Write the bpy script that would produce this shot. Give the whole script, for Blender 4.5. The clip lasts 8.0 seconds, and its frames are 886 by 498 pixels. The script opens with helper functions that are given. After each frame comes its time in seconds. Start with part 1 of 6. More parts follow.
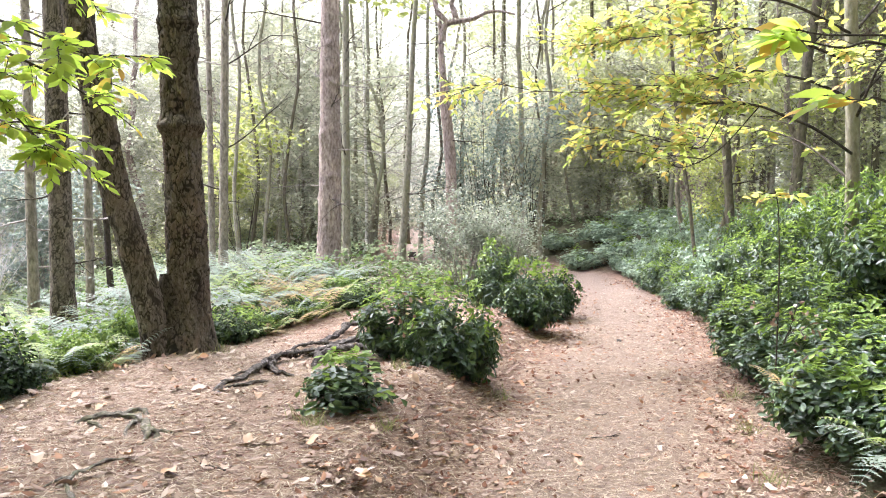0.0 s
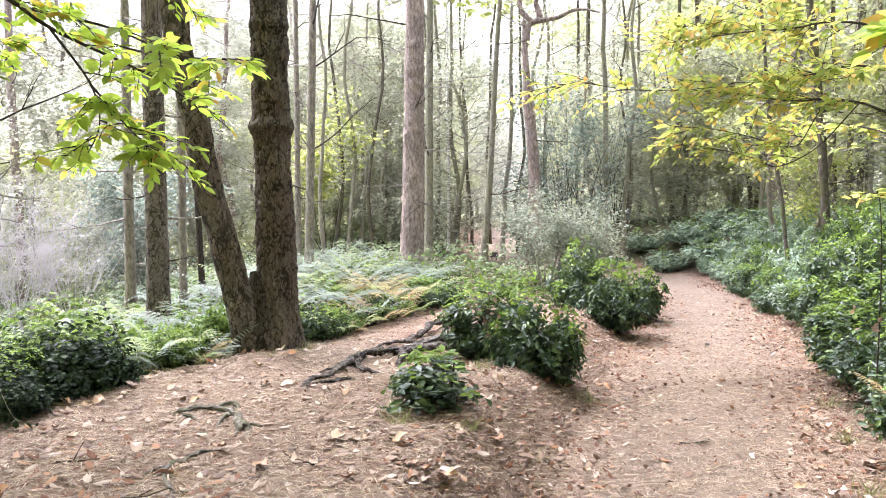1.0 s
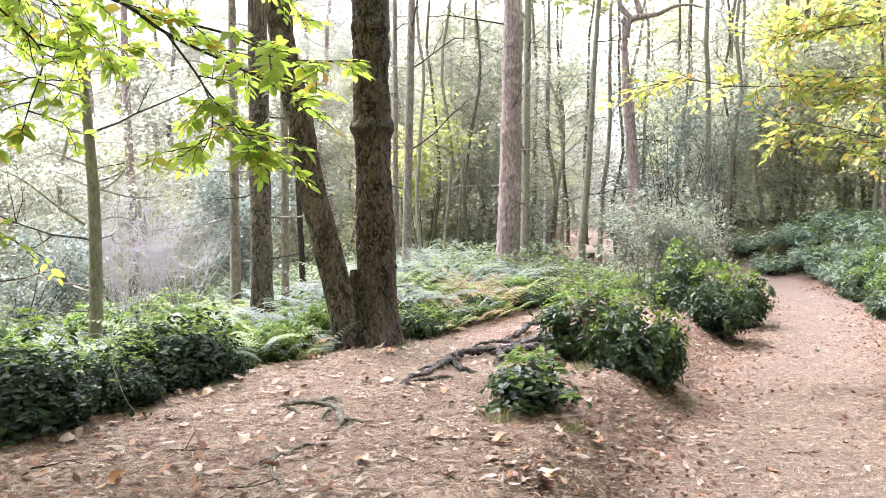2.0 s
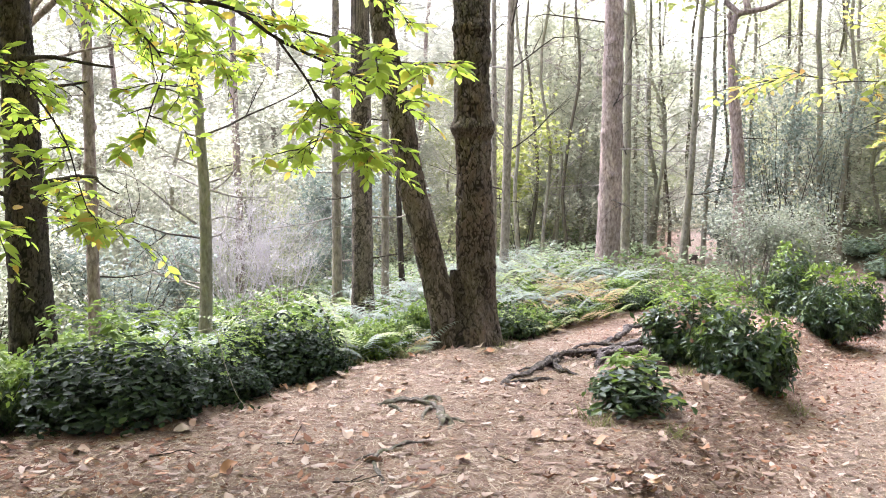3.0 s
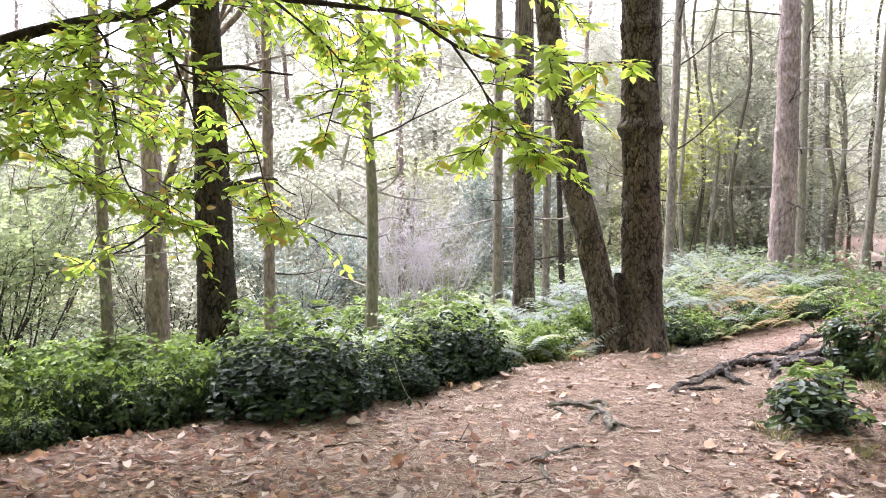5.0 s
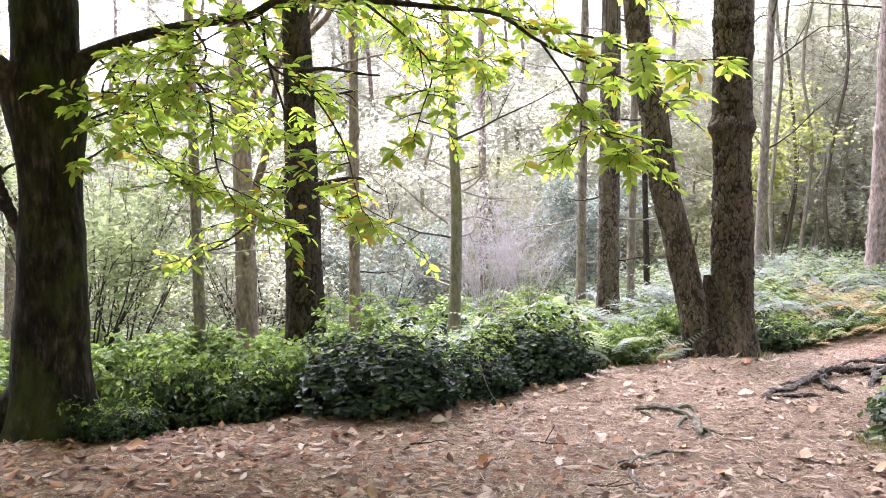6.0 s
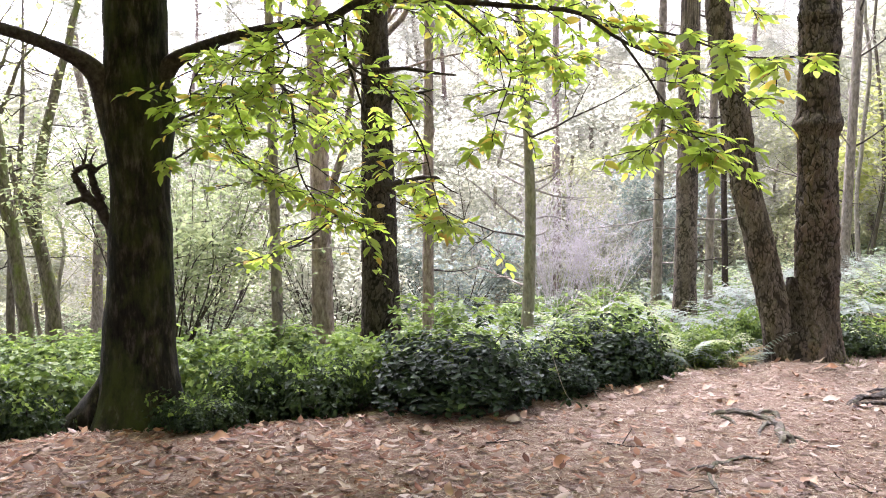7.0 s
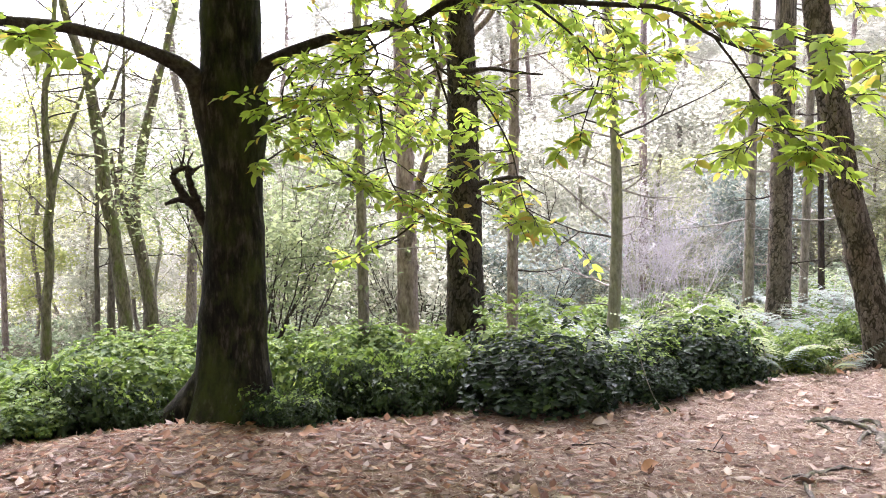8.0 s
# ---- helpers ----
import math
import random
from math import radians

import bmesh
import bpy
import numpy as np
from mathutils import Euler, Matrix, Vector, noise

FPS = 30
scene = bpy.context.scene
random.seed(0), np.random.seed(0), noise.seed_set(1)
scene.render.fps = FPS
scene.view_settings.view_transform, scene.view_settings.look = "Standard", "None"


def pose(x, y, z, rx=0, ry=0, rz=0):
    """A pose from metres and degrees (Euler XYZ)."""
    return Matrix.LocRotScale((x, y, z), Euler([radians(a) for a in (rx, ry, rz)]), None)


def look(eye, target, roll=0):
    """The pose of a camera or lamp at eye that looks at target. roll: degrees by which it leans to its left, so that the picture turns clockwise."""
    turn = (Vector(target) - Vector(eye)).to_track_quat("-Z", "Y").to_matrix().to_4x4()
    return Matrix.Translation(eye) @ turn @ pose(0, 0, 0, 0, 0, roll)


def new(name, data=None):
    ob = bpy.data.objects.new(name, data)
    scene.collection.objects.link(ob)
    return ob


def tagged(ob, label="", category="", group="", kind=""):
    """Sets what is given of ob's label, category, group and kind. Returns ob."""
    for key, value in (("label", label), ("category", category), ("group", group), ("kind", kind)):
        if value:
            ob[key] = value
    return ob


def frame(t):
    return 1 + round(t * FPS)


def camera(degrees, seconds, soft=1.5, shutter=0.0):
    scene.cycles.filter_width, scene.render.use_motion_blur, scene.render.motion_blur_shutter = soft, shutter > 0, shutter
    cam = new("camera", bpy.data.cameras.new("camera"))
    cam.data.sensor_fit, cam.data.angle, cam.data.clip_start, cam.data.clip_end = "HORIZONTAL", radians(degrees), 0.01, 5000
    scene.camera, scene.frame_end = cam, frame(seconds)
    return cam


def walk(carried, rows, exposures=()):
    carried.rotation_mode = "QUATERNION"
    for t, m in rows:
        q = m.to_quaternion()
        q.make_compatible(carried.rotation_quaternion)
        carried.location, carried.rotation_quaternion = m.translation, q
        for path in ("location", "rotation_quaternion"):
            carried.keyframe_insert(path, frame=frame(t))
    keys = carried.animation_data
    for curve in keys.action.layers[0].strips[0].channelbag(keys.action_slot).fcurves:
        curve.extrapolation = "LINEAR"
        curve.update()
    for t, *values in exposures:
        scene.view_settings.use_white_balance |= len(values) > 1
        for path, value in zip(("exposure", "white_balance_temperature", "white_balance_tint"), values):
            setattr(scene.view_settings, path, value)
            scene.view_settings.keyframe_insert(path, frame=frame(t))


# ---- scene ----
# ---------------------------------------------------------------- camera
cam = camera(54.84, 8.0, soft=1.0)
PATH = [
    (0.0, 0.000, 0.000, 1.550, 0.00, -4.17, 0.00),
    (0.5, -0.016, 0.000, 1.548, 2.27, -4.16, 0.00),
    (1.0, -0.037, 0.004, 1.544, 5.42, -4.14, 0.00),
    (1.5, -0.057, 0.004, 1.541, 8.49, -4.14, 0.00),
    (3.0, -0.111, -0.015, 1.543, 18.19, -4.12, 0.08),
    (3.5, -0.126, -0.029, 1.543, 20.88, -4.06, 0.12),
    (4.0, -0.143, -0.038, 1.543, 23.39, -4.01, 0.08),
    (4.5, -0.159, -0.042, 1.543, 25.68, -4.00, 0.08),
    (5.0, -0.182, -0.050, 1.543, 28.62, -4.00, 0.12),
    (6.5, -0.227, -0.089, 1.549, 36.40, -4.09, -0.09),
    (7.0, -0.238, -0.105, 1.552, 38.78, -4.15, -0.11),
    (7.5, -0.245, -0.116, 1.554, 41.44, -4.18, -0.07),
    (8.0, -0.246, -0.124, 1.555, 44.36, -4.17, 0.00),
]
EXPOSURES = [(0.0, 3.29, 5960, 16), (3.0, 3.22, 5940, 19), (8.0, 3.16, 5910, 26)]
walk(cam, [(t, pose(x, y, z, 90 + pitch, roll, yaw)) for t, x, y, z, yaw, pitch, roll in PATH], EXPOSURES)

# ---------------------------------------------------------------- light: bright overcast sky, soft sun ahead to the left
SUN_AZ, SUN_EL = radians(50), radians(58)      # azimuth to the left of +y
world = bpy.data.worlds.new("overcast_sky")
scene.world = world
world.use_nodes = True
wt = world.node_tree
wt.nodes.clear()
sky = wt.nodes.new("ShaderNodeTexSky")
sky.sky_type = "NISHITA"
sky.sun_disc = False
sky.sun_elevation = SUN_EL
sky.sun_rotation = -SUN_AZ
sky.dust_density = 4.0
sky.air_density = 1.0
cloud = wt.nodes.new("ShaderNodeHueSaturation")  # cloud cover takes the blue out
cloud.inputs["Saturation"].default_value = 0.4
bg = wt.nodes.new("ShaderNodeBackground")
bg.inputs["Strength"].default_value = 0.15
wo = wt.nodes.new("ShaderNodeOutputWorld")
wt.links.new(sky.outputs[0], cloud.inputs["Color"])
wt.links.new(cloud.outputs[0], bg.inputs["Color"])
wt.links.new(bg.outputs[0], wo.inputs["Surface"])

sun_data = bpy.data.lights.new("sun", "SUN")
sun_data.energy = 1.2
sun_data.angle = radians(35)
sun_data.color = (1.0, 0.98, 0.95)
sun = new("sun", sun_data)
sun_dir = Vector((-math.sin(SUN_AZ) * math.cos(SUN_EL), math.cos(SUN_AZ) * math.cos(SUN_EL), math.sin(SUN_EL)))
sun.matrix_world = look(sun_dir * 60, (0, 0, 0))


# ---------------------------------------------------------------- materials
def node_mat(name):
    m = bpy.data.materials.new(name)
    m.use_nodes = True
    t = m.node_tree
    t.nodes.clear()
    return m, t


def ramp_node(t, stops, fac):
    r = t.nodes.new("ShaderNodeValToRGB")
    el = r.color_ramp.elements
    el.remove(el[1])
    el[0].position, el[0].color = stops[0][0], (*stops[0][1], 1)
    for p, c in stops[1:]:
        el.new(p).color = (*c, 1)
    t.links.new(fac, r.inputs[0])
    return r.outputs[0]


def noise_node(t, scale, detail=4.0, rough=0.55, vec=None, stretch=None):
    n = t.nodes.new("ShaderNodeTexNoise")
    n.inputs["Scale"].default_value = scale
    n.inputs["Detail"].default_value = detail
    n.inputs["Roughness"].default_value = rough
    if vec is None:
        vec = t.nodes.new("ShaderNodeTexCoord").outputs["Object"]
    if stretch:
        mp = t.nodes.new("ShaderNodeMapping")
        mp.inputs["Scale"].default_value = stretch
        t.links.new(vec, mp.inputs["Vector"])
        vec = mp.outputs[0]
    t.links.new(vec, n.inputs["Vector"])
    return n.outputs[0]


def mix_col(t, a, b, fac, mode="MIX"):
    m = t.nodes.new("ShaderNodeMix")
    m.data_type, m.blend_type = "RGBA", mode
    for sock, v in ((m.inputs[0], fac), (m.inputs[6], a), (m.inputs[7], b)):
        if isinstance(v, (int, float)):
            sock.default_value = v
        elif isinstance(v, tuple):
            sock.default_value = (*v, 1)
        else:
            t.links.new(v, sock)
    return m.outputs[2]


def bump_node(t, height, strength, dist):
    b = t.nodes.new("ShaderNodeBump")
    b.inputs["Strength"].default_value = strength
    b.inputs["Distance"].default_value = dist
    t.links.new(height, b.inputs["Height"])
    return b.outputs[0]


def surface(t, colour, rough=0.85, normal=None, spec=0.3):
    p = t.nodes.new("ShaderNodeBsdfPrincipled")
    if isinstance(colour, tuple):
        p.inputs["Base Color"].default_value = (*colour, 1)
    else:
        t.links.new(colour, p.inputs["Base Color"])
    p.inputs["Roughness"].default_value = rough
    p.inputs["Specular IOR Level"].default_value = spec
    if normal is not None:
        t.links.new(normal, p.inputs["Normal"])
    return p.outputs[0]


def out(t, shader):
    o = t.nodes.new("ShaderNodeOutputMaterial")
    t.links.new(shader, o.inputs["Surface"])


def leaf_mat(name, stops, through_col, gloss=0.45, translucent=0.4, spec=0.4, patchy=0.0, lit=0.6):
    """Thin leaves: colour by leaf, part of the light passes through."""
    m, t = node_mat(name)
    rnd = t.nodes.new("ShaderNodeNewGeometry").outputs["Random Per Island"]
    if patchy:
        mx0 = t.nodes.new("ShaderNodeMix")
        mx0.inputs[0].default_value = patchy
        t.links.new(rnd, mx0.inputs[2])
        t.links.new(ramp_node(t, [(0.32, (0, 0, 0)), (0.68, (1, 1, 1))], noise_node(t, 6.0, 2.0)), mx0.inputs[3])
        rnd = mx0.outputs[0]
    col = ramp_node(t, stops, rnd)
    blotch = noise_node(t, 23.0, 3.0)
    col = mix_col(t, col, (0.5, 0.5, 0.45), blotch, "SOFT_LIGHT")
    s = surface(t, col, gloss, spec=spec)
    tr = t.nodes.new("ShaderNodeBsdfTranslucent")
    tc = mix_col(t, col, through_col, lit)
    t.links.new(tc, tr.inputs[0])
    mx = t.nodes.new("ShaderNodeMixShader")
    mx.inputs[0].default_value = translucent
    t.links.new(s, mx.inputs[1])
    t.links.new(tr.outputs[0], mx.inputs[2])
    out(t, mx.outputs[0])
    return m


def bark_mat(name, dark, mid, light, moss=None, stretch=(1, 1, 0.4), scale=26.0, patch=None, moss_scale=3.1):
    m, t = node_mat(name)
    n1 = noise_node(t, scale, 6.0, 0.65, stretch=stretch)
    n2 = noise_node(t, 2.3, 3.0)
    col = ramp_node(t, [(0.32, dark), (0.52, mid), (0.72, light)], n1)
    if patch:
        k = ramp_node(t, [(0.5, (0, 0, 0)), (0.66, (1, 1, 1))], noise_node(t, 1.7, 3.0, 0.6))
        col = mix_col(t, col, patch, k, "SOFT_LIGHT")
    if moss:
        k = ramp_node(t, [(0.47, (0, 0, 0)), (0.62, (0.85, 0.85, 0.85))], noise_node(t, moss_scale, 6.0, 0.75, stretch=(1, 1, 0.5)))
        col = mix_col(t, col, moss, k)
    col = mix_col(t, col, (0.5, 0.48, 0.45), n2, "SOFT_LIGHT")
    out(t, surface(t, col, 0.92, bump_node(t, n1, 0.7, 0.02), 0.15))
    return m


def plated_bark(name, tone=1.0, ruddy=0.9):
    """Thick pine bark: grey-brown plates with ruddy patches; corky furrows darkened with depth, crevice shade included.
    """
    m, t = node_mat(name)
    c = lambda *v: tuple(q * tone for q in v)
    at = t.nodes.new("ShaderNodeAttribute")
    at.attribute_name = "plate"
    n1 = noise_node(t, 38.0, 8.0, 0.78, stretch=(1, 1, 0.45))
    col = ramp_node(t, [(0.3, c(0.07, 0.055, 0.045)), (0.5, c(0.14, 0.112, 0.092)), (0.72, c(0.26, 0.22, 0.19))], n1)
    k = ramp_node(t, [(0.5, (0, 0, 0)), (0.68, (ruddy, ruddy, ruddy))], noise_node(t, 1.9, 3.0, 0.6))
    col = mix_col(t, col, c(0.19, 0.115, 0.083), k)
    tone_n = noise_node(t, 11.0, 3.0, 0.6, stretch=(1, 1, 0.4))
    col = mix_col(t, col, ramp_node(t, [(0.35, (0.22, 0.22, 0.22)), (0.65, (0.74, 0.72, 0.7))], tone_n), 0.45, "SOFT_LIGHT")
    # furrow mask follows the relief: crevice shade goes into the colour with the cork's
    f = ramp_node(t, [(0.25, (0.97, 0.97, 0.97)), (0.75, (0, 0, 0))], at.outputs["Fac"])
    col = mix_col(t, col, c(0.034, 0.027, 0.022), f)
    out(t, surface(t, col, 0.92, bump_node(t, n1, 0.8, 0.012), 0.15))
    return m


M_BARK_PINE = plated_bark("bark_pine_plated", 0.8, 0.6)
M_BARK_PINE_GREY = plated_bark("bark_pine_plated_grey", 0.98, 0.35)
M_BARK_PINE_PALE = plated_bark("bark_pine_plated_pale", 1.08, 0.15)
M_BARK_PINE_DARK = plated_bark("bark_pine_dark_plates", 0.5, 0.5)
M_BARK_GREY = bark_mat("bark_pine_grey", (0.1, 0.083, 0.07), (0.22, 0.19, 0.16), (0.34, 0.3, 0.26))
M_BARK_RED = bark_mat("bark_pine_pinkish", (0.1, 0.074, 0.066), (0.255, 0.2, 0.185), (0.4, 0.335, 0.315), patch=(0.75, 0.72, 0.7))
# bark of far trees, lightened in its colour to stand for haze
M_BARK_FAR = bark_mat("bark_far_hazed", (0.16, 0.14, 0.11), (0.27, 0.25, 0.2), (0.38, 0.36, 0.3), moss=(0.23, 0.24, 0.15))
M_BARK_BANK = bark_mat("bark_bank_brown", (0.045, 0.037, 0.03), (0.11, 0.093, 0.075), (0.185, 0.16, 0.13), moss=(0.1, 0.1, 0.045))
M_BARK_OLIVE = bark_mat("bark_young_olive", (0.11, 0.098, 0.075), (0.22, 0.2, 0.16), (0.33, 0.305, 0.25), moss=(0.2, 0.195, 0.12))
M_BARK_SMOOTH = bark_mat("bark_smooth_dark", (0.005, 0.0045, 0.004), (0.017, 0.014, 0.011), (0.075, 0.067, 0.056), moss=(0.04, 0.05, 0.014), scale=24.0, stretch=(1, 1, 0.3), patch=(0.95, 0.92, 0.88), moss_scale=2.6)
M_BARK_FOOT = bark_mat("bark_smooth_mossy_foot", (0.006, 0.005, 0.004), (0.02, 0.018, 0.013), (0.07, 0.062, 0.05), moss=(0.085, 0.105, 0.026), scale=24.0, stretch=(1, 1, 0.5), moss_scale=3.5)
M_BARK_DARK = bark_mat("bark_dark_furrowed", (0.014, 0.011, 0.009), (0.045, 0.034, 0.028), (0.085, 0.066, 0.054))
M_BARK_MOSSY = bark_mat("bark_mossy", (0.05, 0.045, 0.035), (0.14, 0.12, 0.095), (0.24, 0.21, 0.17), moss=(0.12, 0.15, 0.04))
M_BARK_BIRCH = bark_mat("bark_birch_white", (0.12, 0.11, 0.1), (0.6, 0.58, 0.54), (0.75, 0.74, 0.7), stretch=(0.4, 0.4, 2.0), scale=9)
M_TWIG = bark_mat("twig_dark", (0.025, 0.02, 0.016), (0.055, 0.045, 0.037), (0.1, 0.085, 0.07), stretch=(1, 1, 1), scale=30.0)
M_TWIG_PALE = bark_mat("twig_pale", (0.14, 0.12, 0.11), (0.27, 0.24, 0.22), (0.4, 0.37, 0.35))
M_TWIG_MAUVE = bark_mat("twig_mauve", (0.36, 0.33, 0.335), (0.5, 0.47, 0.48), (0.64, 0.6, 0.615))
M_ROOT_PALE = bark_mat("root_weathered", (0.05, 0.042, 0.037), (0.16, 0.14, 0.125), (0.33, 0.3, 0.28), moss=(0.12, 0.12, 0.075), stretch=(1, 1, 1), scale=30.0, moss_scale=9.0)
M_ROOT = bark_mat("root_worn", (0.018, 0.015, 0.014), (0.075, 0.063, 0.06), (0.28, 0.25, 0.24), stretch=(1, 1, 1), scale=34.0)

M_LAUREL = leaf_mat("leaf_laurel", [(0.0, (0.008, 0.017, 0.012)), (0.4, (0.022, 0.042, 0.025)), (0.65, (0.045, 0.08, 0.034)), (0.85, (0.095, 0.14, 0.04)), (1.0, (0.16, 0.21, 0.055))], (0.19, 0.27, 0.055), 0.38, 0.18, 0.36, 0.45)
# far copy of the laurel leaf; haze and sky sheen put into its colour
M_LAUREL_FAR = leaf_mat("leaf_laurel_far_hazed", [(0.0, (0.108, 0.156, 0.120)), (0.5, (0.216, 0.282, 0.216)), (0.85, (0.324, 0.396, 0.264)), (1.0, (0.408, 0.480, 0.264))], (0.26, 0.34, 0.17), 0.34, 0.25, 0.6, 0.3)
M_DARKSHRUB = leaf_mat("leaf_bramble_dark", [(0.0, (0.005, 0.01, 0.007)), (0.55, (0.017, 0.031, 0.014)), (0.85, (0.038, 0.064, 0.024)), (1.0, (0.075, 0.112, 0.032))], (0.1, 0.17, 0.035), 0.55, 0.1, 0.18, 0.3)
M_LIGHTSHRUB = leaf_mat("leaf_bramble_light", [(0.0, (0.016, 0.032, 0.013)), (0.45, (0.063, 0.107, 0.032)), (0.8, (0.183, 0.244, 0.055)), (1.0, (0.293, 0.342, 0.073))], (0.2, 0.29, 0.055), 0.6, 0.35, 0.22, 0.4)
M_CHESTNUT = leaf_mat("leaf_chestnut", [(0.0, (0.19, 0.3, 0.04)), (0.6, (0.28, 0.4, 0.055)), (0.86, (0.4, 0.46, 0.08)), (0.9, (0.66, 0.33, 0.07)), (1.0, (0.56, 0.2, 0.06))], (0.74, 0.88, 0.14), 0.45, 0.76, lit=0.42)
M_AUTUMN = leaf_mat("leaf_chestnut_turning", [(0.0, (0.15, 0.23, 0.036)), (0.45, (0.25, 0.32, 0.06)), (0.66, (0.45, 0.42, 0.1)), (0.78, (0.58, 0.36, 0.1)), (1.0, (0.56, 0.25, 0.08))], (0.54, 0.58, 0.14), 0.5, 0.58)
M_FERN = leaf_mat("leaf_bracken", [(0.0, (0.1, 0.15, 0.05)), (0.5, (0.18, 0.24, 0.07)), (1.0, (0.3, 0.33, 0.1))], (0.4, 0.48, 0.13), 0.45, 0.35)
M_FERN_PALE = leaf_mat("leaf_bracken_pale", [(0.0, (0.095, 0.13, 0.105)), (0.6, (0.16, 0.2, 0.165)), (1.0, (0.25, 0.28, 0.23))], (0.25, 0.31, 0.22), 0.42, 0.3, 0.4)
M_FERN_BROWN = leaf_mat("leaf_bracken_brown", [(0.0, (0.22, 0.13, 0.06)), (0.5, (0.33, 0.22, 0.1)), (1.0, (0.36, 0.31, 0.13))], (0.46, 0.34, 0.15), 0.7, 0.35)
# both woodland leaf colours are paled well past real foliage to carry haze
M_WOOD_GREEN = leaf_mat("leaf_woodland_green_hazed", [(0.0, (0.201, 0.219, 0.112)), (0.5, (0.315, 0.333, 0.172)), (1.0, (0.439, 0.445, 0.249))], (0.5, 0.51, 0.29), 0.75, 0.66, 0.15)
M_WOOD_GREY = leaf_mat("leaf_woodland_grey_hazed", [(0.0, (0.224, 0.235, 0.179)), (0.5, (0.347, 0.353, 0.269)), (1.0, (0.470, 0.470, 0.381))], (0.56, 0.56, 0.44), 0.75, 0.66, 0.15)
M_HAZEL = leaf_mat("leaf_hazel", [(0.0, (0.1, 0.13, 0.06)), (0.5, (0.17, 0.205, 0.1)), (1.0, (0.26, 0.29, 0.15))], (0.36, 0.41, 0.2), 0.7, 0.48, 0.2)
M_UNDER = leaf_mat("leaf_undergrowth", [(0.0, (0.090, 0.123, 0.067)), (0.5, (0.168, 0.213, 0.123)), (1.0, (0.269, 0.314, 0.190))], (0.3, 0.36, 0.19), 0.6, 0.4, 0.25)
# distance haze is put into this near-white leaf colour
M_WOOD_HAZE = leaf_mat("leaf_woodland_haze_tint", [(0.0, (0.42, 0.415, 0.35)), (0.5, (0.5, 0.49, 0.42)), (1.0, (0.58, 0.565, 0.49))], (0.66, 0.64, 0.55), 0.85, 0.55, 0.05)
M_WOOD_YELLOW = leaf_mat("leaf_woodland_yellow", [(0.0, (0.18, 0.22, 0.06)), (0.6, (0.29, 0.32, 0.1)), (1.0, (0.42, 0.4, 0.14))], (0.52, 0.55, 0.17), 0.5, 0.55, 0.3)
M_HOLLY = leaf_mat("leaf_holly", [(0.0, (0.098, 0.126, 0.112)), (0.6, (0.182, 0.217, 0.196)), (1.0, (0.308, 0.350, 0.315))], (0.24, 0.28, 0.22), 0.6, 0.42, 0.25)
# dark tangle leaf, darkened further so that it carries the shade of hollows
M_TANGLE = leaf_mat("leaf_tangle_shaded", [(0.0, (0.006, 0.012, 0.007)), (0.5, (0.020, 0.035, 0.016)), (0.85, (0.044, 0.068, 0.024)), (1.0, (0.088, 0.116, 0.031))], (0.14, 0.21, 0.045), 0.58, 0.2, 0.2, 0.4)
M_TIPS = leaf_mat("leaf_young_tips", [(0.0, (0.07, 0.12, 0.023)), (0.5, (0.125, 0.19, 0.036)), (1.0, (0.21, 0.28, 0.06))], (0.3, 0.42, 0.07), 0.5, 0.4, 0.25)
M_SILVER = leaf_mat("leaf_silvery", [(0.0, (0.1, 0.125, 0.085)), (0.5, (0.19, 0.215, 0.155)), (1.0, (0.37, 0.37, 0.3))], (0.36, 0.38, 0.28), 0.4, 0.35)
# needles paled towards grey, the haze over far pines put into the colour
M_NEEDLE = leaf_mat("needles_pine_hazed", [(0.0, (0.26, 0.26, 0.21)), (0.5, (0.38, 0.38, 0.31)), (1.0, (0.5, 0.49, 0.41))], (0.62, 0.61, 0.5), 0.75, 0.55, 0.12)
M_LITTER = leaf_mat("leaf_litter", [(0.0, (0.08, 0.038, 0.024)), (0.4, (0.18, 0.105, 0.075)), (0.8, (0.28, 0.19, 0.148)), (1.0, (0.43, 0.345, 0.295))], (0.4, 0.28, 0.18), 0.6, 0.1)
M_LITTER_DARK = leaf_mat("leaf_litter_russet", [(0.0, (0.075, 0.031, 0.019)), (0.5, (0.175, 0.081, 0.053)), (0.85, (0.312, 0.169, 0.110)), (1.0, (0.450, 0.312, 0.237))], (0.25, 0.15, 0.09), 0.75, 0.1, 0.12)
M_NEEDLE_LITTER = leaf_mat("needle_litter", [(0.0, (0.086, 0.046, 0.032)), (0.5, (0.246, 0.174, 0.131)), (1.0, (0.482, 0.391, 0.305))], (0.3, 0.2, 0.12), 0.8, 0.05)


def fallen_mat():
    m, t = node_mat("fallen_leaf")
    rnd = t.nodes.new("ShaderNodeObjectInfo").outputs["Random"]
    col = ramp_node(t, [(0.0, (0.3, 0.13, 0.06)), (0.15, (0.36, 0.22, 0.13)), (0.6, (0.34, 0.235, 0.18)), (1.0, (0.47, 0.38, 0.325))], rnd)
    col = mix_col(t, col, (0.5, 0.45, 0.4), noise_node(t, 40.0, 3.0), "SOFT_LIGHT")
    out(t, surface(t, col, 0.55, None, 0.35))
    return m


M_FALLEN = fallen_mat()


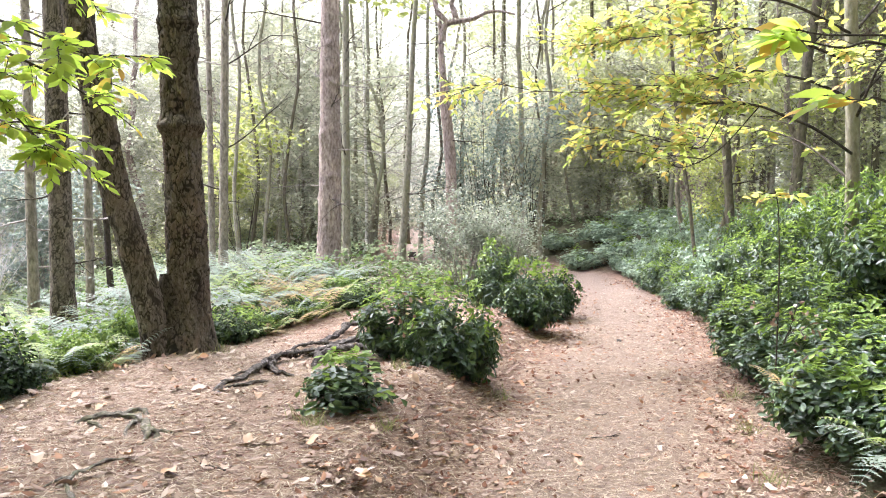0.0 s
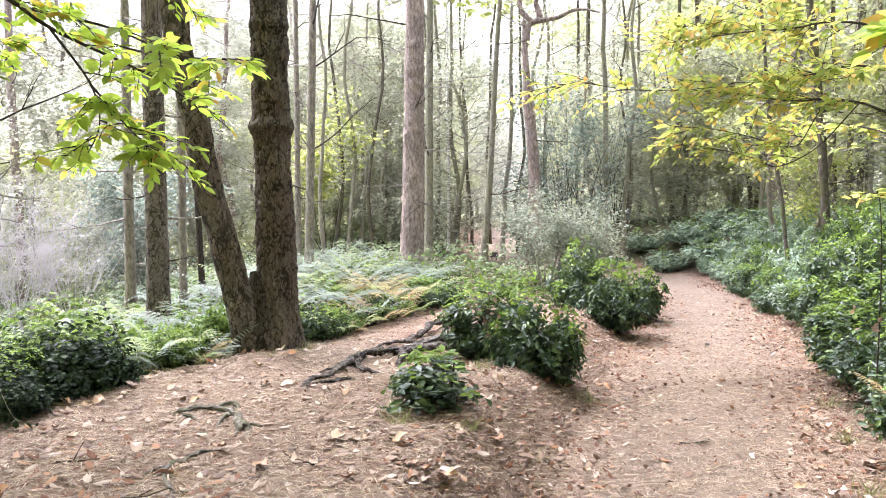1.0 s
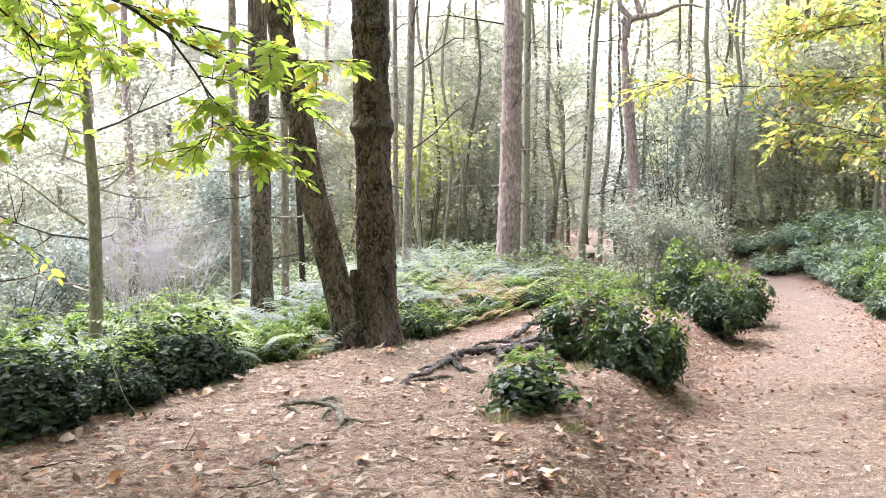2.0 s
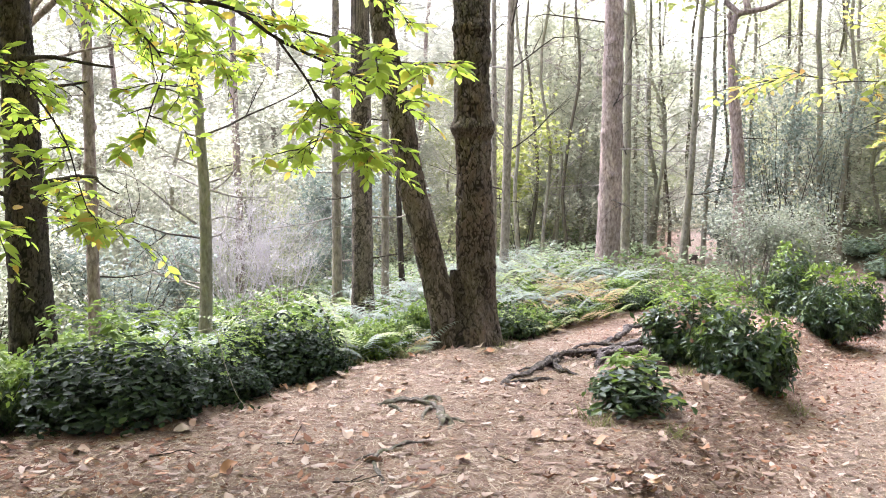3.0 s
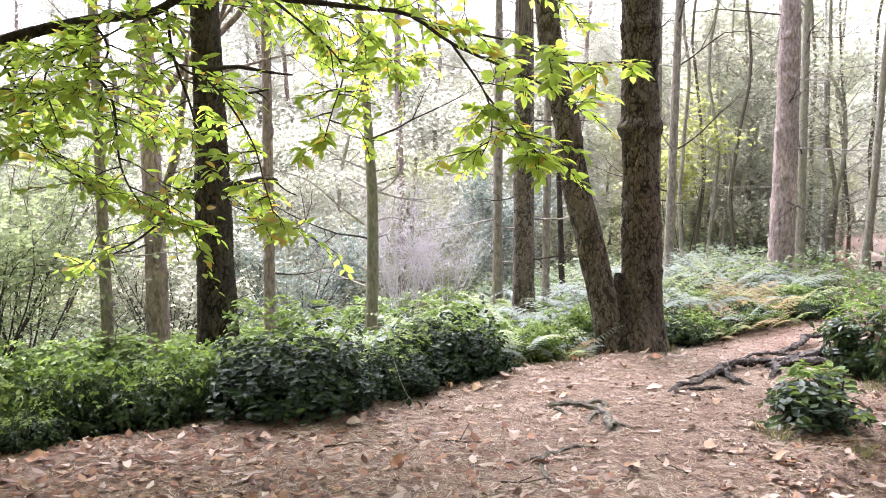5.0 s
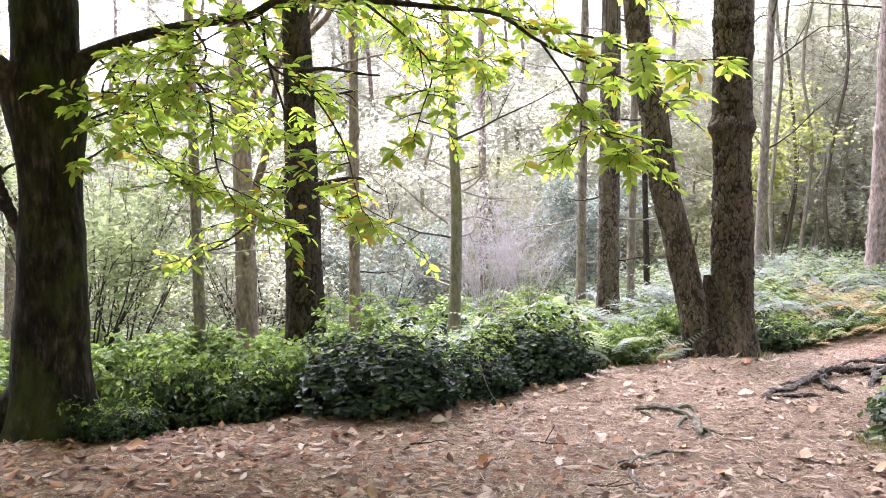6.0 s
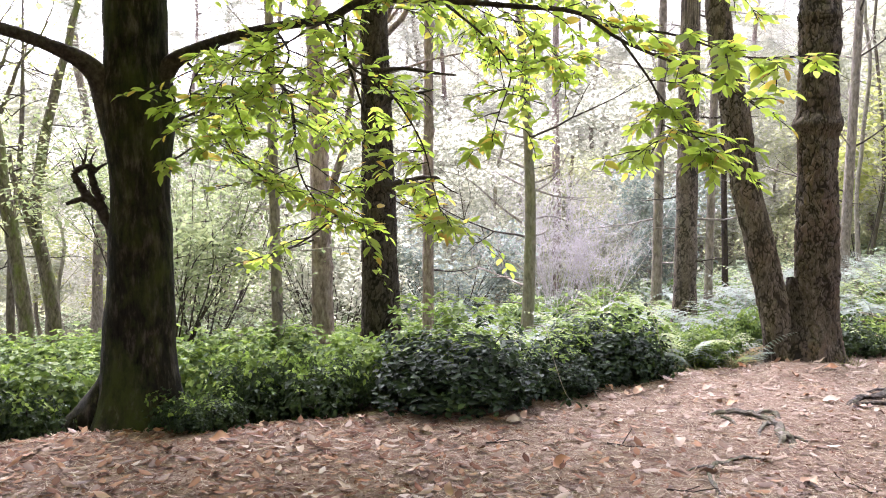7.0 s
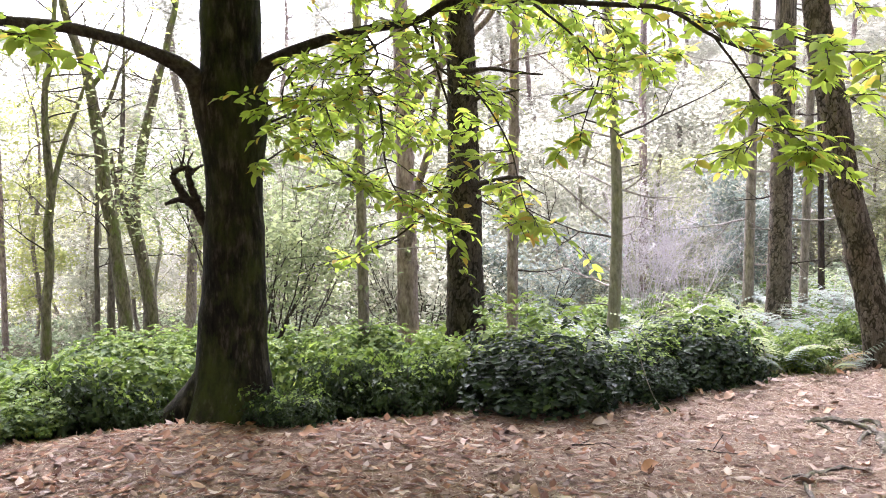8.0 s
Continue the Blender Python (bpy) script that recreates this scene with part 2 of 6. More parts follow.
def ground_mat():
    m, t = node_mat("forest_floor")
    big = noise_node(t, 0.55, 5.0, 0.6)
    mid = noise_node(t, 6.0, 6.0, 0.7)
    fine = noise_node(t, 60.0, 5.0, 0.75)
    col = ramp_node(t, [(0.3, (0.1, 0.066, 0.052)), (0.5, (0.2, 0.14, 0.115)), (0.7, (0.3, 0.225, 0.19))], mid)
    k = ramp_node(t, [(0.35, (0.25, 0.25, 0.25)), (0.65, (0.8, 0.8, 0.8))], fine)
    col = mix_col(t, col, k, 0.85, "SOFT_LIGHT")
    col = mix_col(t, col, (0.6, 0.5, 0.42), big, "SOFT_LIGHT")
    # trodden track: paler sandy earth, stored on the mesh as a mask of wear
    at = t.nodes.new("ShaderNodeAttribute")
    at.attribute_name = "track"
    sand = ramp_node(t, [(0.3, (0.155, 0.114, 0.092)), (0.55, (0.238, 0.184, 0.153)), (0.75, (0.325, 0.26, 0.222))], fine)
    col = mix_col(t, col, sand, at.outputs["Fac"])
    # woodland soil off the trail: dark leaf mould
    at2 = t.nodes.new("ShaderNodeAttribute")
    at2.attribute_name = "mould"
    mould = ramp_node(t, [(0.3, (0.035, 0.03, 0.02)), (0.6, (0.085, 0.08, 0.045)), (0.8, (0.12, 0.125, 0.06))], mid)
    col = mix_col(t, col, mould, at2.outputs["Fac"])
    hh = t.nodes.new("ShaderNodeMath")
    hh.operation = "ADD"
    t.links.new(mid, hh.inputs[0])
    t.links.new(fine, hh.inputs[1])
    out(t, surface(t, col, 0.95, bump_node(t, hh.outputs[0], 0.8, 0.03), 0.1))
    return m


M_GROUND = ground_mat()


def plain_mat(name, c, rough=0.7):
    m, t = node_mat(name)
    col = mix_col(t, c, (0.5, 0.5, 0.5), noise_node(t, 14.0), "SOFT_LIGHT")
    out(t, surface(t, col, rough))
    return m


# ---------------------------------------------------------------- mesh helpers
def unit(v):
    return v / np.maximum(np.linalg.norm(v, axis=-1, keepdims=True), 1e-9)


def hash3(i, j, k):
    v = np.sin(i * 127.1 + j * 311.7 + k * 74.7) * 43758.5453
    return v - np.floor(v)


def vnoise(p, scale=1.0):
    """Smooth value noise of points, 0 to 1."""
    p = np.asarray(p, float) * scale
    i = np.floor(p)
    f = p - i
    f = f * f * (3 - 2 * f)
    r = 0
    for a in (0, 1):
        for b in (0, 1):
            for c in (0, 1):
                w = (f[..., 0] if a else 1 - f[..., 0]) * (f[..., 1] if b else 1 - f[..., 1]) * (f[..., 2] if c else 1 - f[..., 2])
                r = r + w * hash3(i[..., 0] + a, i[..., 1] + b, i[..., 2] + c)
    return r


def cells(p):
    """Distance to the border between cells, for bark plates."""
    i = np.floor(p)
    d1 = np.full(len(p), 9.0)
    d2 = np.full(len(p), 9.0)
    for a in (-1, 0, 1):
        for b in (-1, 0, 1):
            for c in (-1, 0, 1):
                q = i + (a, b, c)
                o = np.stack([hash3(q[:, 0], q[:, 1], q[:, 2]), hash3(q[:, 1], q[:, 2] + 7, q[:, 0]), hash3(q[:, 2], q[:, 0] + 3, q[:, 1])], 1)
                d = np.linalg.norm(q + o - p, axis=1)
                d2 = np.minimum(d2, np.maximum(d, d1))
                d1 = np.minimum(d1, d)
    return d2 - d1


def fast_mesh(name, verts, faces, material, smooth=False):
    """A mesh from arrays; faces is one array (n, k) or a list of such arrays."""
    me = bpy.data.meshes.new(name)
    if not isinstance(faces, list):
        faces = [faces]
    faces = [np.asarray(f, int) for f in faces if len(f)]
    me.vertices.add(len(verts))
    me.vertices.foreach_set("co", np.ascontiguousarray(verts, dtype=np.float32).ravel())
    idx = np.concatenate([f.ravel() for f in faces])
    sizes = np.concatenate([np.full(len(f), f.shape[1]) for f in faces])
    me.loops.add(len(idx))
    me.loops.foreach_set("vertex_index", idx.astype(np.int32))
    me.polygons.add(len(sizes))
    me.polygons.foreach_set("loop_start", np.concatenate([[0], np.cumsum(sizes)[:-1]]).astype(np.int32))
    me.update(calc_edges=True)
    me.validate()
    me.materials.append(material)
    if smooth:
        me.polygons.foreach_set("use_smooth", np.ones(len(sizes), bool))
    return me


def part(name, mesh, parent, label=""):
    ob = new(name, mesh)
    ob.parent = parent
    if label:
        tagged(ob, label)
    if name in ("foliage", "young_growth", "twigwork", "branchwork", "stalkwork", "crown"):
        tagged(ob, kind="stuff")
    return ob


def thing(name, x, y, z, label, category, group="", kind=""):
    ob = new(name)
    ob.location = (x, y, z)
    ob.empty_display_size = 0.2
    return tagged(ob, label, category, group, kind)


def leaf_shape(width=0.4, fold=0.12, droop=0.1):
    v = np.array([[0, 0, 0], [0.28, 0.36 * width, fold * width], [0.62, 0.5 * width, fold * width - droop * 0.3], [1, 0, -droop],
                  [0.62, -0.5 * width, fold * width - droop * 0.3], [0.28, -0.36 * width, fold * width]])
    return v, np.array([[0, 3, 2, 1], [0, 5, 4, 3]])


def fine_leaf(width=0.3, droop=0.16):
    """A long leaf with a midrib, toothed edge and a curved blade."""
    n = 6
    u = np.linspace(0, 1, n + 1)
    w = width * 0.5 * np.sin(np.pi * u ** 0.85) ** 0.8
    z = -droop * u ** 2
    v = [[u[0], 0, z[0]]]
    for k in range(1, n):
        v += [[u[k], 0, z[k]], [u[k] + 0.02 * (-1) ** k, w[k], z[k] + 0.25 * w[k]], [u[k] + 0.02 * (-1) ** k, -w[k], z[k] + 0.25 * w[k]]]
    v.append([1, 0, z[n]])
    m = lambda k: 1 + 3 * (k - 1)
    tri = [[0, m(1), m(1) + 1], [0, m(1) + 2, m(1)], [m(n - 1), 3 * n - 2, m(n - 1) + 1], [m(n - 1), m(n - 1) + 2, 3 * n - 2]]
    quad = []
    for k in range(1, n - 1):
        quad += [[m(k), m(k + 1), m(k + 1) + 1, m(k) + 1], [m(k), m(k) + 2, m(k + 1) + 2, m(k + 1)]]
    return np.array(v), np.array(tri), np.array(quad)


LEAF = leaf_shape(0.42, 0.25, 0.12)
LEAF_LAUREL = leaf_shape(0.46, 0.2, 0.12)
LEAF_BROAD = leaf_shape(0.75, 0.2, 0.12)
LEAF_OVAL = leaf_shape(0.6, 0.22, 0.15)
LEAF_FLAT = (np.array([[0, 0, 0], [0.5, 0.3, 0.06], [1, 0, -0.08], [0.5, -0.3, 0.06]]), np.array([[0, 3, 2, 1]]))
LEAF_THIN = (np.array([[0, 0, 0], [0.5, 0.07, 0.02], [1, 0, -0.05], [0.5, -0.07, 0.02]]), np.array([[0, 3, 2, 1]]))
LEAF_LONG = fine_leaf(0.42, 0.16)


def scatter(shape, P, X, N, S):
    """Copies of a leaf shape at P, pointing along X, facing N, of length S: vertices and faces."""
    v, fs = shape[0], shape[1:]
    X = unit(X)
    N = unit(N - X * (N * X).sum(1, keepdims=True))
    Y = np.cross(N, X)
    V = P[:, None] + S[:, None, None] * (v[None, :, 0:1] * X[:, None] + v[None, :, 1:2] * Y[:, None] + v[None, :, 2:3] * N[:, None])
    off = (np.arange(len(P)) * len(v))[:, None, None]
    return V.reshape(-1, 3), [(f[None] + off).reshape(-1, f.shape[1]) for f in fs]


def tube(pts, rad, n=8, cap=True):
    """A tapered tube through points: vertices and quads."""
    pts = np.asarray(pts, float)
    rad = np.asarray(rad, float)
    tan = unit(np.gradient(pts, axis=0))
    ref = np.array([0.0, 1.0, 0.0]) if abs(tan[0, 2]) > 0.6 else np.array([0.0, 0.0, 1.0])
    a = unit(np.cross(tan, ref))
    b = np.cross(tan, a)
    th = np.linspace(0, 2 * np.pi, n, endpoint=False)
    V = pts[:, None] + rad[:, None, None] * (np.cos(th)[None, :, None] * a[:, None] + np.sin(th)[None, :, None] * b[:, None])
    m = len(pts)
    i = np.arange(m - 1)[:, None] * n
    j = np.arange(n)[None]
    k = (j + 1) % n
    F = np.stack([i + j, i + k, i + n + k, i + n + j], -1).reshape(-1, 4)
    return V.reshape(-1, 3), F


def join(chunks):
    """Several (vertices, quads) into one."""
    vs, fs, o = [], [], 0
    for v, f in chunks:
        vs.append(v)
        fs.append(f + o)
        o += len(v)
    return np.concatenate(vs), np.concatenate(fs)


def spline(ctrl, n=24):
    """A smooth line through control points."""
    c = np.asarray(ctrl, float)
    c = np.concatenate([[2 * c[0] - c[1]], c, [2 * c[-1] - c[-2]]])
    res = []
    seg = len(c) - 3
    for s in np.linspace(0, seg - 1e-6, n):
        k = int(s)
        u = s - k
        p0, p1, p2, p3 = c[k:k + 4]
        res.append(0.5 * (2 * p1 + (p2 - p0) * u + (2 * p0 - 5 * p1 + 4 * p2 - p3) * u * u + (3 * p1 - p0 - 3 * p2 + p3) * u ** 3))
    return np.array(res)


# ---------------------------------------------------------------- ground
TRACK = np.array([(-0.2, -60), (0.2, -6), (0.5, 2), (1.24, 6.2), (1.6, 7.95), (2.3, 11.0), (3.1, 15.7), (2.9, 18.8), (1.7, 20.6), (0.0, 22.6), (-0.9, 28), (-1.5, 42), (-1.5, 90)])
RIDGE = np.array([(-9.0, -60), (-6.6, -3), (-5.7, 1.0), (-5.1, 2.7), (-4.1, 4.0), (-3.55, 5.3), (-3.0, 6.6), (-2.6, 8.0), (-2.7, 9.2), (-3.1, 11), (-3.6, 16), (-5, 25), (-7, 45), (-10, 90)])


def side_of(line, x, y):
    """Distance from a line, positive to its left."""
    best = np.full(np.shape(x), 1e9)
    sgn = np.ones(np.shape(x))
    for (ax, ay), (bx, by) in zip(line[:-1], line[1:]):
        dx, dy = bx - ax, by - ay
        u = np.clip(((x - ax) * dx + (y - ay) * dy) / (dx * dx + dy * dy), 0, 1)
        d = np.hypot(x - ax - u * dx, y - ay - u * dy)
        s = dx * (y - ay) - dy * (x - ax)
        near = d < best
        best = np.where(near, d, best)
        sgn = np.where(near, np.sign(s), sgn)
    return best * sgn


def step(a, b, v):
    u = np.clip((v - a) / (b - a), 0, 1)
    return u * u * (3 - 2 * u)


def height(x, y):
    x, y = np.asarray(x, float), np.asarray(y, float)
    p = side_of(TRACK, x, y)
    r = side_of(RIDGE, x, y)
    deep = 0.12 + 0.3 * step(1, 5, y)
    z = -deep * (1 - step(0.9, 1.62, p))
    z = z + 0.85 * step(0.95, 3.2, -p) + 0.1 * np.clip(-p - 3, 0, 8) * step(0, 6, y)
    z = z - 0.1 * step(6.3, 8.6, y) * step(0.85, 1.75, p)
    z = z - 0.15 * step(16, 22, y) * step(0, 1.5, p)
    z = z - 0.15 * np.clip(r, 0, 9) - 0.1 * np.clip(r - 9, 0, 60)
    far = np.hypot(x, y)
    q = np.stack([x, y, 0 * x], -1)
    z = z + 0.05 * (vnoise(q, 0.9) - 0.5) + 0.03 * (vnoise(q, 2.7) - 0.5)
    z = z + 2.5 * (vnoise(q, 0.03) - 0.5) * step(30, 80, far)
    return z


def gz(x, y):
    return float(height(np.array([x]), np.array([y]))[0])


def build_ground():
    def axis(lo, hi, fine, far):
        a = np.arange(lo, hi, fine)
        g = np.cumsum(fine * 1.12 ** np.arange(1, 75))
        g = g[g < far]
        return np.concatenate([lo - g[::-1], a, hi + g])
    xs, ys = axis(-6.5, 4.0, 0.06, 1500), axis(2.0, 13.0, 0.06, 1500)
    X, Y = np.meshgrid(xs, ys)
    Z = height(X, Y)
    near = (np.hypot(X, Y) < 16)
    q = np.stack([X, Y, 0 * X], -1)
    Z = Z + near * (0.014 * (vnoise(q, 9.0) - 0.5) + 0.01 * (vnoise(q, 21.0) - 0.5))
    n = len(xs)
    i = (np.arange(len(ys) - 1)[:, None] * n + np.arange(n - 1)[None]).ravel()
    me = fast_mesh("ground", np.stack([X, Y, Z], -1).reshape(-1, 3), np.stack([i, i + 1, i + n + 1, i + n], 1), M_GROUND, True)
    p, r = side_of(TRACK, X, Y), side_of(RIDGE, X, Y)
    wob = 0.35 * (vnoise(q, 1.7) - 0.5)
    tr = (1 - step(0.45, 1.0, np.abs(p) + wob)) * 0.85
    mo = np.maximum(step(0.1, 0.7, r + wob), step(1.0, 1.6, -p + wob))
    mo = np.maximum(mo, step(1.3, 2.0, p + wob) * step(11, 14, Y))
    mo = np.maximum(mo, step(36, 44, np.hypot(X, Y)))
    for nm, val in (("track", tr), ("mould", mo)):
        a = me.attributes.new(nm, "FLOAT", "POINT")
        a.data.foreach_set("value", val.ravel().astype(np.float32))
    return tagged(new("ground", me), "brown forest floor of needles and leaves with a trodden sandy track", "ground", kind="structure")


ground = build_ground()


# ---------------------------------------------------------------- trees
def trunk_mesh(name, x, y, r0, r1, top, material, lean=(0, 0), bow=(0, 0), n=12, rows=30, flare=0.35, plates=0.0, lump=0.06, foot=0.35, knots=(), wave=0.0, knobs=0, line=None):
    """A tapered trunk from below the ground to the height top, about the origin of its tree. r1: radius at 3.4 m above the foot. Returns mesh and axis."""
    h = np.concatenate([np.linspace(-foot, 0.9, rows // 3, endpoint=False), np.linspace(0.9, top, rows - rows // 3)])
    if plates:
        h = np.concatenate([np.arange(-foot, min(4.0, top), 0.012), np.linspace(4.2, max(top, 4.3), 20 if top > 5 else 0)])
    if knobs:
        h = np.concatenate([np.arange(-foot, min(6.5, top), 0.03), np.linspace(6.7, max(top, 6.8), 16 if top > 7 else 0)])
    ax = np.stack([lean[0] * h + bow[0] * np.sin(np.clip(h, 0, 9) * 0.9), lean[1] * h + bow[1] * np.sin(np.clip(h, 0, 9) * 0.7), h], 1)
    if line:
        c = spline(line, 120)
        ax = np.stack([np.interp(h, c[:, 2], c[:, 0]), np.interp(h, c[:, 2], c[:, 1]), h], 1)
    if wave:
        q = np.stack([h * 0.55 + x * 3.1, h * 0 + y * 1.7, h * 0], 1)
        k = np.clip(h, 0, 1.5) / 1.5
        ax[:, 0] += wave * k * ((vnoise(q) - 0.5) * 2 + 0.5 * (vnoise(q * 2.7 + 5) - 0.5))
        ax[:, 1] += wave * k * ((vnoise(q + 9) - 0.5) * 2 + 0.5 * (vnoise(q * 2.7 + 3) - 0.5))
    slope = (r0 - r1) / 3.4
    r = np.maximum(r0 - slope * np.clip(h, 0, 3.4) - (r1 * 0.75 / max(top - 3.4, 1)) * np.clip(h - 3.4, 0, None), 0.012)
    r = r * (1 + flare * np.exp(-np.clip(h, 0, None) / 0.22))
    for kh, kw, ka in knots:
        r = r * (1 + ka * np.exp(-((h - kh) / kw) ** 2))
    V, F = tube(ax, r, n)
    c = np.repeat(ax, n, 0)
    d = V - c
    dn = unit(d)
    q = V + (x, y, 0)
    amp = r.repeat(n)[:, None] * lump * 2 * (vnoise(q * (1, 1, 0.5), 2.2 / max(r0, 0.06) * 0.4) - 0.5)[:, None]
    foot_ridge = (vnoise(np.concatenate([dn[:, :2] * 1.6, 0 * dn[:, :1]], 1) + (x, y, 0), 1.0) - 0.5)[:, None] * r.repeat(n)[:, None] * 0.9 * flare * np.exp(-np.clip(c[:, 2:], 0, None) / 0.25)
    V = V + dn * (amp + foot_ridge)
    kr = np.random.default_rng(int(abs(x * 100 + y * 10)))
    for s in range(knobs):
        kh, ka = 0.6 + 5.0 * (s + kr.uniform(0, 1)) / knobs, kr.uniform(0, 6.3)
        kd = np.arccos(np.clip(dn @ np.array([math.cos(ka), math.sin(ka), 0]), -1, 1)) * r.repeat(n)
        size = kr.uniform(0.03, 0.055)
        V = V + dn * (size * 0.75 * np.exp(-(kd / size) ** 2 - ((c[:, 2] - kh) / size) ** 2))[:, None]
    if plates:
        w = q + 0.06 * (np.stack([vnoise(q, 7.0), vnoise(q + 5, 7.0), vnoise(q + 9, 7.0)], 1) - 0.5) + 0.06 * (np.stack([vnoise(q, 23.0), vnoise(q + 5, 23.0), vnoise(q + 9, 23.0)], 1) - 0.5)
        ridge = lambda k, o: np.abs(2 * vnoise(w * k + o, 1.0) - 1)
        uneven = vnoise(q, 9.0)
        closed = step(0.55, 0.8, vnoise(q * (1, 1, 0.6) + 3, 6.5))
        seam = cells(w * (18, 18, 6.0)) / (0.085 + 0.16 * uneven) + 0.3 * closed
        deep = np.clip(np.minimum(seam, 0.3 + ridge((30, 30, 6.0), 0) / 0.22), 0, 1)
        fine = np.clip(cells(w * (48, 48, 20) + 11) / 0.3, 0, 1)
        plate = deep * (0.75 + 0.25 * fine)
        prof = 0.75 * deep ** 0.7 + 0.22 * fine + 0.5 * (vnoise(w * (17, 17, 5.5), 0.6) - 0.5) + 0.7 * vnoise(q * (1, 1, 0.5), 34.0) + 0.8 * (uneven - 0.5)
        V = V + dn * (plates * (prof - 1.1))[:, None]
    me = fast_mesh(name, V, F, material, True)
    # mask from the relief, lets plated_bark darken the furrows like crevice shade
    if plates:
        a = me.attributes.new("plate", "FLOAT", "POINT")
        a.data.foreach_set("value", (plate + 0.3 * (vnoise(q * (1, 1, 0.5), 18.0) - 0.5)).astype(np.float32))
    return me, ax, r


def twig_lines(start, direction, length, r, rg, forks=2, sag=0.0, wig=0.15, k=9):
    """A branching limb: list of (points, radii) and its tips."""
    u = np.linspace(0, 1, k)
    d = unit(np.asarray(direction, float))
    side = rg.normal(0, 1, 3)
    p = np.asarray(start) + u[:, None] * length * d + wig * length * (np.sin(u * rg.uniform(2, 5))[:, None] * side * 0.4) * u[:, None]
    p[:, 2] -= sag * length * u ** 2
    p = p + rg.normal(0, 0.012 * length, p.shape) * u[:, None]
    lines = [(p, r * (1 - 0.8 * u))]
    tips = [p[-1]]
    if forks:
        for s in range(rg.integers(2, 5)):
            i = rg.integers(1 + k // 6, k - 1)
            dd = unit(p[i] - p[i - 1]) + rg.normal(0, 0.55, 3)
            a, b = twig_lines(p[i], dd, length * rg.uniform(0.3, 0.55), r * (1 - 0.8 * u[i]) * 0.7, rg, forks - 1, sag, wig, k)
            lines += a
            tips += b
    return lines, tips


def lines_mesh(name, lines, material, n=5):
    V, F = join([tube(p, np.maximum(r, 0.0025), n) for p, r in lines])
    return fast_mesh(name, V, F, material, True)


def cloud(centres, per, spread, rg):
    P = np.repeat(np.asarray(centres), per, 0)
    return P + rg.normal(0, 1, P.shape) * spread


def leaf_cloud(name, P, size, shape, material, rg, flat=0.8, droop=0.25):
    n = len(P)
    X = rg.normal(0, 1, (n, 3))
    X[:, 2] = X[:, 2] * 0.4 - droop
    N = rg.normal(0, 1, (n, 3)) * (1 - flat) + (0, 0, flat)
    V, F = scatter(shape, P, X, N, size * rg.uniform(0.6, 1.25, n))
    return fast_mesh(name, V, F, material)


def pine(x, y, r0, r1, top=15.0, lean=(0, 0), material=None, bow=(0, 0), stubs=8, stub_len=1.2, label="tall pine with a straight bare grey trunk", crown=900, low=1.2, n=14, seed=1, needles=M_NEEDLE, pale=False, category="pine tree", nm="pine_tree", wig=0.25, rise=(-0.25, 0.3), big=0, **kw):
    """A pine or slender tree: trunk, bare side branches from low up, crown high up."""
    rg = np.random.default_rng(seed)
    z = gz(x, y)
    t = thing(nm, x, y, z, label, category)
    me, ax, r = trunk_mesh("trunk", x, y, r0, r1, top, material or M_BARK_GREY, lean, bow, n, **kw)
    part("trunk", me, t)
    for s in range(stubs):
        hh = low + (6.2 - low) * (s + rg.uniform(0.1, 0.9)) / stubs
        i = int(np.argmin(abs(ax[:, 2] - hh)))
        az = rg.uniform(0, 2 * math.pi)
        L = stub_len * rg.uniform(0.35, 1.3)
        lines, _ = twig_lines(ax[i], (math.cos(az), math.sin(az), rg.uniform(*rise)), L, min(0.035, 0.03 + 0.004 * L) * min(1, r0 / 0.12 + 0.3) * 0.5, rg, 1 if L < 0.8 else 2, -0.05, wig)
        part("branch", lines_mesh("branch", lines, M_TWIG_PALE if pale or s % 3 else M_TWIG), t)
    for s in range(big):
        i = int(np.argmin(abs(ax[:, 2] - (1.2 + 2.6 * (s + rg.uniform(0, 0.8)) / big))))
        az = rg.uniform(0, 2 * math.pi)
        lines, _ = twig_lines(ax[i], (math.cos(az) * 0.55, math.sin(az) * 0.55, 1), rg.uniform(2.5, 4.0), r[i] * 0.55, rg, 3, 0.0, 0.45)
        part("limb", lines_mesh("limb", lines, material or M_BARK_GREY, 6), t, "crooked forking limb")
    if crown:
        k = max(4, crown // 200)
        cen = np.stack([rg.normal(0, 1.3, k), rg.normal(0, 1.3, k), rg.uniform(top * 0.6, top, k)], 1) + np.array([lean[0] * top * 0.8, lean[1] * top * 0.8, 0])
        part("crown", leaf_cloud("crown", cloud(cen, 90, (0.7, 0.7, 0.3), rg), 0.3, LEAF, needles, rg, 0.4, 0.0), t)
    return t


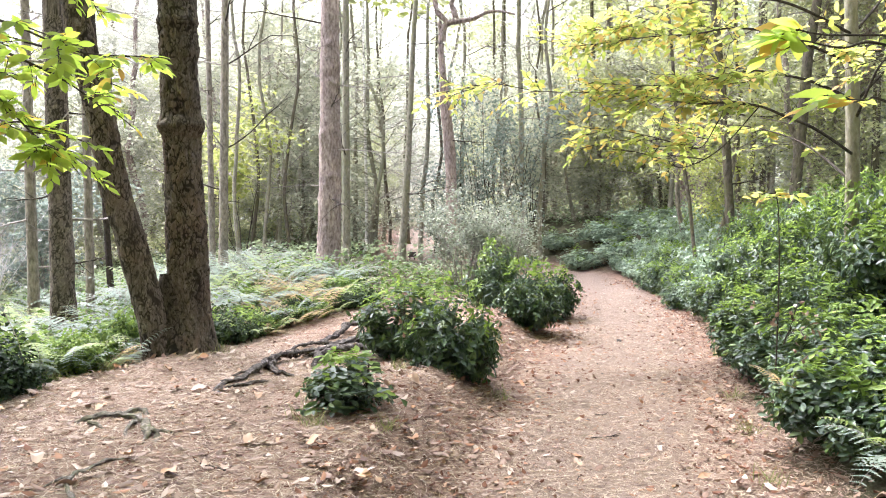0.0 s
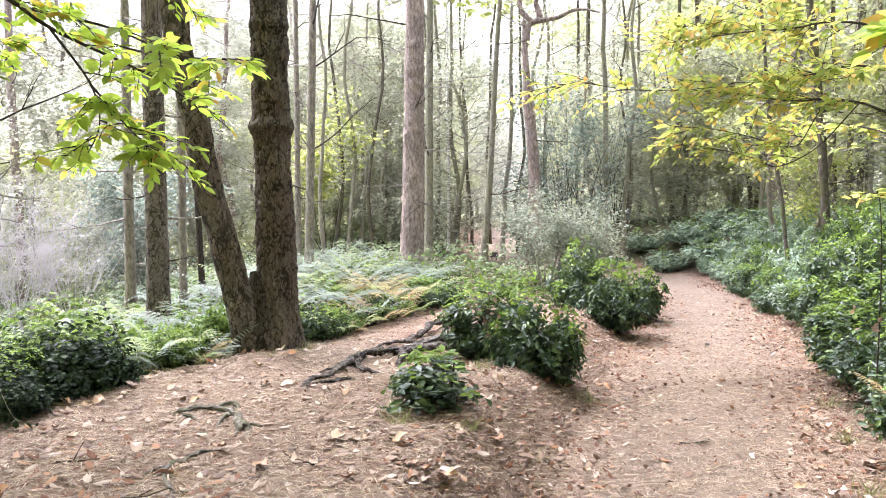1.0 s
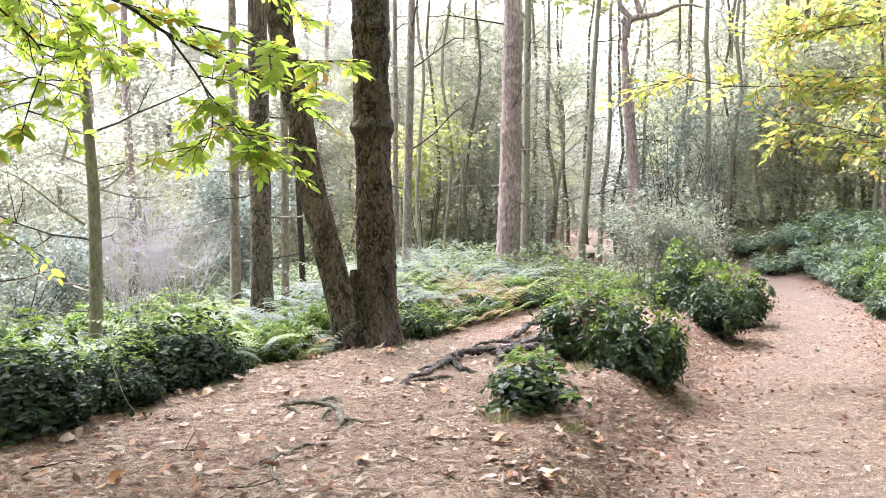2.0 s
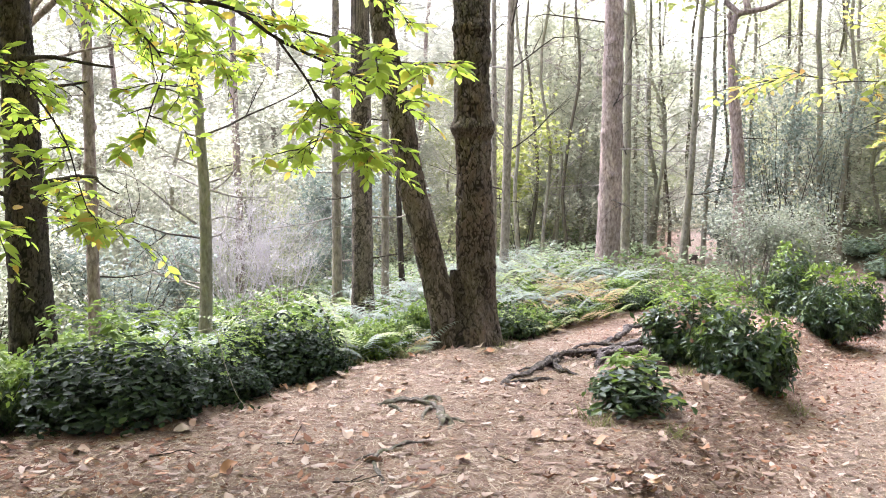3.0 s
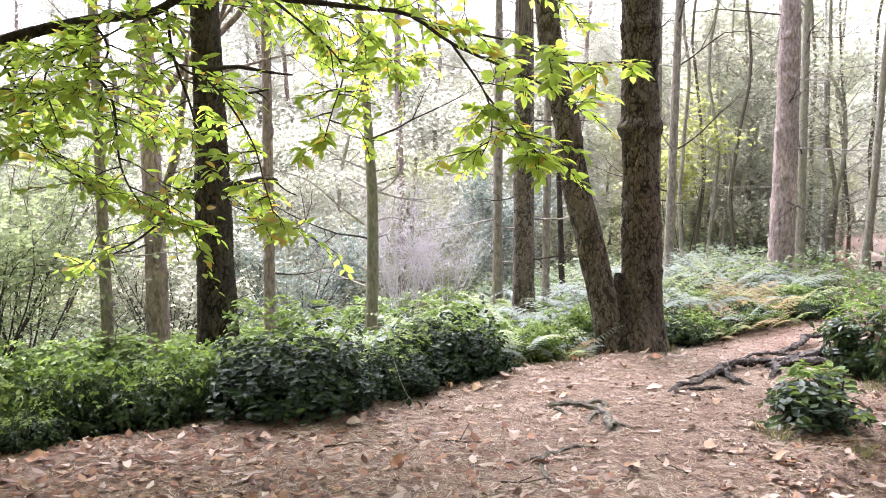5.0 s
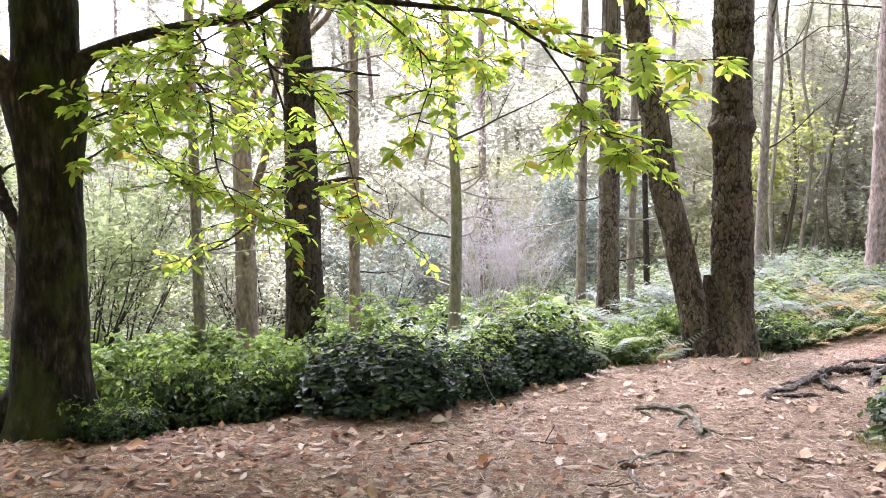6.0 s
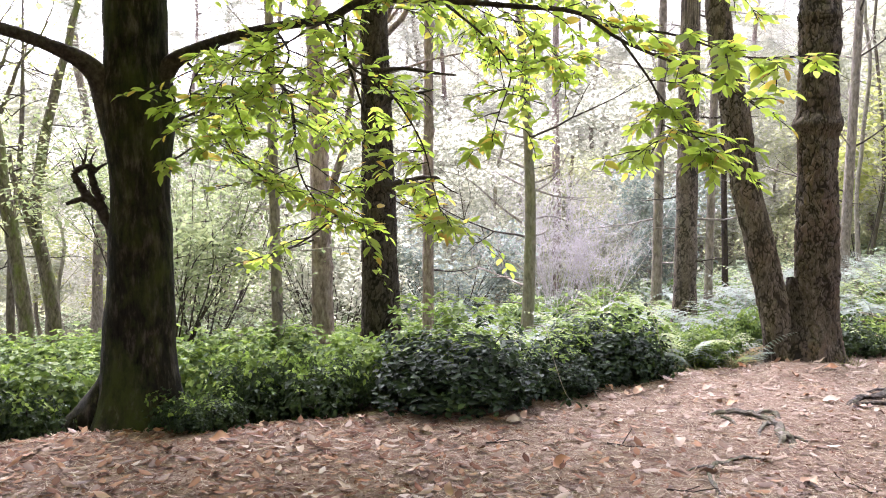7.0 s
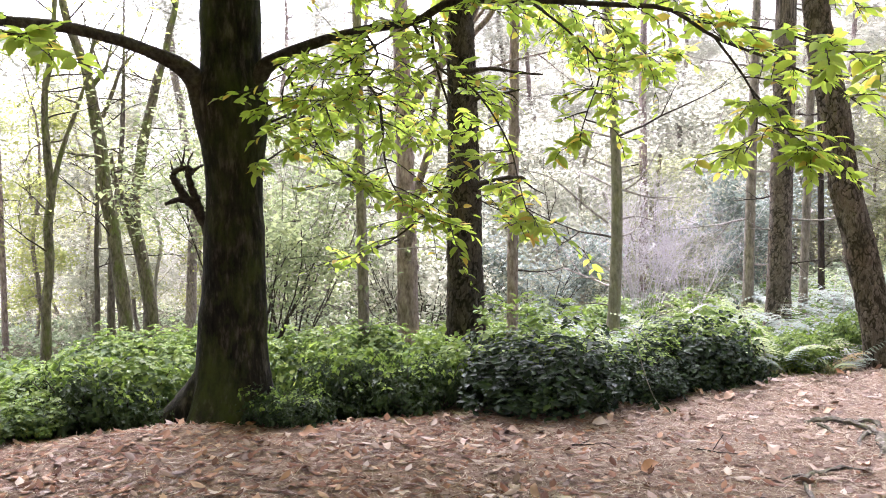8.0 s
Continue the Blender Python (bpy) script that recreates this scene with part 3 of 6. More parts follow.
# twin pine with two plated trunks from one foot
def twin_pine():
    x, y = -2.62, 8.45
    z = gz(x, y)
    t = thing("twin_pine", x, y, z, "twin-stemmed pine with thick plated brown bark on the mound", "pine tree")
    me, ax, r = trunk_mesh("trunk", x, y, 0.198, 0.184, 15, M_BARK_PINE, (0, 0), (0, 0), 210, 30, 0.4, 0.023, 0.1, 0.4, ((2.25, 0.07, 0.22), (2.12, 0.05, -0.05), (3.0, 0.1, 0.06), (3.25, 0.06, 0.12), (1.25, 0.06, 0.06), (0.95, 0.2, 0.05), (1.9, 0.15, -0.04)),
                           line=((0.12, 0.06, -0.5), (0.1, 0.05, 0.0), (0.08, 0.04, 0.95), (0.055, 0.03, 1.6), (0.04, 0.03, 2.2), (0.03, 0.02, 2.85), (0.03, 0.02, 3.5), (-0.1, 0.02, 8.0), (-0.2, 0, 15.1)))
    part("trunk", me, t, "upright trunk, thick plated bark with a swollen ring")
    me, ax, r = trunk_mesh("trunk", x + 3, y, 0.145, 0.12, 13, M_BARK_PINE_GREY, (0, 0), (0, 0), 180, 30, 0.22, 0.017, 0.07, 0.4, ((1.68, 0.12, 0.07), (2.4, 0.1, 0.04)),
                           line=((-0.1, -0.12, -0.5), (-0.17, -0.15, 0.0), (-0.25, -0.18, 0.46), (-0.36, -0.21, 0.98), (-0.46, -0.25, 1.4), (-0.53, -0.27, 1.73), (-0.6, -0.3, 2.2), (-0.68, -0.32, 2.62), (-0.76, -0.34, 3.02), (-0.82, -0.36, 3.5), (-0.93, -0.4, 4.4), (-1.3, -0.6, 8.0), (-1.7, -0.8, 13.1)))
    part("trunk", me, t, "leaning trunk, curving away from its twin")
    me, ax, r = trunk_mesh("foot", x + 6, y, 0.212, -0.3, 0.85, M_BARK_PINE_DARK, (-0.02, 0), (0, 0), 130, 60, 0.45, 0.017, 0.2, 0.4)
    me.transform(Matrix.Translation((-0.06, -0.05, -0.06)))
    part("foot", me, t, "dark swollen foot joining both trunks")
    rg = np.random.default_rng(3)
    for hh, az, L in ((3.6, 2.8, 1.6), (4.6, 0.3, 0.8), (5.0, 0.2, 1.3)):
        lines, _ = twig_lines((-0.02 + (-0.75 if az > 1 else 0), 0, hh), (math.cos(az), math.sin(az) * 0.6, 0.2), L, 0.035, rg, 2, 0.0, 0.15)
        part("branch", lines_mesh("branch", lines, M_TWIG), t)
    cen = np.stack([rg.normal(-0.8, 1.6, 14), rg.normal(0, 1.4, 14), rg.uniform(8.5, 15, 14)], 1)
    part("crown", leaf_cloud("crown", cloud(cen, 110, (0.7, 0.7, 0.3), rg), 0.3, LEAF, M_NEEDLE, rg, 0.4, 0.0), t)


twin_pine()
pine(-2.21, 16.35, 0.227, 0.189, 17, (0.02, 0), M_BARK_RED, (0.02, 0), 9, 1.6, "tall pine with pinkish flaking bark and branch scars", 900, 1.0, 48, 5, knots=((3.9, 0.12, 0.07), (2.6, 0.1, 0.06), (1.4, 0.12, 0.04)), lump=0.07, knobs=40)
pine(-2.15, 18.9, 0.1, 0.08, 15, (0.006, 0), M_BARK_OLIVE, (0, 0), 10, 1.6, "slim pine standing close behind a thicker one", 700, 0.8, 10, 6, rise=(0.1, 0.9), wig=0.4)
pine(0.19, 20.0, 0.146, 0.122, 5.75, (-0.034, 0), M_BARK_RED, (0.07, 0), 3, 0.8, "crooked pine with pinkish bark and a forked top", 0, 2.0, 28, 7, lump=0.12, knobs=28)
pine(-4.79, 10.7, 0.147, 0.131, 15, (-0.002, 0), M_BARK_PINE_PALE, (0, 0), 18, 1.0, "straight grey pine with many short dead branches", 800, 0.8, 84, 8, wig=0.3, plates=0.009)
pine(-4.95, 11.9, 0.06, 0.055, 12, (0.006, 0), M_BARK_GREY, (0, 0), 6, 0.8, "slender grey pine close beside a thicker one", 400, 1.0, 9, 9, pale=True)
pine(-5.89, 12.2, 0.08, 0.067, 14, (0.004, 0.001), M_BARK_GREY, (0, 0), 12, 1.2, "slender grey pine with dead side branches", 600, 0.8, 12, 10, pale=True)
pine(-4.01, 15.5, 0.09, 0.074, 15, (0.025, 0), M_BARK_GREY, (0, 0), 14, 1.6, "slender grey pine with thin upswept branches", 700, 1.2, 12, 11, rise=(0.2, 1.0), wig=0.4)
pine(-4.7, 17.35, 0.07, 0.057, 14, (0, 0), M_BARK_GREY, (0, 0), 8, 1.2, "slender pine half hidden behind the twin pine", 500, 1.2, 10, 12)
pine(-0.98, 20.0, 0.093, 0.066, 14, (0.062, 0), M_BARK_OLIVE, (0.02, 0), 9, 1.4, "slender leaning tree with an olive-grey trunk", 600, 1.5, 10, 13, M_WOOD_GREEN, category="tree", nm="slender_tree")
pine(-0.61, 22.0, 0.065, 0.051, 12, (0.045, 0), M_BARK_OLIVE, (0.03, 0), 8, 1.3, "thin leaning tree beside the far path", 500, 1.5, 8, 14, M_WOOD_GREEN, category="tree", nm="slender_tree", wave=0.12, pale=True)
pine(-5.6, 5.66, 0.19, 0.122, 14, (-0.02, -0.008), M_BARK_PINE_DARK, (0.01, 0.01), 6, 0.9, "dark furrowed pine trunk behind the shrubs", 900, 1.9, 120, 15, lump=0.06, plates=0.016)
pine(-6.31, 9.18, 0.085, 0.056, 13, (-0.013, -0.005), M_BARK_OLIVE, (0.07, 0.03), 17, 1.5, "thin wavy olive-grey trunk with crooked side branches", 500, 0.5, 12, 16, lump=0.1, wig=0.3)
pine(-7.46, 8.57, 0.08, 0.065, 14, (0.001, 0.001), M_BARK_RED, (0, 0), 9, 0.9, "slender pine with pinkish-grey bark", 600, 0.8, 14, 17, knobs=14)
pine(-8.4, 7.56, 0.15, 0.11, 15, (-0.014, -0.012), M_BARK_RED, (0.02, 0), 8, 1.4, "pine with reddish bark and crooked upper limbs", 900, 1.5, 28, 18, big=2, knobs=16)
pine(-8.1, 6.55, 0.072, 0.058, 13, (-0.013, -0.011), M_BARK_GREY, (0, 0), 9, 1.3, "slender grey trunk among leaves", 600, 0.7, 10, 19, M_WOOD_GREEN, category="tree", nm="slender_tree")
pine(-5.45, 13.95, 0.056, 0.046, 12, (-0.03, -0.02), M_BARK_DARK, (0, 0), 8, 1.0, "thin dark stem in the bracken", 400, 0.6, 8, 20, category="tree", nm="slender_tree")
pine(-10.9, 17.5, 0.11, 0.09, 16, (-0.01, 0), M_BARK_RED, (0.03, 0), 6, 1.6, "distant pine with a pinkish trunk", 900, 2.5, 12, 21)

# mossy, crooked trees on the slope behind the chestnut


def mossy_tree(base, line, r0, r1, limbs, label, seed, material=None, twigs=7):
    """A crooked slim tree: trunk and forking limbs along given lines, thin bare side shoots, sparse yellow leaves."""
    rg = np.random.default_rng(seed)
    bx, by = base
    z = gz(bx, by)
    material = material or M_BARK_MOSSY
    t = thing("mossy_tree", bx, by, z, label, "tree")
    rel = lambda pts: [(a - bx, b - by, c - z) for a, b, c in pts]
    own = rel(line)
    own[0] = (own[0][0], own[0][1], -0.5)
    me, ax, r = trunk_mesh("trunk", bx, by, r0, r1, own[-1][2], material, n=18, rows=70, flare=0.3, lump=0.14, line=own)
    part("trunk", me, t)
    tips = []
    for pts, ra in limbs:
        p = spline(rel(pts), 18)
        ls = [(p, np.linspace(ra, ra * 0.35, 18))]
        for k in (7, 10, 13, 16):
            a, b = twig_lines(p[k], rg.normal(0, 0.7, 3) + (0, 0, 0.4), rg.uniform(0.5, 1.1), ra * 0.35, rg, 2, 0.0, 0.35)
            ls += a
            tips += b
        part("limb", lines_mesh("limb", ls, material, 7), t, "crooked forking limb")
    for k in range(twigs):
        hh = 1.6 + (own[-1][2] - 2.0) * (k + rg.uniform(0, 1)) / twigs
        i = int(np.argmin(abs(ax[:, 2] - hh)))
        az = rg.uniform(0, 6.3)
        a, b = twig_lines(ax[i], (math.cos(az), math.sin(az), rg.uniform(-0.1, 0.7)), rg.uniform(0.7, 1.7), 0.014, rg, 2, 0.0, 0.4)
        tips += b
        part("branch", lines_mesh("branch", a, M_TWIG, 5), t)
    tp = np.array(tips)
    P = tp[rg.integers(0, len(tp), 220)] + rg.normal(0, 0.16, (220, 3))
    part("crown", leaf_cloud("crown", P, 0.085, LEAF_FLAT, M_WOOD_YELLOW, rg), t)


mossy_tree((-12.9, 4.58), ((-12.9, 4.58, -1.5), (-12.89, 4.61, -0.31), (-12.86, 4.67, 0.42), (-12.87, 4.67, 1.0), (-12.85, 4.72, 1.44), (-12.86, 4.68, 2.2), (-12.86, 4.69, 2.92), (-12.82, 4.79, 3.48), (-12.8, 4.84, 4.51), (-12.82, 4.79, 6.51)), 0.078, 0.052,
           [([(-12.84, 4.73, 1.4), (-12.82, 4.8, 1.8), (-12.77, 4.91, 2.21), (-12.69, 5.1, 2.78), (-12.66, 5.19, 3.11), (-12.59, 5.33, 3.76)], 0.045)], "thin crooked mossy tree on the slope", 22)
mossy_tree((-12.93, 5.81), ((-12.93, 5.81, -1.6), (-12.93, 5.81, -0.53), (-12.96, 5.74, 0.26), (-12.99, 5.67, 0.96), (-13.03, 5.59, 1.56), (-13.04, 5.55, 2.16), (-13.08, 5.47, 2.75), (-13.11, 5.41, 3.25), (-13.15, 5.31, 3.58), (-13.23, 5.12, 4.3), (-13.27, 5.02, 5.91)), 0.12, 0.095,
           [([(-13.03, 5.59, 2.6), (-12.96, 5.73, 3.01), (-12.91, 5.85, 3.36), (-12.82, 6.03, 3.61), (-12.74, 6.19, 3.97)], 0.035), ([(-13.11, 5.42, 3.0), (-13.0, 5.62, 3.3), (-12.98, 5.66, 3.42)], 0.05)], "leaning moss-covered tree on the slope", 23)
mossy_tree((-13.44, 6.58), ((-13.44, 6.58, -1.8), (-13.48, 6.49, -0.39), (-13.53, 6.41, 0.36), (-13.57, 6.31, 0.92), (-13.56, 6.33, 1.38), (-13.53, 6.41, 1.93), (-13.49, 6.49, 2.43), (-13.44, 6.58, 2.85), (-13.39, 6.67, 3.3), (-13.33, 6.79, 3.72), (-13.3, 6.86, 4.13), (-13.24, 6.96, 4.59), (-13.15, 7.13, 6.4)), 0.14, 0.08,
           [([(-13.58, 6.31, 0.75), (-13.64, 6.18, 1.29), (-13.69, 6.05, 1.7), (-13.72, 6.01, 2.1)], 0.085)], "bowed tree with pinkish mossy bark", 24)
mossy_tree((-14.94, 6.22), ((-14.94, 6.22, -2), (-14.92, 6.25, -0.31), (-14.92, 6.25, 0.39), (-14.9, 6.29, 1.37), (-14.9, 6.29, 2.05), (-14.93, 6.23, 3.2)), 0.05, 0.03, [], "thin dark crooked tree on the slope", 25, M_BARK_BANK, 9)
mossy_tree((-15.76, 6.84), ((-15.76, 6.84, -2), (-15.74, 6.86, -0.65), (-15.73, 6.9, 0.3), (-15.69, 6.97, 1.04), (-15.6, 7.1, 2.6), (-15.6, 7.2, 5.0)), 0.08, 0.05, [], "slim dark tree behind mossy ones", 26, M_BARK_BANK, 7)
pine(-17.6, 5.6, 0.06, 0.05, 9, (0, 0), M_BARK_RED, (0.02, 0), 3, 0.8, "thin distant pine with pale pinkish trunk", 300, 2.0, 9, 27)

# slim stems of the wood ahead and of the bank
STEMS = ((-4.64, 19.45, .058, 0), (-5.28, 23.4, .062, .01), (-4.34, 20.55, .055, .018), (-4.98, 25.5, .06, .02), (-4.05, 22.6, .06, .03), (-4.32, 26.6, .062, -.033),
         (-1.89, 23.9, .08, -.03), (-1.74, 27.9, .065, -.055), (2.23, 23.9, .095, -.005), (2.5, 21.9, .072, .027), (2.4, 29.9, .09, -.04), (-2.65, 25.9, .07, 0),
         (6.34, 27.3, .08, -.1), (6.44, 25.2, .075, -.045), (6.16, 23.2, .077, -.02), (5.96, 29.4, .078, -.055),
         (-0.2, 25.5, .06, .01), (0.7, 27.5, .08, -.02), (1.5, 25.0, .055, .03), (1.9, 28.5, .075, -.03), (3.1, 26.4, .07, .02), (3.7, 28.8, .085, -.01), (-1.2, 29.5, .08, .015), (-3.1, 24.2, .05, .02), (-3.4, 27.6, .07, -.02), (2.9, 24.6, .05, -.04), (0.3, 31.0, .09, .02), (-2.2, 31.5, .085, -.01))
for i, (sx, sy, sr, sl) in enumerate(STEMS):
    pine(sx, sy, sr * 0.85, sr * 0.7, 11 + 3 * (i % 3), (sl, 0), (M_BARK_OLIVE, M_BARK_BANK, M_BARK_OLIVE)[i % 3], (0.1 * math.sin(7.3 * i), 0.05), 10, 1.5, ("slim olive-barked young tree in the wood", "slim grey young tree in the wood", "slim dark young tree in the wood")[i % 3], 450, 1.0, 8, 40 + i, M_WOOD_GREEN, category="tree", nm="slender_tree", wave=0.16, pale=i % 2 == 0, wig=0.3, rise=(0.0, 0.8))
pine(-2.14, 23.9, 0.047, 0.04, 9, (-0.008, 0), M_BARK_BIRCH, (0.01, 0), 4, 0.7, "slim birch with white bark", 300, 1.5, 10, 60, M_WOOD_YELLOW, category="birch", nm="birch_tree")
BANK = ((6.86, 24.0, .235, -.03, M_BARK_RED), (6.17, 20.0, .16, -.036, M_BARK_GREY), (5.29, 15.5, .085, -.08, M_BARK_BANK), (4.6, 15.2, .036, -.13, M_BARK_BANK), (5.94, 17.0, .045, -.02, M_BARK_BANK),
        (6.16, 15.0, .1, .06, M_BARK_BANK), (7.07, 17.0, .1, .11, M_BARK_GREY), (7.58, 16.0, .135, .066, M_BARK_RED), (8.17, 22.0, .08, .0, M_BARK_BANK), (9.23, 24.0, .1, -.01, M_BARK_GREY), (6.8, 26.0, .1, .0, M_BARK_BANK),
        (6.54, 27.0, .09, .01, M_BARK_GREY), (6.87, 19.0, .065, .01, M_BARK_BANK), (7.55, 15.0, .07, .03, M_BARK_BANK), (9.4, 19.0, .09, -.02, M_BARK_BANK), (10.6, 23.0, .12, .0, M_BARK_RED), (8.9, 27.0, .11, .02, M_BARK_GREY), (5.6, 29.0, .1, -.03, M_BARK_BANK), (4.6, 27.5, .08, .03, M_BARK_BANK))
for i, (sx, sy, sr, sl, mt) in enumerate(BANK):
    pine(sx, sy, sr, sr * 0.85, 13, (sl, 0), mt, (0.03 * (-1) ** i, 0), 9 if sr > 0.04 else 3, 1.6, "slim chestnut stem on the bank above the hedge" if i % 2 else "straight trunk on the bank above the hedge", 700 if sr > 0.04 else 0, 1.4, 12, 70 + i, M_AUTUMN, category="tree", nm="bank_tree", wave=0.12, wig=0.35, rise=(-0.1, 0.5))


# ---------------------------------------------------------------- shrubs
def shrub_meshes(rx, rz, shoots, whorl, size, shape, material, seed, lift=0.35, inner=0.55, tips=0.22, clumps=8, hang=0.2, low=0.0, tipz=0.4, flat=0.0, dome=0.0):
    """A dense shrub about 2*rx wide and rz high: whorls of leaves on shoots over several uneven clumps, young leaves at the top."""
    rg = np.random.default_rng(seed)
    n = shoots
    caz = rg.uniform(0, 2 * np.pi, clumps)
    crad = rg.uniform(0.25, 0.62, clumps)
    C = np.stack([np.cos(caz) * crad * rx, np.sin(caz) * crad * rx, rz * rg.uniform(0.25 - 0.2 * low, 0.66 - 0.25 * low, clumps) * (1.15 - 0.5 * crad)], 1)
    C[0] = (0, 0, rz * 0.5)
    R = rg.uniform(0.36, 0.52, clumps)
    R[0] = 0.6 + 0.2 * dome
    C[0, 2] -= 0.3 * dome * rz
    R[1:] *= 1 - 0.25 * dome
    w = rg.choice(clumps, n, p=R ** 2 / (R ** 2).sum())
    az = rg.uniform(0, 2 * np.pi, n)
    el = np.arcsin(rg.uniform(-0.75, 1, n))
    d = np.stack([np.cos(az) * np.cos(el), np.sin(az) * np.cos(el), np.sin(el)], 1)
    k = 0.8 + 0.45 * vnoise(d * 2.3 + w[:, None] * 3.7 + seed, 1.0)
    depth = 1 - inner * rg.uniform(0, 1, n) ** 2.0
    P = C[w] + d * (k * depth * R[w])[:, None] * (rx, rx, rz)
    P[:, 2] = np.where(P[:, 2] < 0.05, 0.04 + 0.25 * rz * rg.uniform(0, 1, n), P[:, 2])
    skirt = 0.68 + 0.2 * dome
    P[:, :2] *= (skirt + (1 - skirt) * np.clip(P[:, 2] / (0.4 * rz), 0, 1))[:, None]
    ax = unit(d * (1, 1, 0.8) + (0, 0, lift) + rg.normal(0, 0.3, (n, 3)))
    t1 = unit(np.cross(ax, rg.normal(0, 1, (n, 3))))
    t2 = np.cross(ax, t1)
    ph = (np.arange(whorl) / whorl * 2 * np.pi)[None] + rg.uniform(0, 6, (n, 1)) + rg.normal(0, 0.25, (n, whorl))
    out_ = np.cos(ph)[..., None] * t1[:, None] + np.sin(ph)[..., None] * t2[:, None]
    rise = rg.uniform(-0.25, 0.75, (n, whorl))[..., None]
    X = out_ + rise * ax[:, None]
    X[..., 2] = X[..., 2] * (1 - 0.6 * flat) - hang
    N = (ax[:, None] - 0.6 * rise * out_) + rg.normal(0, 0.25, (n, whorl, 3))
    N = unit(N) * (1 - flat) + np.array([0, 0, flat])
    PP = P[:, None] + 0.2 * size * rg.normal(0, 1, (n, whorl, 3)) - ax[:, None] * size * 0.5 * rg.uniform(0, 1, (n, whorl, 1))
    S = size * rg.uniform(0.5, 1.2, (n, whorl))
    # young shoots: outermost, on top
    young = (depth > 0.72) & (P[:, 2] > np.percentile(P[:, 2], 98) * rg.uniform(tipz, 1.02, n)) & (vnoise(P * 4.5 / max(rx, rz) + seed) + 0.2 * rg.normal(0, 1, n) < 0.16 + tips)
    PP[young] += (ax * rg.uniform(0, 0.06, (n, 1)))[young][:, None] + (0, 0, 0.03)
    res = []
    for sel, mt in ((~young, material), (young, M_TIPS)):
        V, F = scatter(shape, PP[sel].reshape(-1, 3), X[sel].reshape(-1, 3), N[sel].reshape(-1, 3), S[sel].ravel())
        res.append(fast_mesh("foliage", V, F, mt))
    lines = []
    for i in rg.choice(n, min(n, 30), replace=False):
        b = np.array([rg.normal(0, 0.08 * rx), rg.normal(0, 0.08 * rx), -0.1])
        lines.append((spline([b, b * 0.5 + P[i] * (0.35, 0.35, 0.5), P[i]], 6), np.linspace(0.012, 0.004, 6)))
    return res[0], lines_mesh("branchwork", lines, M_TWIG, 4), res[1]


def shrub(x, y, meshes, label, sx=1.0, sz=1.0, turn=0.0, nm="laurel_shrub", category="shrub", group="", z=None):
    t = thing(nm, x, y, gz(x, y) if z is None else z, label, category, group)
    t.scale = (sx, sx, sz)
    t.rotation_euler = (0, 0, turn)
    part("foliage", meshes[0], t)
    part("branchwork", meshes[1], t, "woody brown stems")
    part("young_growth", meshes[2], t, "bright yellow-green young leaves")
    return t


LAUREL = [shrub_meshes(0.66, 0.85, 820, 6, 0.086, LEAF_LAUREL, M_LAUREL, 100 + i, 0.35, 0.65, 0.36, 10, 0.14, 0.5, 0.6, 0.15) for i in range(4)]
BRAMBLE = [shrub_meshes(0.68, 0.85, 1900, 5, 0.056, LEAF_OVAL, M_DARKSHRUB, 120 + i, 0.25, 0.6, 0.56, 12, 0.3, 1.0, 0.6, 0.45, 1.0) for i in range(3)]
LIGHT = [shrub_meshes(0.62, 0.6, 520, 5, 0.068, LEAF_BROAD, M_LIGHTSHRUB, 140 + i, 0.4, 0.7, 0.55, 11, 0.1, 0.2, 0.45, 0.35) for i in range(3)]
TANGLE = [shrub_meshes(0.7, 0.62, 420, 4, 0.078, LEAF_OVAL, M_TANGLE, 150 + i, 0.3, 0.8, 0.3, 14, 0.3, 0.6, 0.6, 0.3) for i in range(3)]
SMALL_LAUREL = shrub_meshes(0.4, 0.46, 190, 6, 0.082, LEAF_LAUREL, M_LAUREL, 160, 0.5, 0.5, 0.42, 7, 0.1)
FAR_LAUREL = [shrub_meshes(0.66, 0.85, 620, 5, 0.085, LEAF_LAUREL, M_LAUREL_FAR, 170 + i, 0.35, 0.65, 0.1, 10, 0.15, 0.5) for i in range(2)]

shrub(-0.6, 5.85, SMALL_LAUREL, "small low laurel shrub on the bank beside the track", 1.3, 0.68)
shrub(0.06, 7.95, LAUREL[0], "rounded glossy laurel shrub on the edge of the bank", 0.9, 1.02, 0.4, z=-0.3)
shrub(-0.36, 8.3, LAUREL[1], "glossy laurel shrub behind exposed roots", 0.85, 0.82, 1.4)
shrub(1.12, 11.2, LAUREL[2], "rounded laurel shrub beside the track", 0.8, 1.0, 2.1)
shrub(0.75, 11.9, LAUREL[3], "laurel shrub in a row along the track", 0.8, 0.95, 0.3)
shrub(1.6, 12.6, LAUREL[0], "laurel shrub at the bend of the track", 0.8, 0.9, 2.9)

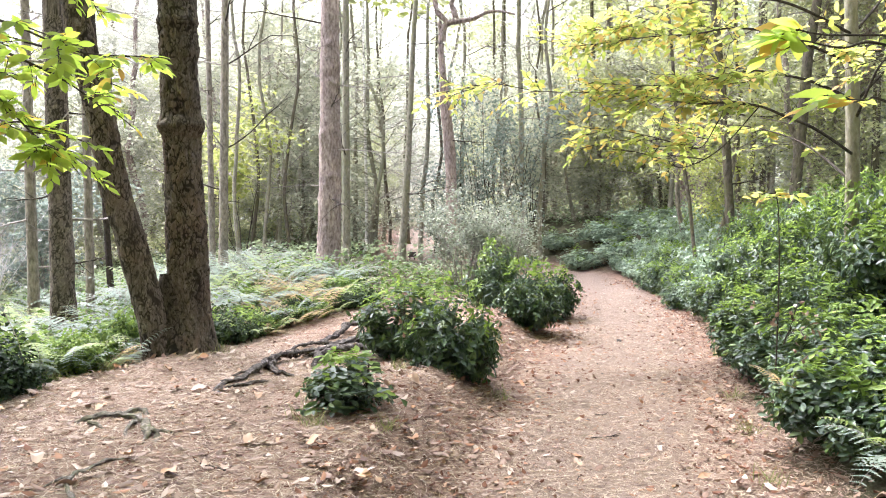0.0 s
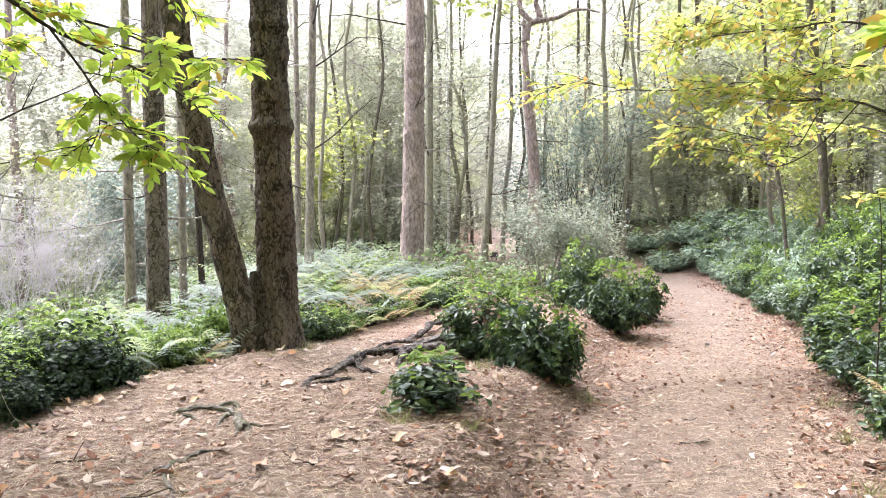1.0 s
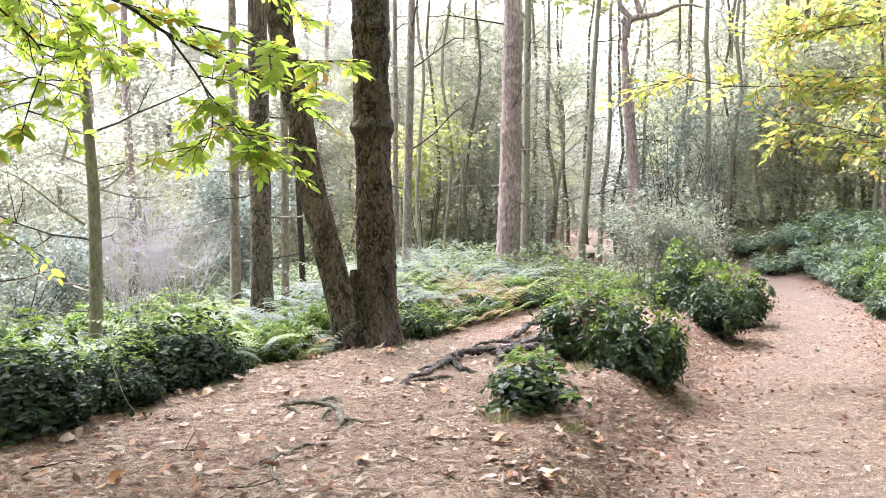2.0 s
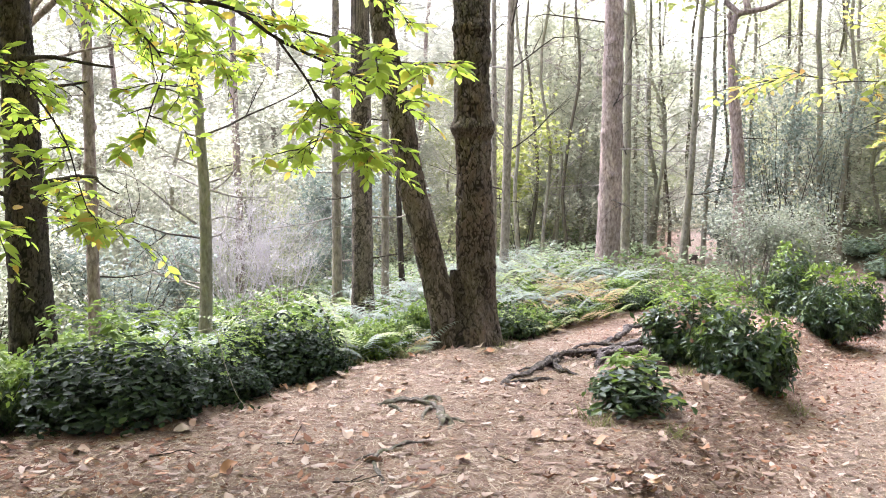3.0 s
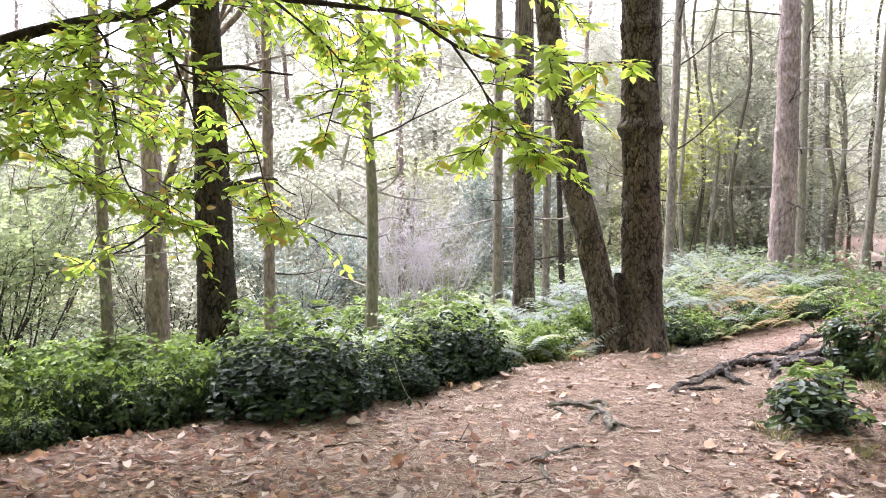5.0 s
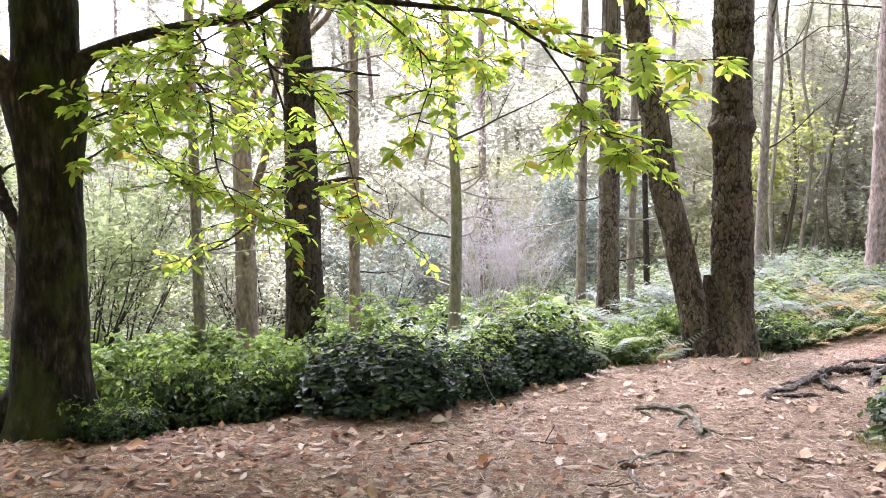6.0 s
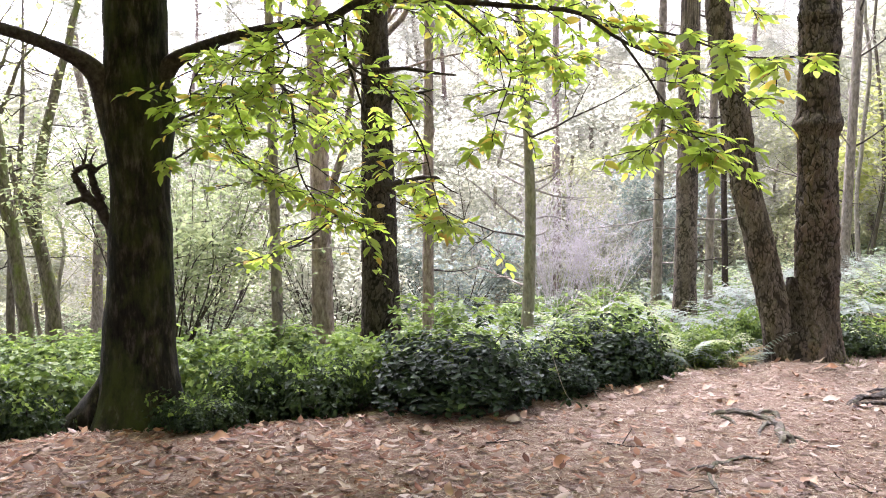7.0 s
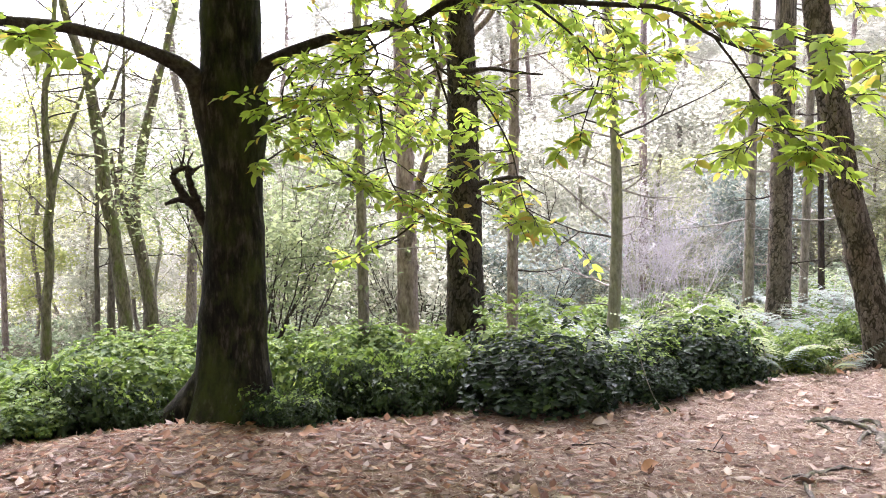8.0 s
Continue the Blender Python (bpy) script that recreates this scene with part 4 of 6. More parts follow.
# hedge of laurels on the bank along the track
hr = np.random.default_rng(11)
i = 0
for row, off in enumerate((1.55, 2.05, 2.7, 3.5, 4.4)):
    for yy in np.arange(5.2 + 0.3 * (row % 2), 20.2, 0.78 + 0.04 * row):
        k = float(np.interp(yy, TRACK[:, 1][:8], TRACK[:, 0][:8]))
        tall = float(np.interp(yy, (5, 8, 11, 14, 20), ((0.7, 0.65, 0.72, 0.75, 0.5), (0.55, 0.65, 0.95, 0.95, 0.6), (1.2, 1.15, 1.2, 1.1, 0.65), (1.4, 1.4, 1.35, 1.15, 0.7), (1.5, 1.5, 1.4, 1.2, 0.7))[row]))
        s = hr.uniform(0.85, 1.12) * float(np.interp(yy, (5, 20), (1.0, 0.85)))
        px = k + off + 0.12 * hr.uniform(-1, 1) + (0.12 if yy < 7 else 0) + 0.1 - 0.5 * float(step(10.5, 15, yy))
        # from about 13 m on, the paler hazed leaf copy takes over
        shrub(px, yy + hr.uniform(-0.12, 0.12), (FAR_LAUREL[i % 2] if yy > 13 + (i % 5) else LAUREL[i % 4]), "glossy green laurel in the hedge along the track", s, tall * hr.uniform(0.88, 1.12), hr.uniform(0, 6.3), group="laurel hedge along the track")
        i += 1

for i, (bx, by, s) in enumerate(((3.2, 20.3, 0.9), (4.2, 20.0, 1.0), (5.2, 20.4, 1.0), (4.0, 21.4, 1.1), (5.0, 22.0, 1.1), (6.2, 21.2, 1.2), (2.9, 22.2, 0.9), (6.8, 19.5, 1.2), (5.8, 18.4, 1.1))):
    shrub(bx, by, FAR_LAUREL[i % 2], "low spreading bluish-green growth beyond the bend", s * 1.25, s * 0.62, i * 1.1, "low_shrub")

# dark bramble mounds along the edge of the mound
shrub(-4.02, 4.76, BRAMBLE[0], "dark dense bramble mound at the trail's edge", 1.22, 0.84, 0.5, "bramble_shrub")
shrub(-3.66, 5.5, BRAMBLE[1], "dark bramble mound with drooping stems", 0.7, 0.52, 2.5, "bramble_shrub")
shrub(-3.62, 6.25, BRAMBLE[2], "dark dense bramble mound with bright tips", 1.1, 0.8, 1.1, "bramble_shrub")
# low growth at the foot, also standing in for shaded hollows under the brambles
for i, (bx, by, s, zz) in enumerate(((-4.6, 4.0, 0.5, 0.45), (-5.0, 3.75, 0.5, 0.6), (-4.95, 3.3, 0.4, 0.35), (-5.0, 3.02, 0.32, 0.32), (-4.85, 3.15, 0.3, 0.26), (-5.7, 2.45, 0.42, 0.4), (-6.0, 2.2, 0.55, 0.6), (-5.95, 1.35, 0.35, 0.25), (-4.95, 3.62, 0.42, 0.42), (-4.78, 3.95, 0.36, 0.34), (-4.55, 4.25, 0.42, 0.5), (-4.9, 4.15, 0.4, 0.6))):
    shrub(bx, by, TANGLE[i % 3], "low leafy tangle by the chestnut, hollow shade in its leaf colour", s * 1.15, zz * 1.35, i * 1.3, "bramble_shrub")
# light green brambles and ground cover behind them and down the slope
for i, (bx, by, s, zz) in enumerate(((-4.9, 4.6, 0.85, 0.8), (-5.3, 4.0, 0.8, 0.88), (-5.75, 3.75, 0.9, 0.95), (-5.2, 5.2, 0.8, 0.75), (-4.5, 5.6, 0.8, 0.75), (-6.1, 2.7, 0.9, 0.85), (-6.4, 2.0, 0.9, 0.65), (-6.2, 1.1, 0.7, 0.4), (-6.9, 1.4, 1.0, 0.6), (-5.85, 1.9, 0.5, 0.42), (-5.8, 1.5, 0.5, 0.36), (-5.75, 1.0, 0.55, 0.36), (-6.3, 1.6, 0.8, 0.5),
                                     (-4.35, 5.05, 0.75, 0.84), (-3.95, 6.5, 0.7, 0.76), (-3.15, 7.3, 0.55, 0.55), (-3.3, 7.9, 0.6, 0.7), (-3.9, 7.4, 0.8, 0.9), (-3.2, 8.8, 0.6, 0.8))):
    shrub(bx, by, LIGHT[i % 3], "light green leafy bramble beside the trail", s, zz, i * 0.9, "bramble_shrub")
lr = np.random.default_rng(12)
for i in range(40):
    u, w = lr.uniform(0, 1), lr.uniform(0, 1)
    px, py = -6.4 - 4.5 * w - 1.0 * (1 - u), 0.6 + 9.5 * u
    shrub(px, py, LIGHT[i % 3], "light green bramble in the ground cover", lr.uniform(0.8, 1.4), lr.uniform(0.6, 1.0) * (0.6 if py < 3.5 else 1), lr.uniform(0, 6), "bramble_shrub", group="ground cover on the slope")
# mixed growth along the trail's far edge, from the twin pine to the bend
for i, (bx, by, s, zz, v) in enumerate(((-2.3, 9.1, 0.6, 0.55, 0), (-2.15, 9.3, 0.4, 0.35, 0), (-2.1, 9.65, 0.45, 0.4, 1), (-1.95, 10.1, 0.42, 0.4, 0), (-1.75, 10.45, 0.4, 0.32, 1), (-1.62, 10.9, 0.42, 0.36, 1), (-1.5, 11.4, 0.4, 0.35, 0), (-1.85, 10.9, 0.5, 0.45, 0), (-2.5, 9.6, 0.75, 0.62, 0), (-2.3, 9.9, 0.5, 0.45, 0), (-1.3, 11.6, 0.55, 0.4, 0), (-1.05, 12.0, 0.5, 0.4, 0), (-1.5, 12.6, 0.7, 0.5, 1), (-2.7, 11.5, 0.6, 0.5, 1), (-1.5, 14.2, 0.6, 0.4, 1))):
    shrub(bx, by, (TANGLE, LIGHT)[v][i % 3], ("dark ivy-like tangle on the trail's edge", "light green low growth on the trail's edge")[v], s, zz, i * 1.7, "bramble_shrub")


# ---------------------------------------------------------------- bracken
def frond(length, rg, arch):
    """One bracken frond along +x: stalk and feathered side leaflets."""
    k = 13
    tri = []
    u = np.linspace(0.22, 0.98, k)
    for s in u:
        px, pz = length * s, length * (1.15 * s - arch * s * s)
        L = length * 0.34 * (1 - s) ** 0.75 * (0.55 + 0.45 * min(1, (s - 0.1) * 4)) + 0.02
        for sgn in (-1, 1):
            d = np.array([0.45, sgn * 0.9, -0.12 + rg.normal(0, 0.05)])
            d /= np.linalg.norm(d)
            o = np.array([px, 0, pz])
            m = 5
            for j in range(m):
                a0, a1 = j / m, (j + 1) / m
                w = L * 0.2 * (1 - a0) + 0.006
                q0, q1 = o + d * L * a0, o + d * L * a1
                side = np.array([0.9, -sgn * 0.42, 0.0])
                mid = 0.5 * (q0 + q1) + d * w * 0.35
                tri.append((q0, q1, mid + side * w))
                tri.append((q1, q0, mid - side * w))
    v = np.array(tri).reshape(-1, 3)
    st = np.linspace(0, 1, 8)
    line = np.stack([length * st, 0 * st, length * (1.15 * st - arch * st * st)], 1)
    return v, line


def fern_meshes(seed, fronds, size, material):
    rg = np.random.default_rng(seed)
    vs, lines = [], []
    for i in range(fronds):
        v, line = frond(size * rg.uniform(0.75, 1.15), rg, rg.uniform(0.55, 1.0))
        a = 2 * math.pi * i / fronds + rg.uniform(-0.4, 0.4)
        c, s = math.cos(a), math.sin(a)
        R = np.array([[c, -s, 0], [s, c, 0], [0, 0, 1]])
        up = rg.uniform(0.9, 1.4)
        vs.append((v * (1, 1, up)) @ R.T)
        lines.append(((line * (1, 1, up)) @ R.T, np.linspace(0.006, 0.002, 8)))
    v = np.concatenate(vs)
    return fast_mesh("foliage", v, np.arange(len(v)).reshape(-1, 3), material), lines_mesh("stalkwork", lines, M_TWIG_PALE, 4)


FERNS = [fern_meshes(201, 7, 0.85, M_FERN), fern_meshes(202, 7, 0.95, M_FERN_PALE), fern_meshes(203, 6, 0.85, M_FERN_PALE), fern_meshes(204, 7, 0.8, M_FERN), fern_meshes(205, 7, 0.75, M_FERN_BROWN)]
FERN_LABEL = ("green arching bracken fern under pines", "pale bluish-green bracken fern under pines", "pale bracken fern with drooping fronds", "fresh green bracken fern under pines", "bracken fern with fronds turning brown")


def fern(x, y, k, s, turn, up=0.0):
    t = thing("bracken_fern", x, y, gz(x, y) - 0.02 + up, FERN_LABEL[k], "fern", "bracken under the pines")
    t.scale = (s, s, s)
    t.rotation_euler = (0, 0, turn)
    part("foliage", FERNS[k][0], t)
    part("stalkwork", FERNS[k][1], t)


fern(2.78, 4.85, 1, 0.7, 2.6)
fern(2.85, 5.2, 0, 0.6, 0.7)
fern(2.95, 6.3, 4, 0.6, 1.0)
for i, (bx, by, k, s) in enumerate(((-2.1, 11.2, 4, 0.8), (-1.85, 11.5, 4, 0.85), (-1.65, 11.3, 4, 0.75), (-2.35, 11.6, 3, 0.9), (-2.05, 12.1, 4, 0.9), (-1.5, 12.2, 0, 0.8), (-2.45, 10.6, 2, 0.9), (-2.75, 10.9, 1, 0.9), (-2.2, 10.5, 4, 0.6),
                                   (-1.35, 12.6, 2, 0.45), (-1.4, 13.4, 1, 0.45), (-3.25, 8.1, 3, 0.6), (-3.4, 7.6, 0, 0.7), (-3.05, 8.6, 4, 0.5), (-3.0, 7.7, 4, 0.45), (-3.7, 7.9, 0, 0.75), (-3.95, 8.3, 3, 0.8), (-3.5, 8.5, 1, 0.75), (-3.2, 7.2, 1, 0.5), (-4.2, 7.4, 0, 0.8), (-4.5, 8.0, 3, 0.85), (-3.6, 7.15, 3, 0.6), (-3.05, 8.05, 1, 0.5))):
    fern(bx, by, k, s, i * 1.9)
for i, (bx, by, k, s) in enumerate(((-2.12, 9.25, 3, 0.42), (-2.0, 9.55, 4, 0.4), (-1.95, 9.9, 0, 0.45), (-1.8, 10.15, 4, 0.5), (-1.85, 10.5, 1, 0.5), (-1.62, 10.6, 4, 0.45), (-1.7, 11.1, 4, 0.55), (-1.45, 11.1, 0, 0.4), (-2.2, 9.9, 1, 0.6), (-2.1, 10.3, 4, 0.6), (-2.4, 9.4, 0, 0.55), (-1.3, 11.7, 1, 0.4), (-3.0, 7.5, 0, 0.4), (-3.15, 7.8, 4, 0.5), (-3.3, 7.4, 1, 0.55))):
    fern(bx, by, k, s, i * 2.3)
fr = np.random.default_rng(21)
for i in range(125):
    yy = fr.uniform(7.2, 17.5)
    px = -3.4 - fr.uniform(0, 5.5) * (0.4 + 0.6 * (17 - yy) / 10) if i % 5 else fr.uniform(-3.4, -1.4)
    if i % 5 == 0:
        yy = fr.uniform(9.8, 16)
        px = fr.uniform(-3.3, -1.5 - 0.02 * yy + 0.06 * max(0, yy - 11))
    if math.hypot(px + 2.62, yy - 8.45) < 0.9:
        continue
    k = (1, 2, 1, 0, 2, 3, 1)[i % 7]
    if -2.6 < px < -1.2 and 9.3 < yy < 12.5:
        k = (4, 3, 2, 0)[i % 4]
    fern(px, yy, k, fr.uniform(0.6, 0.95), fr.uniform(0, 6.3))


# ---------------------------------------------------------------- chestnut beside the trail, with its long low limbs
def fan_leaves(shoots, per, size, rg, shape, hang=0.02):
    """Leaves set alternately left and right along each shoot, in a flat spray, one at the tip."""
    P, X, N, S = [], [], [], []
    up = np.array([0, 0, 1.0])
    for p in shoots:
        tan = unit(p[-1] - p[0])
        if abs(tan[2]) > 0.75:
            tan = unit(tan + np.array([rg.normal(), rg.normal(), 0]))
        side = unit(np.cross(tan, up))
        nrm = np.cross(side, tan)
        u = np.linspace(0.25, 1.0, per) * (len(p) - 1)
        for k, v in enumerate(u):
            i = min(int(v), len(p) - 2)
            P.append(p[i] + (p[i + 1] - p[i]) * (v - i))
            sg = (-1) ** k * (0.0 if k == per - 1 else 1.0)
            X.append(tan * rg.uniform(0.35, 0.75) + sg * side * rg.uniform(0.6, 0.9) - up * (hang + 0.2 * rg.normal()))
            N.append(nrm + 0.45 * rg.normal(0, 1, 3) + sg * side * 0.2)
            S.append(size * rg.uniform(0.65, 1.15) * (0.8 + 0.2 * math.sin(3.1 * (k + 1) / per)))
    return scatter(shape, np.array(P), np.array(X), np.array(N), np.array(S))


def leafy(t, ctrl, r0, r1, sprays, per, size, rg, spread=0.35, sag=0.15, material=M_CHESTNUT, first=0.25, tilt=0.0, bark=M_TWIG, label="fresh green toothed chestnut leaves", forks=1, collar=0.0):
    """A limb along control points with flat leafy side shoots."""
    ax = spline(ctrl, 40)
    limb = part("limb", lines_mesh("limb", [(ax, r1 + (r0 - r1) * np.linspace(1, 0, 40) ** 1.5 + collar * np.exp(-(np.concatenate([[0], np.cumsum(np.linalg.norm(np.diff(ax, axis=0), axis=1))]) / 0.42) ** 2))], bark, 10), t)
    lines, shoots = [], [ax[-8:]]
    for s in range(sprays):
        i = min(38, max(1, int(40 * (first + (1 - first) * (s + rg.uniform(0, 1)) / sprays))))
        run = ax[i + 1] - ax[i - 1]
        az = math.atan2(run[1], run[0]) + (1 if s % 2 else -1) * rg.uniform(0.5, 1.4)
        if math.hypot(run[0], run[1]) < 0.6 * abs(run[2]):
            az = rg.uniform(0, 2 * math.pi)
        d = np.array([math.cos(az), math.sin(az), rg.uniform(-0.4, 0.1) + tilt])
        a, b = twig_lines(ax[i], d, spread * rg.uniform(0.5, 1.3), 0.005, rg, forks, sag, 0.2)
        lines += a
        shoots += [p for p, r in a]
    part("twigwork", lines_mesh("twigwork", lines, bark, 4), limb)
    V, F = fan_leaves(shoots, 2 * per + 1, size, rg, LEAF_LONG)
    part("foliage", fast_mesh("foliage", V, F, material), limb, label)
    return limb


def chestnut():
    x, y = -5.35, 3.03
    z = gz(x, y)
    t = thing("chestnut_tree", x, y, 0, "dark smooth-barked sweet chestnut with mossy foot and long low limbs", "chestnut tree")
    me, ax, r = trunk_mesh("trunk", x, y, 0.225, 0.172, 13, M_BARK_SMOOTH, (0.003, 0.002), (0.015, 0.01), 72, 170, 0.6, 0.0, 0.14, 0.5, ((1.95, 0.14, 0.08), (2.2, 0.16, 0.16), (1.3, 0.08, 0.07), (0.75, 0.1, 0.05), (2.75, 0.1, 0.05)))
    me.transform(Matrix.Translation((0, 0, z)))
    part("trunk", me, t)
    rg = np.random.default_rng(31)
    # limb over the trail, its end drooping in front of the twin pine
    leafy(t, [(0.02, 0.0, 1.85), (0.1, 0.06, 2.14), (0.19, 0.12, 2.31), (0.28, 0.17, 2.39), (0.55, 0.28, 2.48), (0.87, 0.44, 2.55), (1.29, 0.53, 2.57), (1.5, 0.61, 2.66), (1.98, 0.76, 2.62), (2.38, 0.98, 2.57), (2.67, 1.1, 2.52), (2.88, 1.22, 2.36), (3.18, 1.36, 2.21), (3.39, 1.44, 2.1), (3.55, 1.5, 1.97)], 0.056, 0.004, 20, 2, 0.1, rg, 0.36, 0.1, first=0.35, tilt=0.05, collar=0.1)
    leafy(t, [(2.88, 1.22, 2.36), (3.05, 1.3, 2.08), (3.06, 1.36, 1.87), (2.96, 1.37, 1.68)], 0.008, 0.003, 9, 2, 0.1, rg, 0.30)
    leafy(t, [(2.8, 1.18, 2.45), (3.19, 1.25, 2.36), (3.51, 1.33, 2.23), (3.83, 1.38, 2.21)], 0.009, 0.003, 11, 2, 0.1, rg, 0.26, first=0.1)
    leafy(t, [(3.05, 1.3, 2.08), (3.25, 1.28, 1.86), (3.38, 1.28, 1.73)], 0.007, 0.003, 9, 2, 0.1, rg, 0.30)
    # shoots hanging from the limb like a curtain
    leafy(t, [(0.77, 0.4, 2.54), (0.87, 0.37, 2.3), (1.05, 0.42, 2.08), (1.12, 0.42, 1.66), (1.26, 0.5, 1.42), (1.52, 0.69, 1.3)], 0.014, 0.003, 20, 2, 0.096, rg, 0.37, first=0.15)
    leafy(t, [(1.37, 0.55, 2.61), (1.29, 0.68, 2.33), (1.29, 0.82, 2.02), (1.35, 0.87, 1.63), (1.45, 0.97, 1.45), (1.76, 1.16, 1.31)], 0.011, 0.003, 20, 2, 0.096, rg, 0.37, first=0.05)
    leafy(t, [(1.23, 0.54, 2.56), (1.59, 0.41, 2.24), (1.74, 0.55, 2.11), (1.88, 0.68, 1.82), (1.94, 0.72, 1.56), (1.99, 0.76, 1.34)], 0.01, 0.003, 14, 2, 0.096, rg, 0.29, first=0.1)
    leafy(t, [(0.1, 0.1, 1.9), (0.08, 0.48, 2.05), (0.11, 0.86, 2.21), (0.32, 1.11, 2.14), (0.49, 1.29, 1.93)], 0.014, 0.003, 12, 2, 0.096, rg, 0.46)
    leafy(t, [(1.29, 0.82, 1.6), (1.12, 0.79, 1.41), (0.92, 0.72, 1.24), (0.63, 0.7, 1.11), (0.34, 0.66, 1.04)], 0.012, 0.004, 7, 2, 0.096, rg, 0.34, first=0.0)
    leafy(t, [(1.98, 0.76, 2.61), (2.22, 0.82, 2.41), (2.35, 0.91, 2.22), (2.3, 0.87, 1.97), (2.25, 0.84, 1.78)], 0.008, 0.003, 10, 2, 0.096, rg, 0.28)
    leafy(t, [(0.28, 0.17, 2.39), (0.47, 0.17, 2.24), (0.63, 0.22, 1.88), (0.81, 0.29, 1.66), (1.05, 0.42, 1.56)], 0.01, 0.003, 12, 2, 0.096, rg, 0.34)
    # slim shoots between the trunk and the limb
    leafy(t, [(0.03, 0.04, 1.92), (0.16, 0.16, 1.97), (0.30, 0.27, 2.04), (0.49, 0.36, 2.09), (0.71, 0.47, 2.05), (0.90, 0.55, 1.95)], 0.014, 0.003, 8, 2, 0.096, rg, 0.32, 0.1, first=0.15)
    leafy(t, [(0.02, 0.04, 1.67), (0.17, 0.17, 1.73), (0.33, 0.22, 1.81), (0.49, 0.28, 1.84), (0.62, 0.37, 1.76)], 0.01, 0.003, 5, 2, 0.096, rg, 0.32, 0.1, first=0.15)
    leafy(t, [(0.53, 0.33, 2.50), (0.59, 0.16, 2.35), (0.61, 0.02, 2.19), (0.64, -0.02, 2.07)], 0.009, 0.003, 7, 2, 0.096, rg, 0.32, 0.1, first=0.15)
    leafy(t, [(0.83, 0.47, 2.56), (0.86, 0.26, 2.37), (0.83, 0.15, 2.19), (0.89, 0.14, 2.01), (0.97, 0.16, 1.83)], 0.009, 0.003, 7, 2, 0.096, rg, 0.32, 0.1, first=0.15)
    leafy(t, [(1.38, 0.47, 2.56), (1.34, 0.27, 2.44), (1.31, 0.08, 2.32), (1.26, -0.06, 2.23)], 0.009, 0.003, 7, 2, 0.096, rg, 0.32, 0.1, first=0.15)
    leafy(t, [(1.00, 0.33, 2.53), (1.21, 0.27, 2.33), (1.23, 0.14, 2.16), (1.24, -0.01, 2.06)], 0.009, 0.003, 10, 2, 0.096, rg, 0.32, 0.1, first=0.15)
    # limb over the slope
    leafy(t, [(-0.02, -0.03, 1.85), (-0.06, -0.14, 2.13), (-0.07, -0.21, 2.26), (-0.1, -0.31, 2.35), (-0.15, -0.47, 2.42), (-0.16, -0.72, 2.48), (-0.15, -1.07, 2.51), (-0.11, -1.4, 2.49), (-0.01, -1.77, 2.48), (0.11, -2.12, 2.46), (0.2, -2.8, 2.5)], 0.055, 0.028, 8, 2, 0.1, rg, 0.42, first=0.6, tilt=0.25, collar=0.1)
    leafy(t, [(0.1, -2.6, 2.5), (0.7, -2.2, 2.4), (1.12, -1.82, 2.23), (1.17, -1.69, 2.2)], 0.012, 0.004, 5, 2, 0.115, rg, 0.25, first=0.6)
    # higher limbs
    leafy(t, [(0.05, 0.05, 2.9), (0.5, 0.6, 3.3), (1.0, 1.3, 3.2), (1.4, 2.0, 2.9), (1.6, 2.5, 2.6)], 0.035, 0.004, 22, 2, 0.1, rg, 0.60, 0.25, first=0.15, tilt=-0.25, forks=2)
    leafy(t, [(0.05, 0.02, 3.0), (0.7, 0.3, 3.3), (1.5, 0.9, 3.2), (2.2, 1.3, 3.05), (2.9, 1.6, 2.9)], 0.035, 0.004, 22, 2, 0.1, rg, 0.48, 0.2, first=0.15, tilt=-0.2, forks=2)
    leafy(t, [(0.05, 0.0, 4.0), (0.8, -0.9, 4.8), (1.8, -1.6, 5.0), (3.0, -2.0, 5.0)], 0.05, 0.008, 14, 3, 0.16, rg, 0.6, 0.2, first=0.2, forks=2)
    # dead gnarled stub with a curled fork
    lines = []
    for ctrl, ra, rb in (([(-0.07, -0.07, 1.17), (-0.10, -0.13, 1.27), (-0.13, -0.17, 1.37), (-0.15, -0.22, 1.44), (-0.18, -0.27, 1.47), (-0.20, -0.31, 1.46), (-0.23, -0.36, 1.44)], 0.045, 0.012),
                         ([(-0.14, -0.20, 1.42), (-0.17, -0.25, 1.48), (-0.19, -0.28, 1.54), (-0.20, -0.31, 1.60), (-0.21, -0.32, 1.64)], 0.034, 0.022),
                         ([(-0.12, -0.16, 1.35), (-0.14, -0.19, 1.47), (-0.15, -0.22, 1.57), (-0.16, -0.23, 1.67)], 0.034, 0.02),
                         ([(-0.21, -0.32, 1.64), (-0.19, -0.29, 1.67), (-0.17, -0.26, 1.68), (-0.15, -0.22, 1.68), (-0.14, -0.20, 1.65)], 0.02, 0.016),
                         ([(-0.18, -0.28, 1.67), (-0.17, -0.25, 1.74), (-0.16, -0.24, 1.83)], 0.012, 0.003),
                         ([(-0.16, -0.23, 1.67), (-0.15, -0.22, 1.73), (-0.14, -0.19, 1.79)], 0.012, 0.003),
                         ([(-0.14, -0.21, 1.64), (-0.13, -0.17, 1.68), (-0.10, -0.12, 1.72)], 0.016, 0.005),
                         ([(-0.20, -0.31, 1.63), (-0.21, -0.32, 1.69), (-0.21, -0.33, 1.73)], 0.008, 0.003),
                         ([(-0.18, -0.26, 1.68), (-0.18, -0.27, 1.73), (-0.19, -0.29, 1.78)], 0.008, 0.003)):
        p = spline(ctrl, 16)
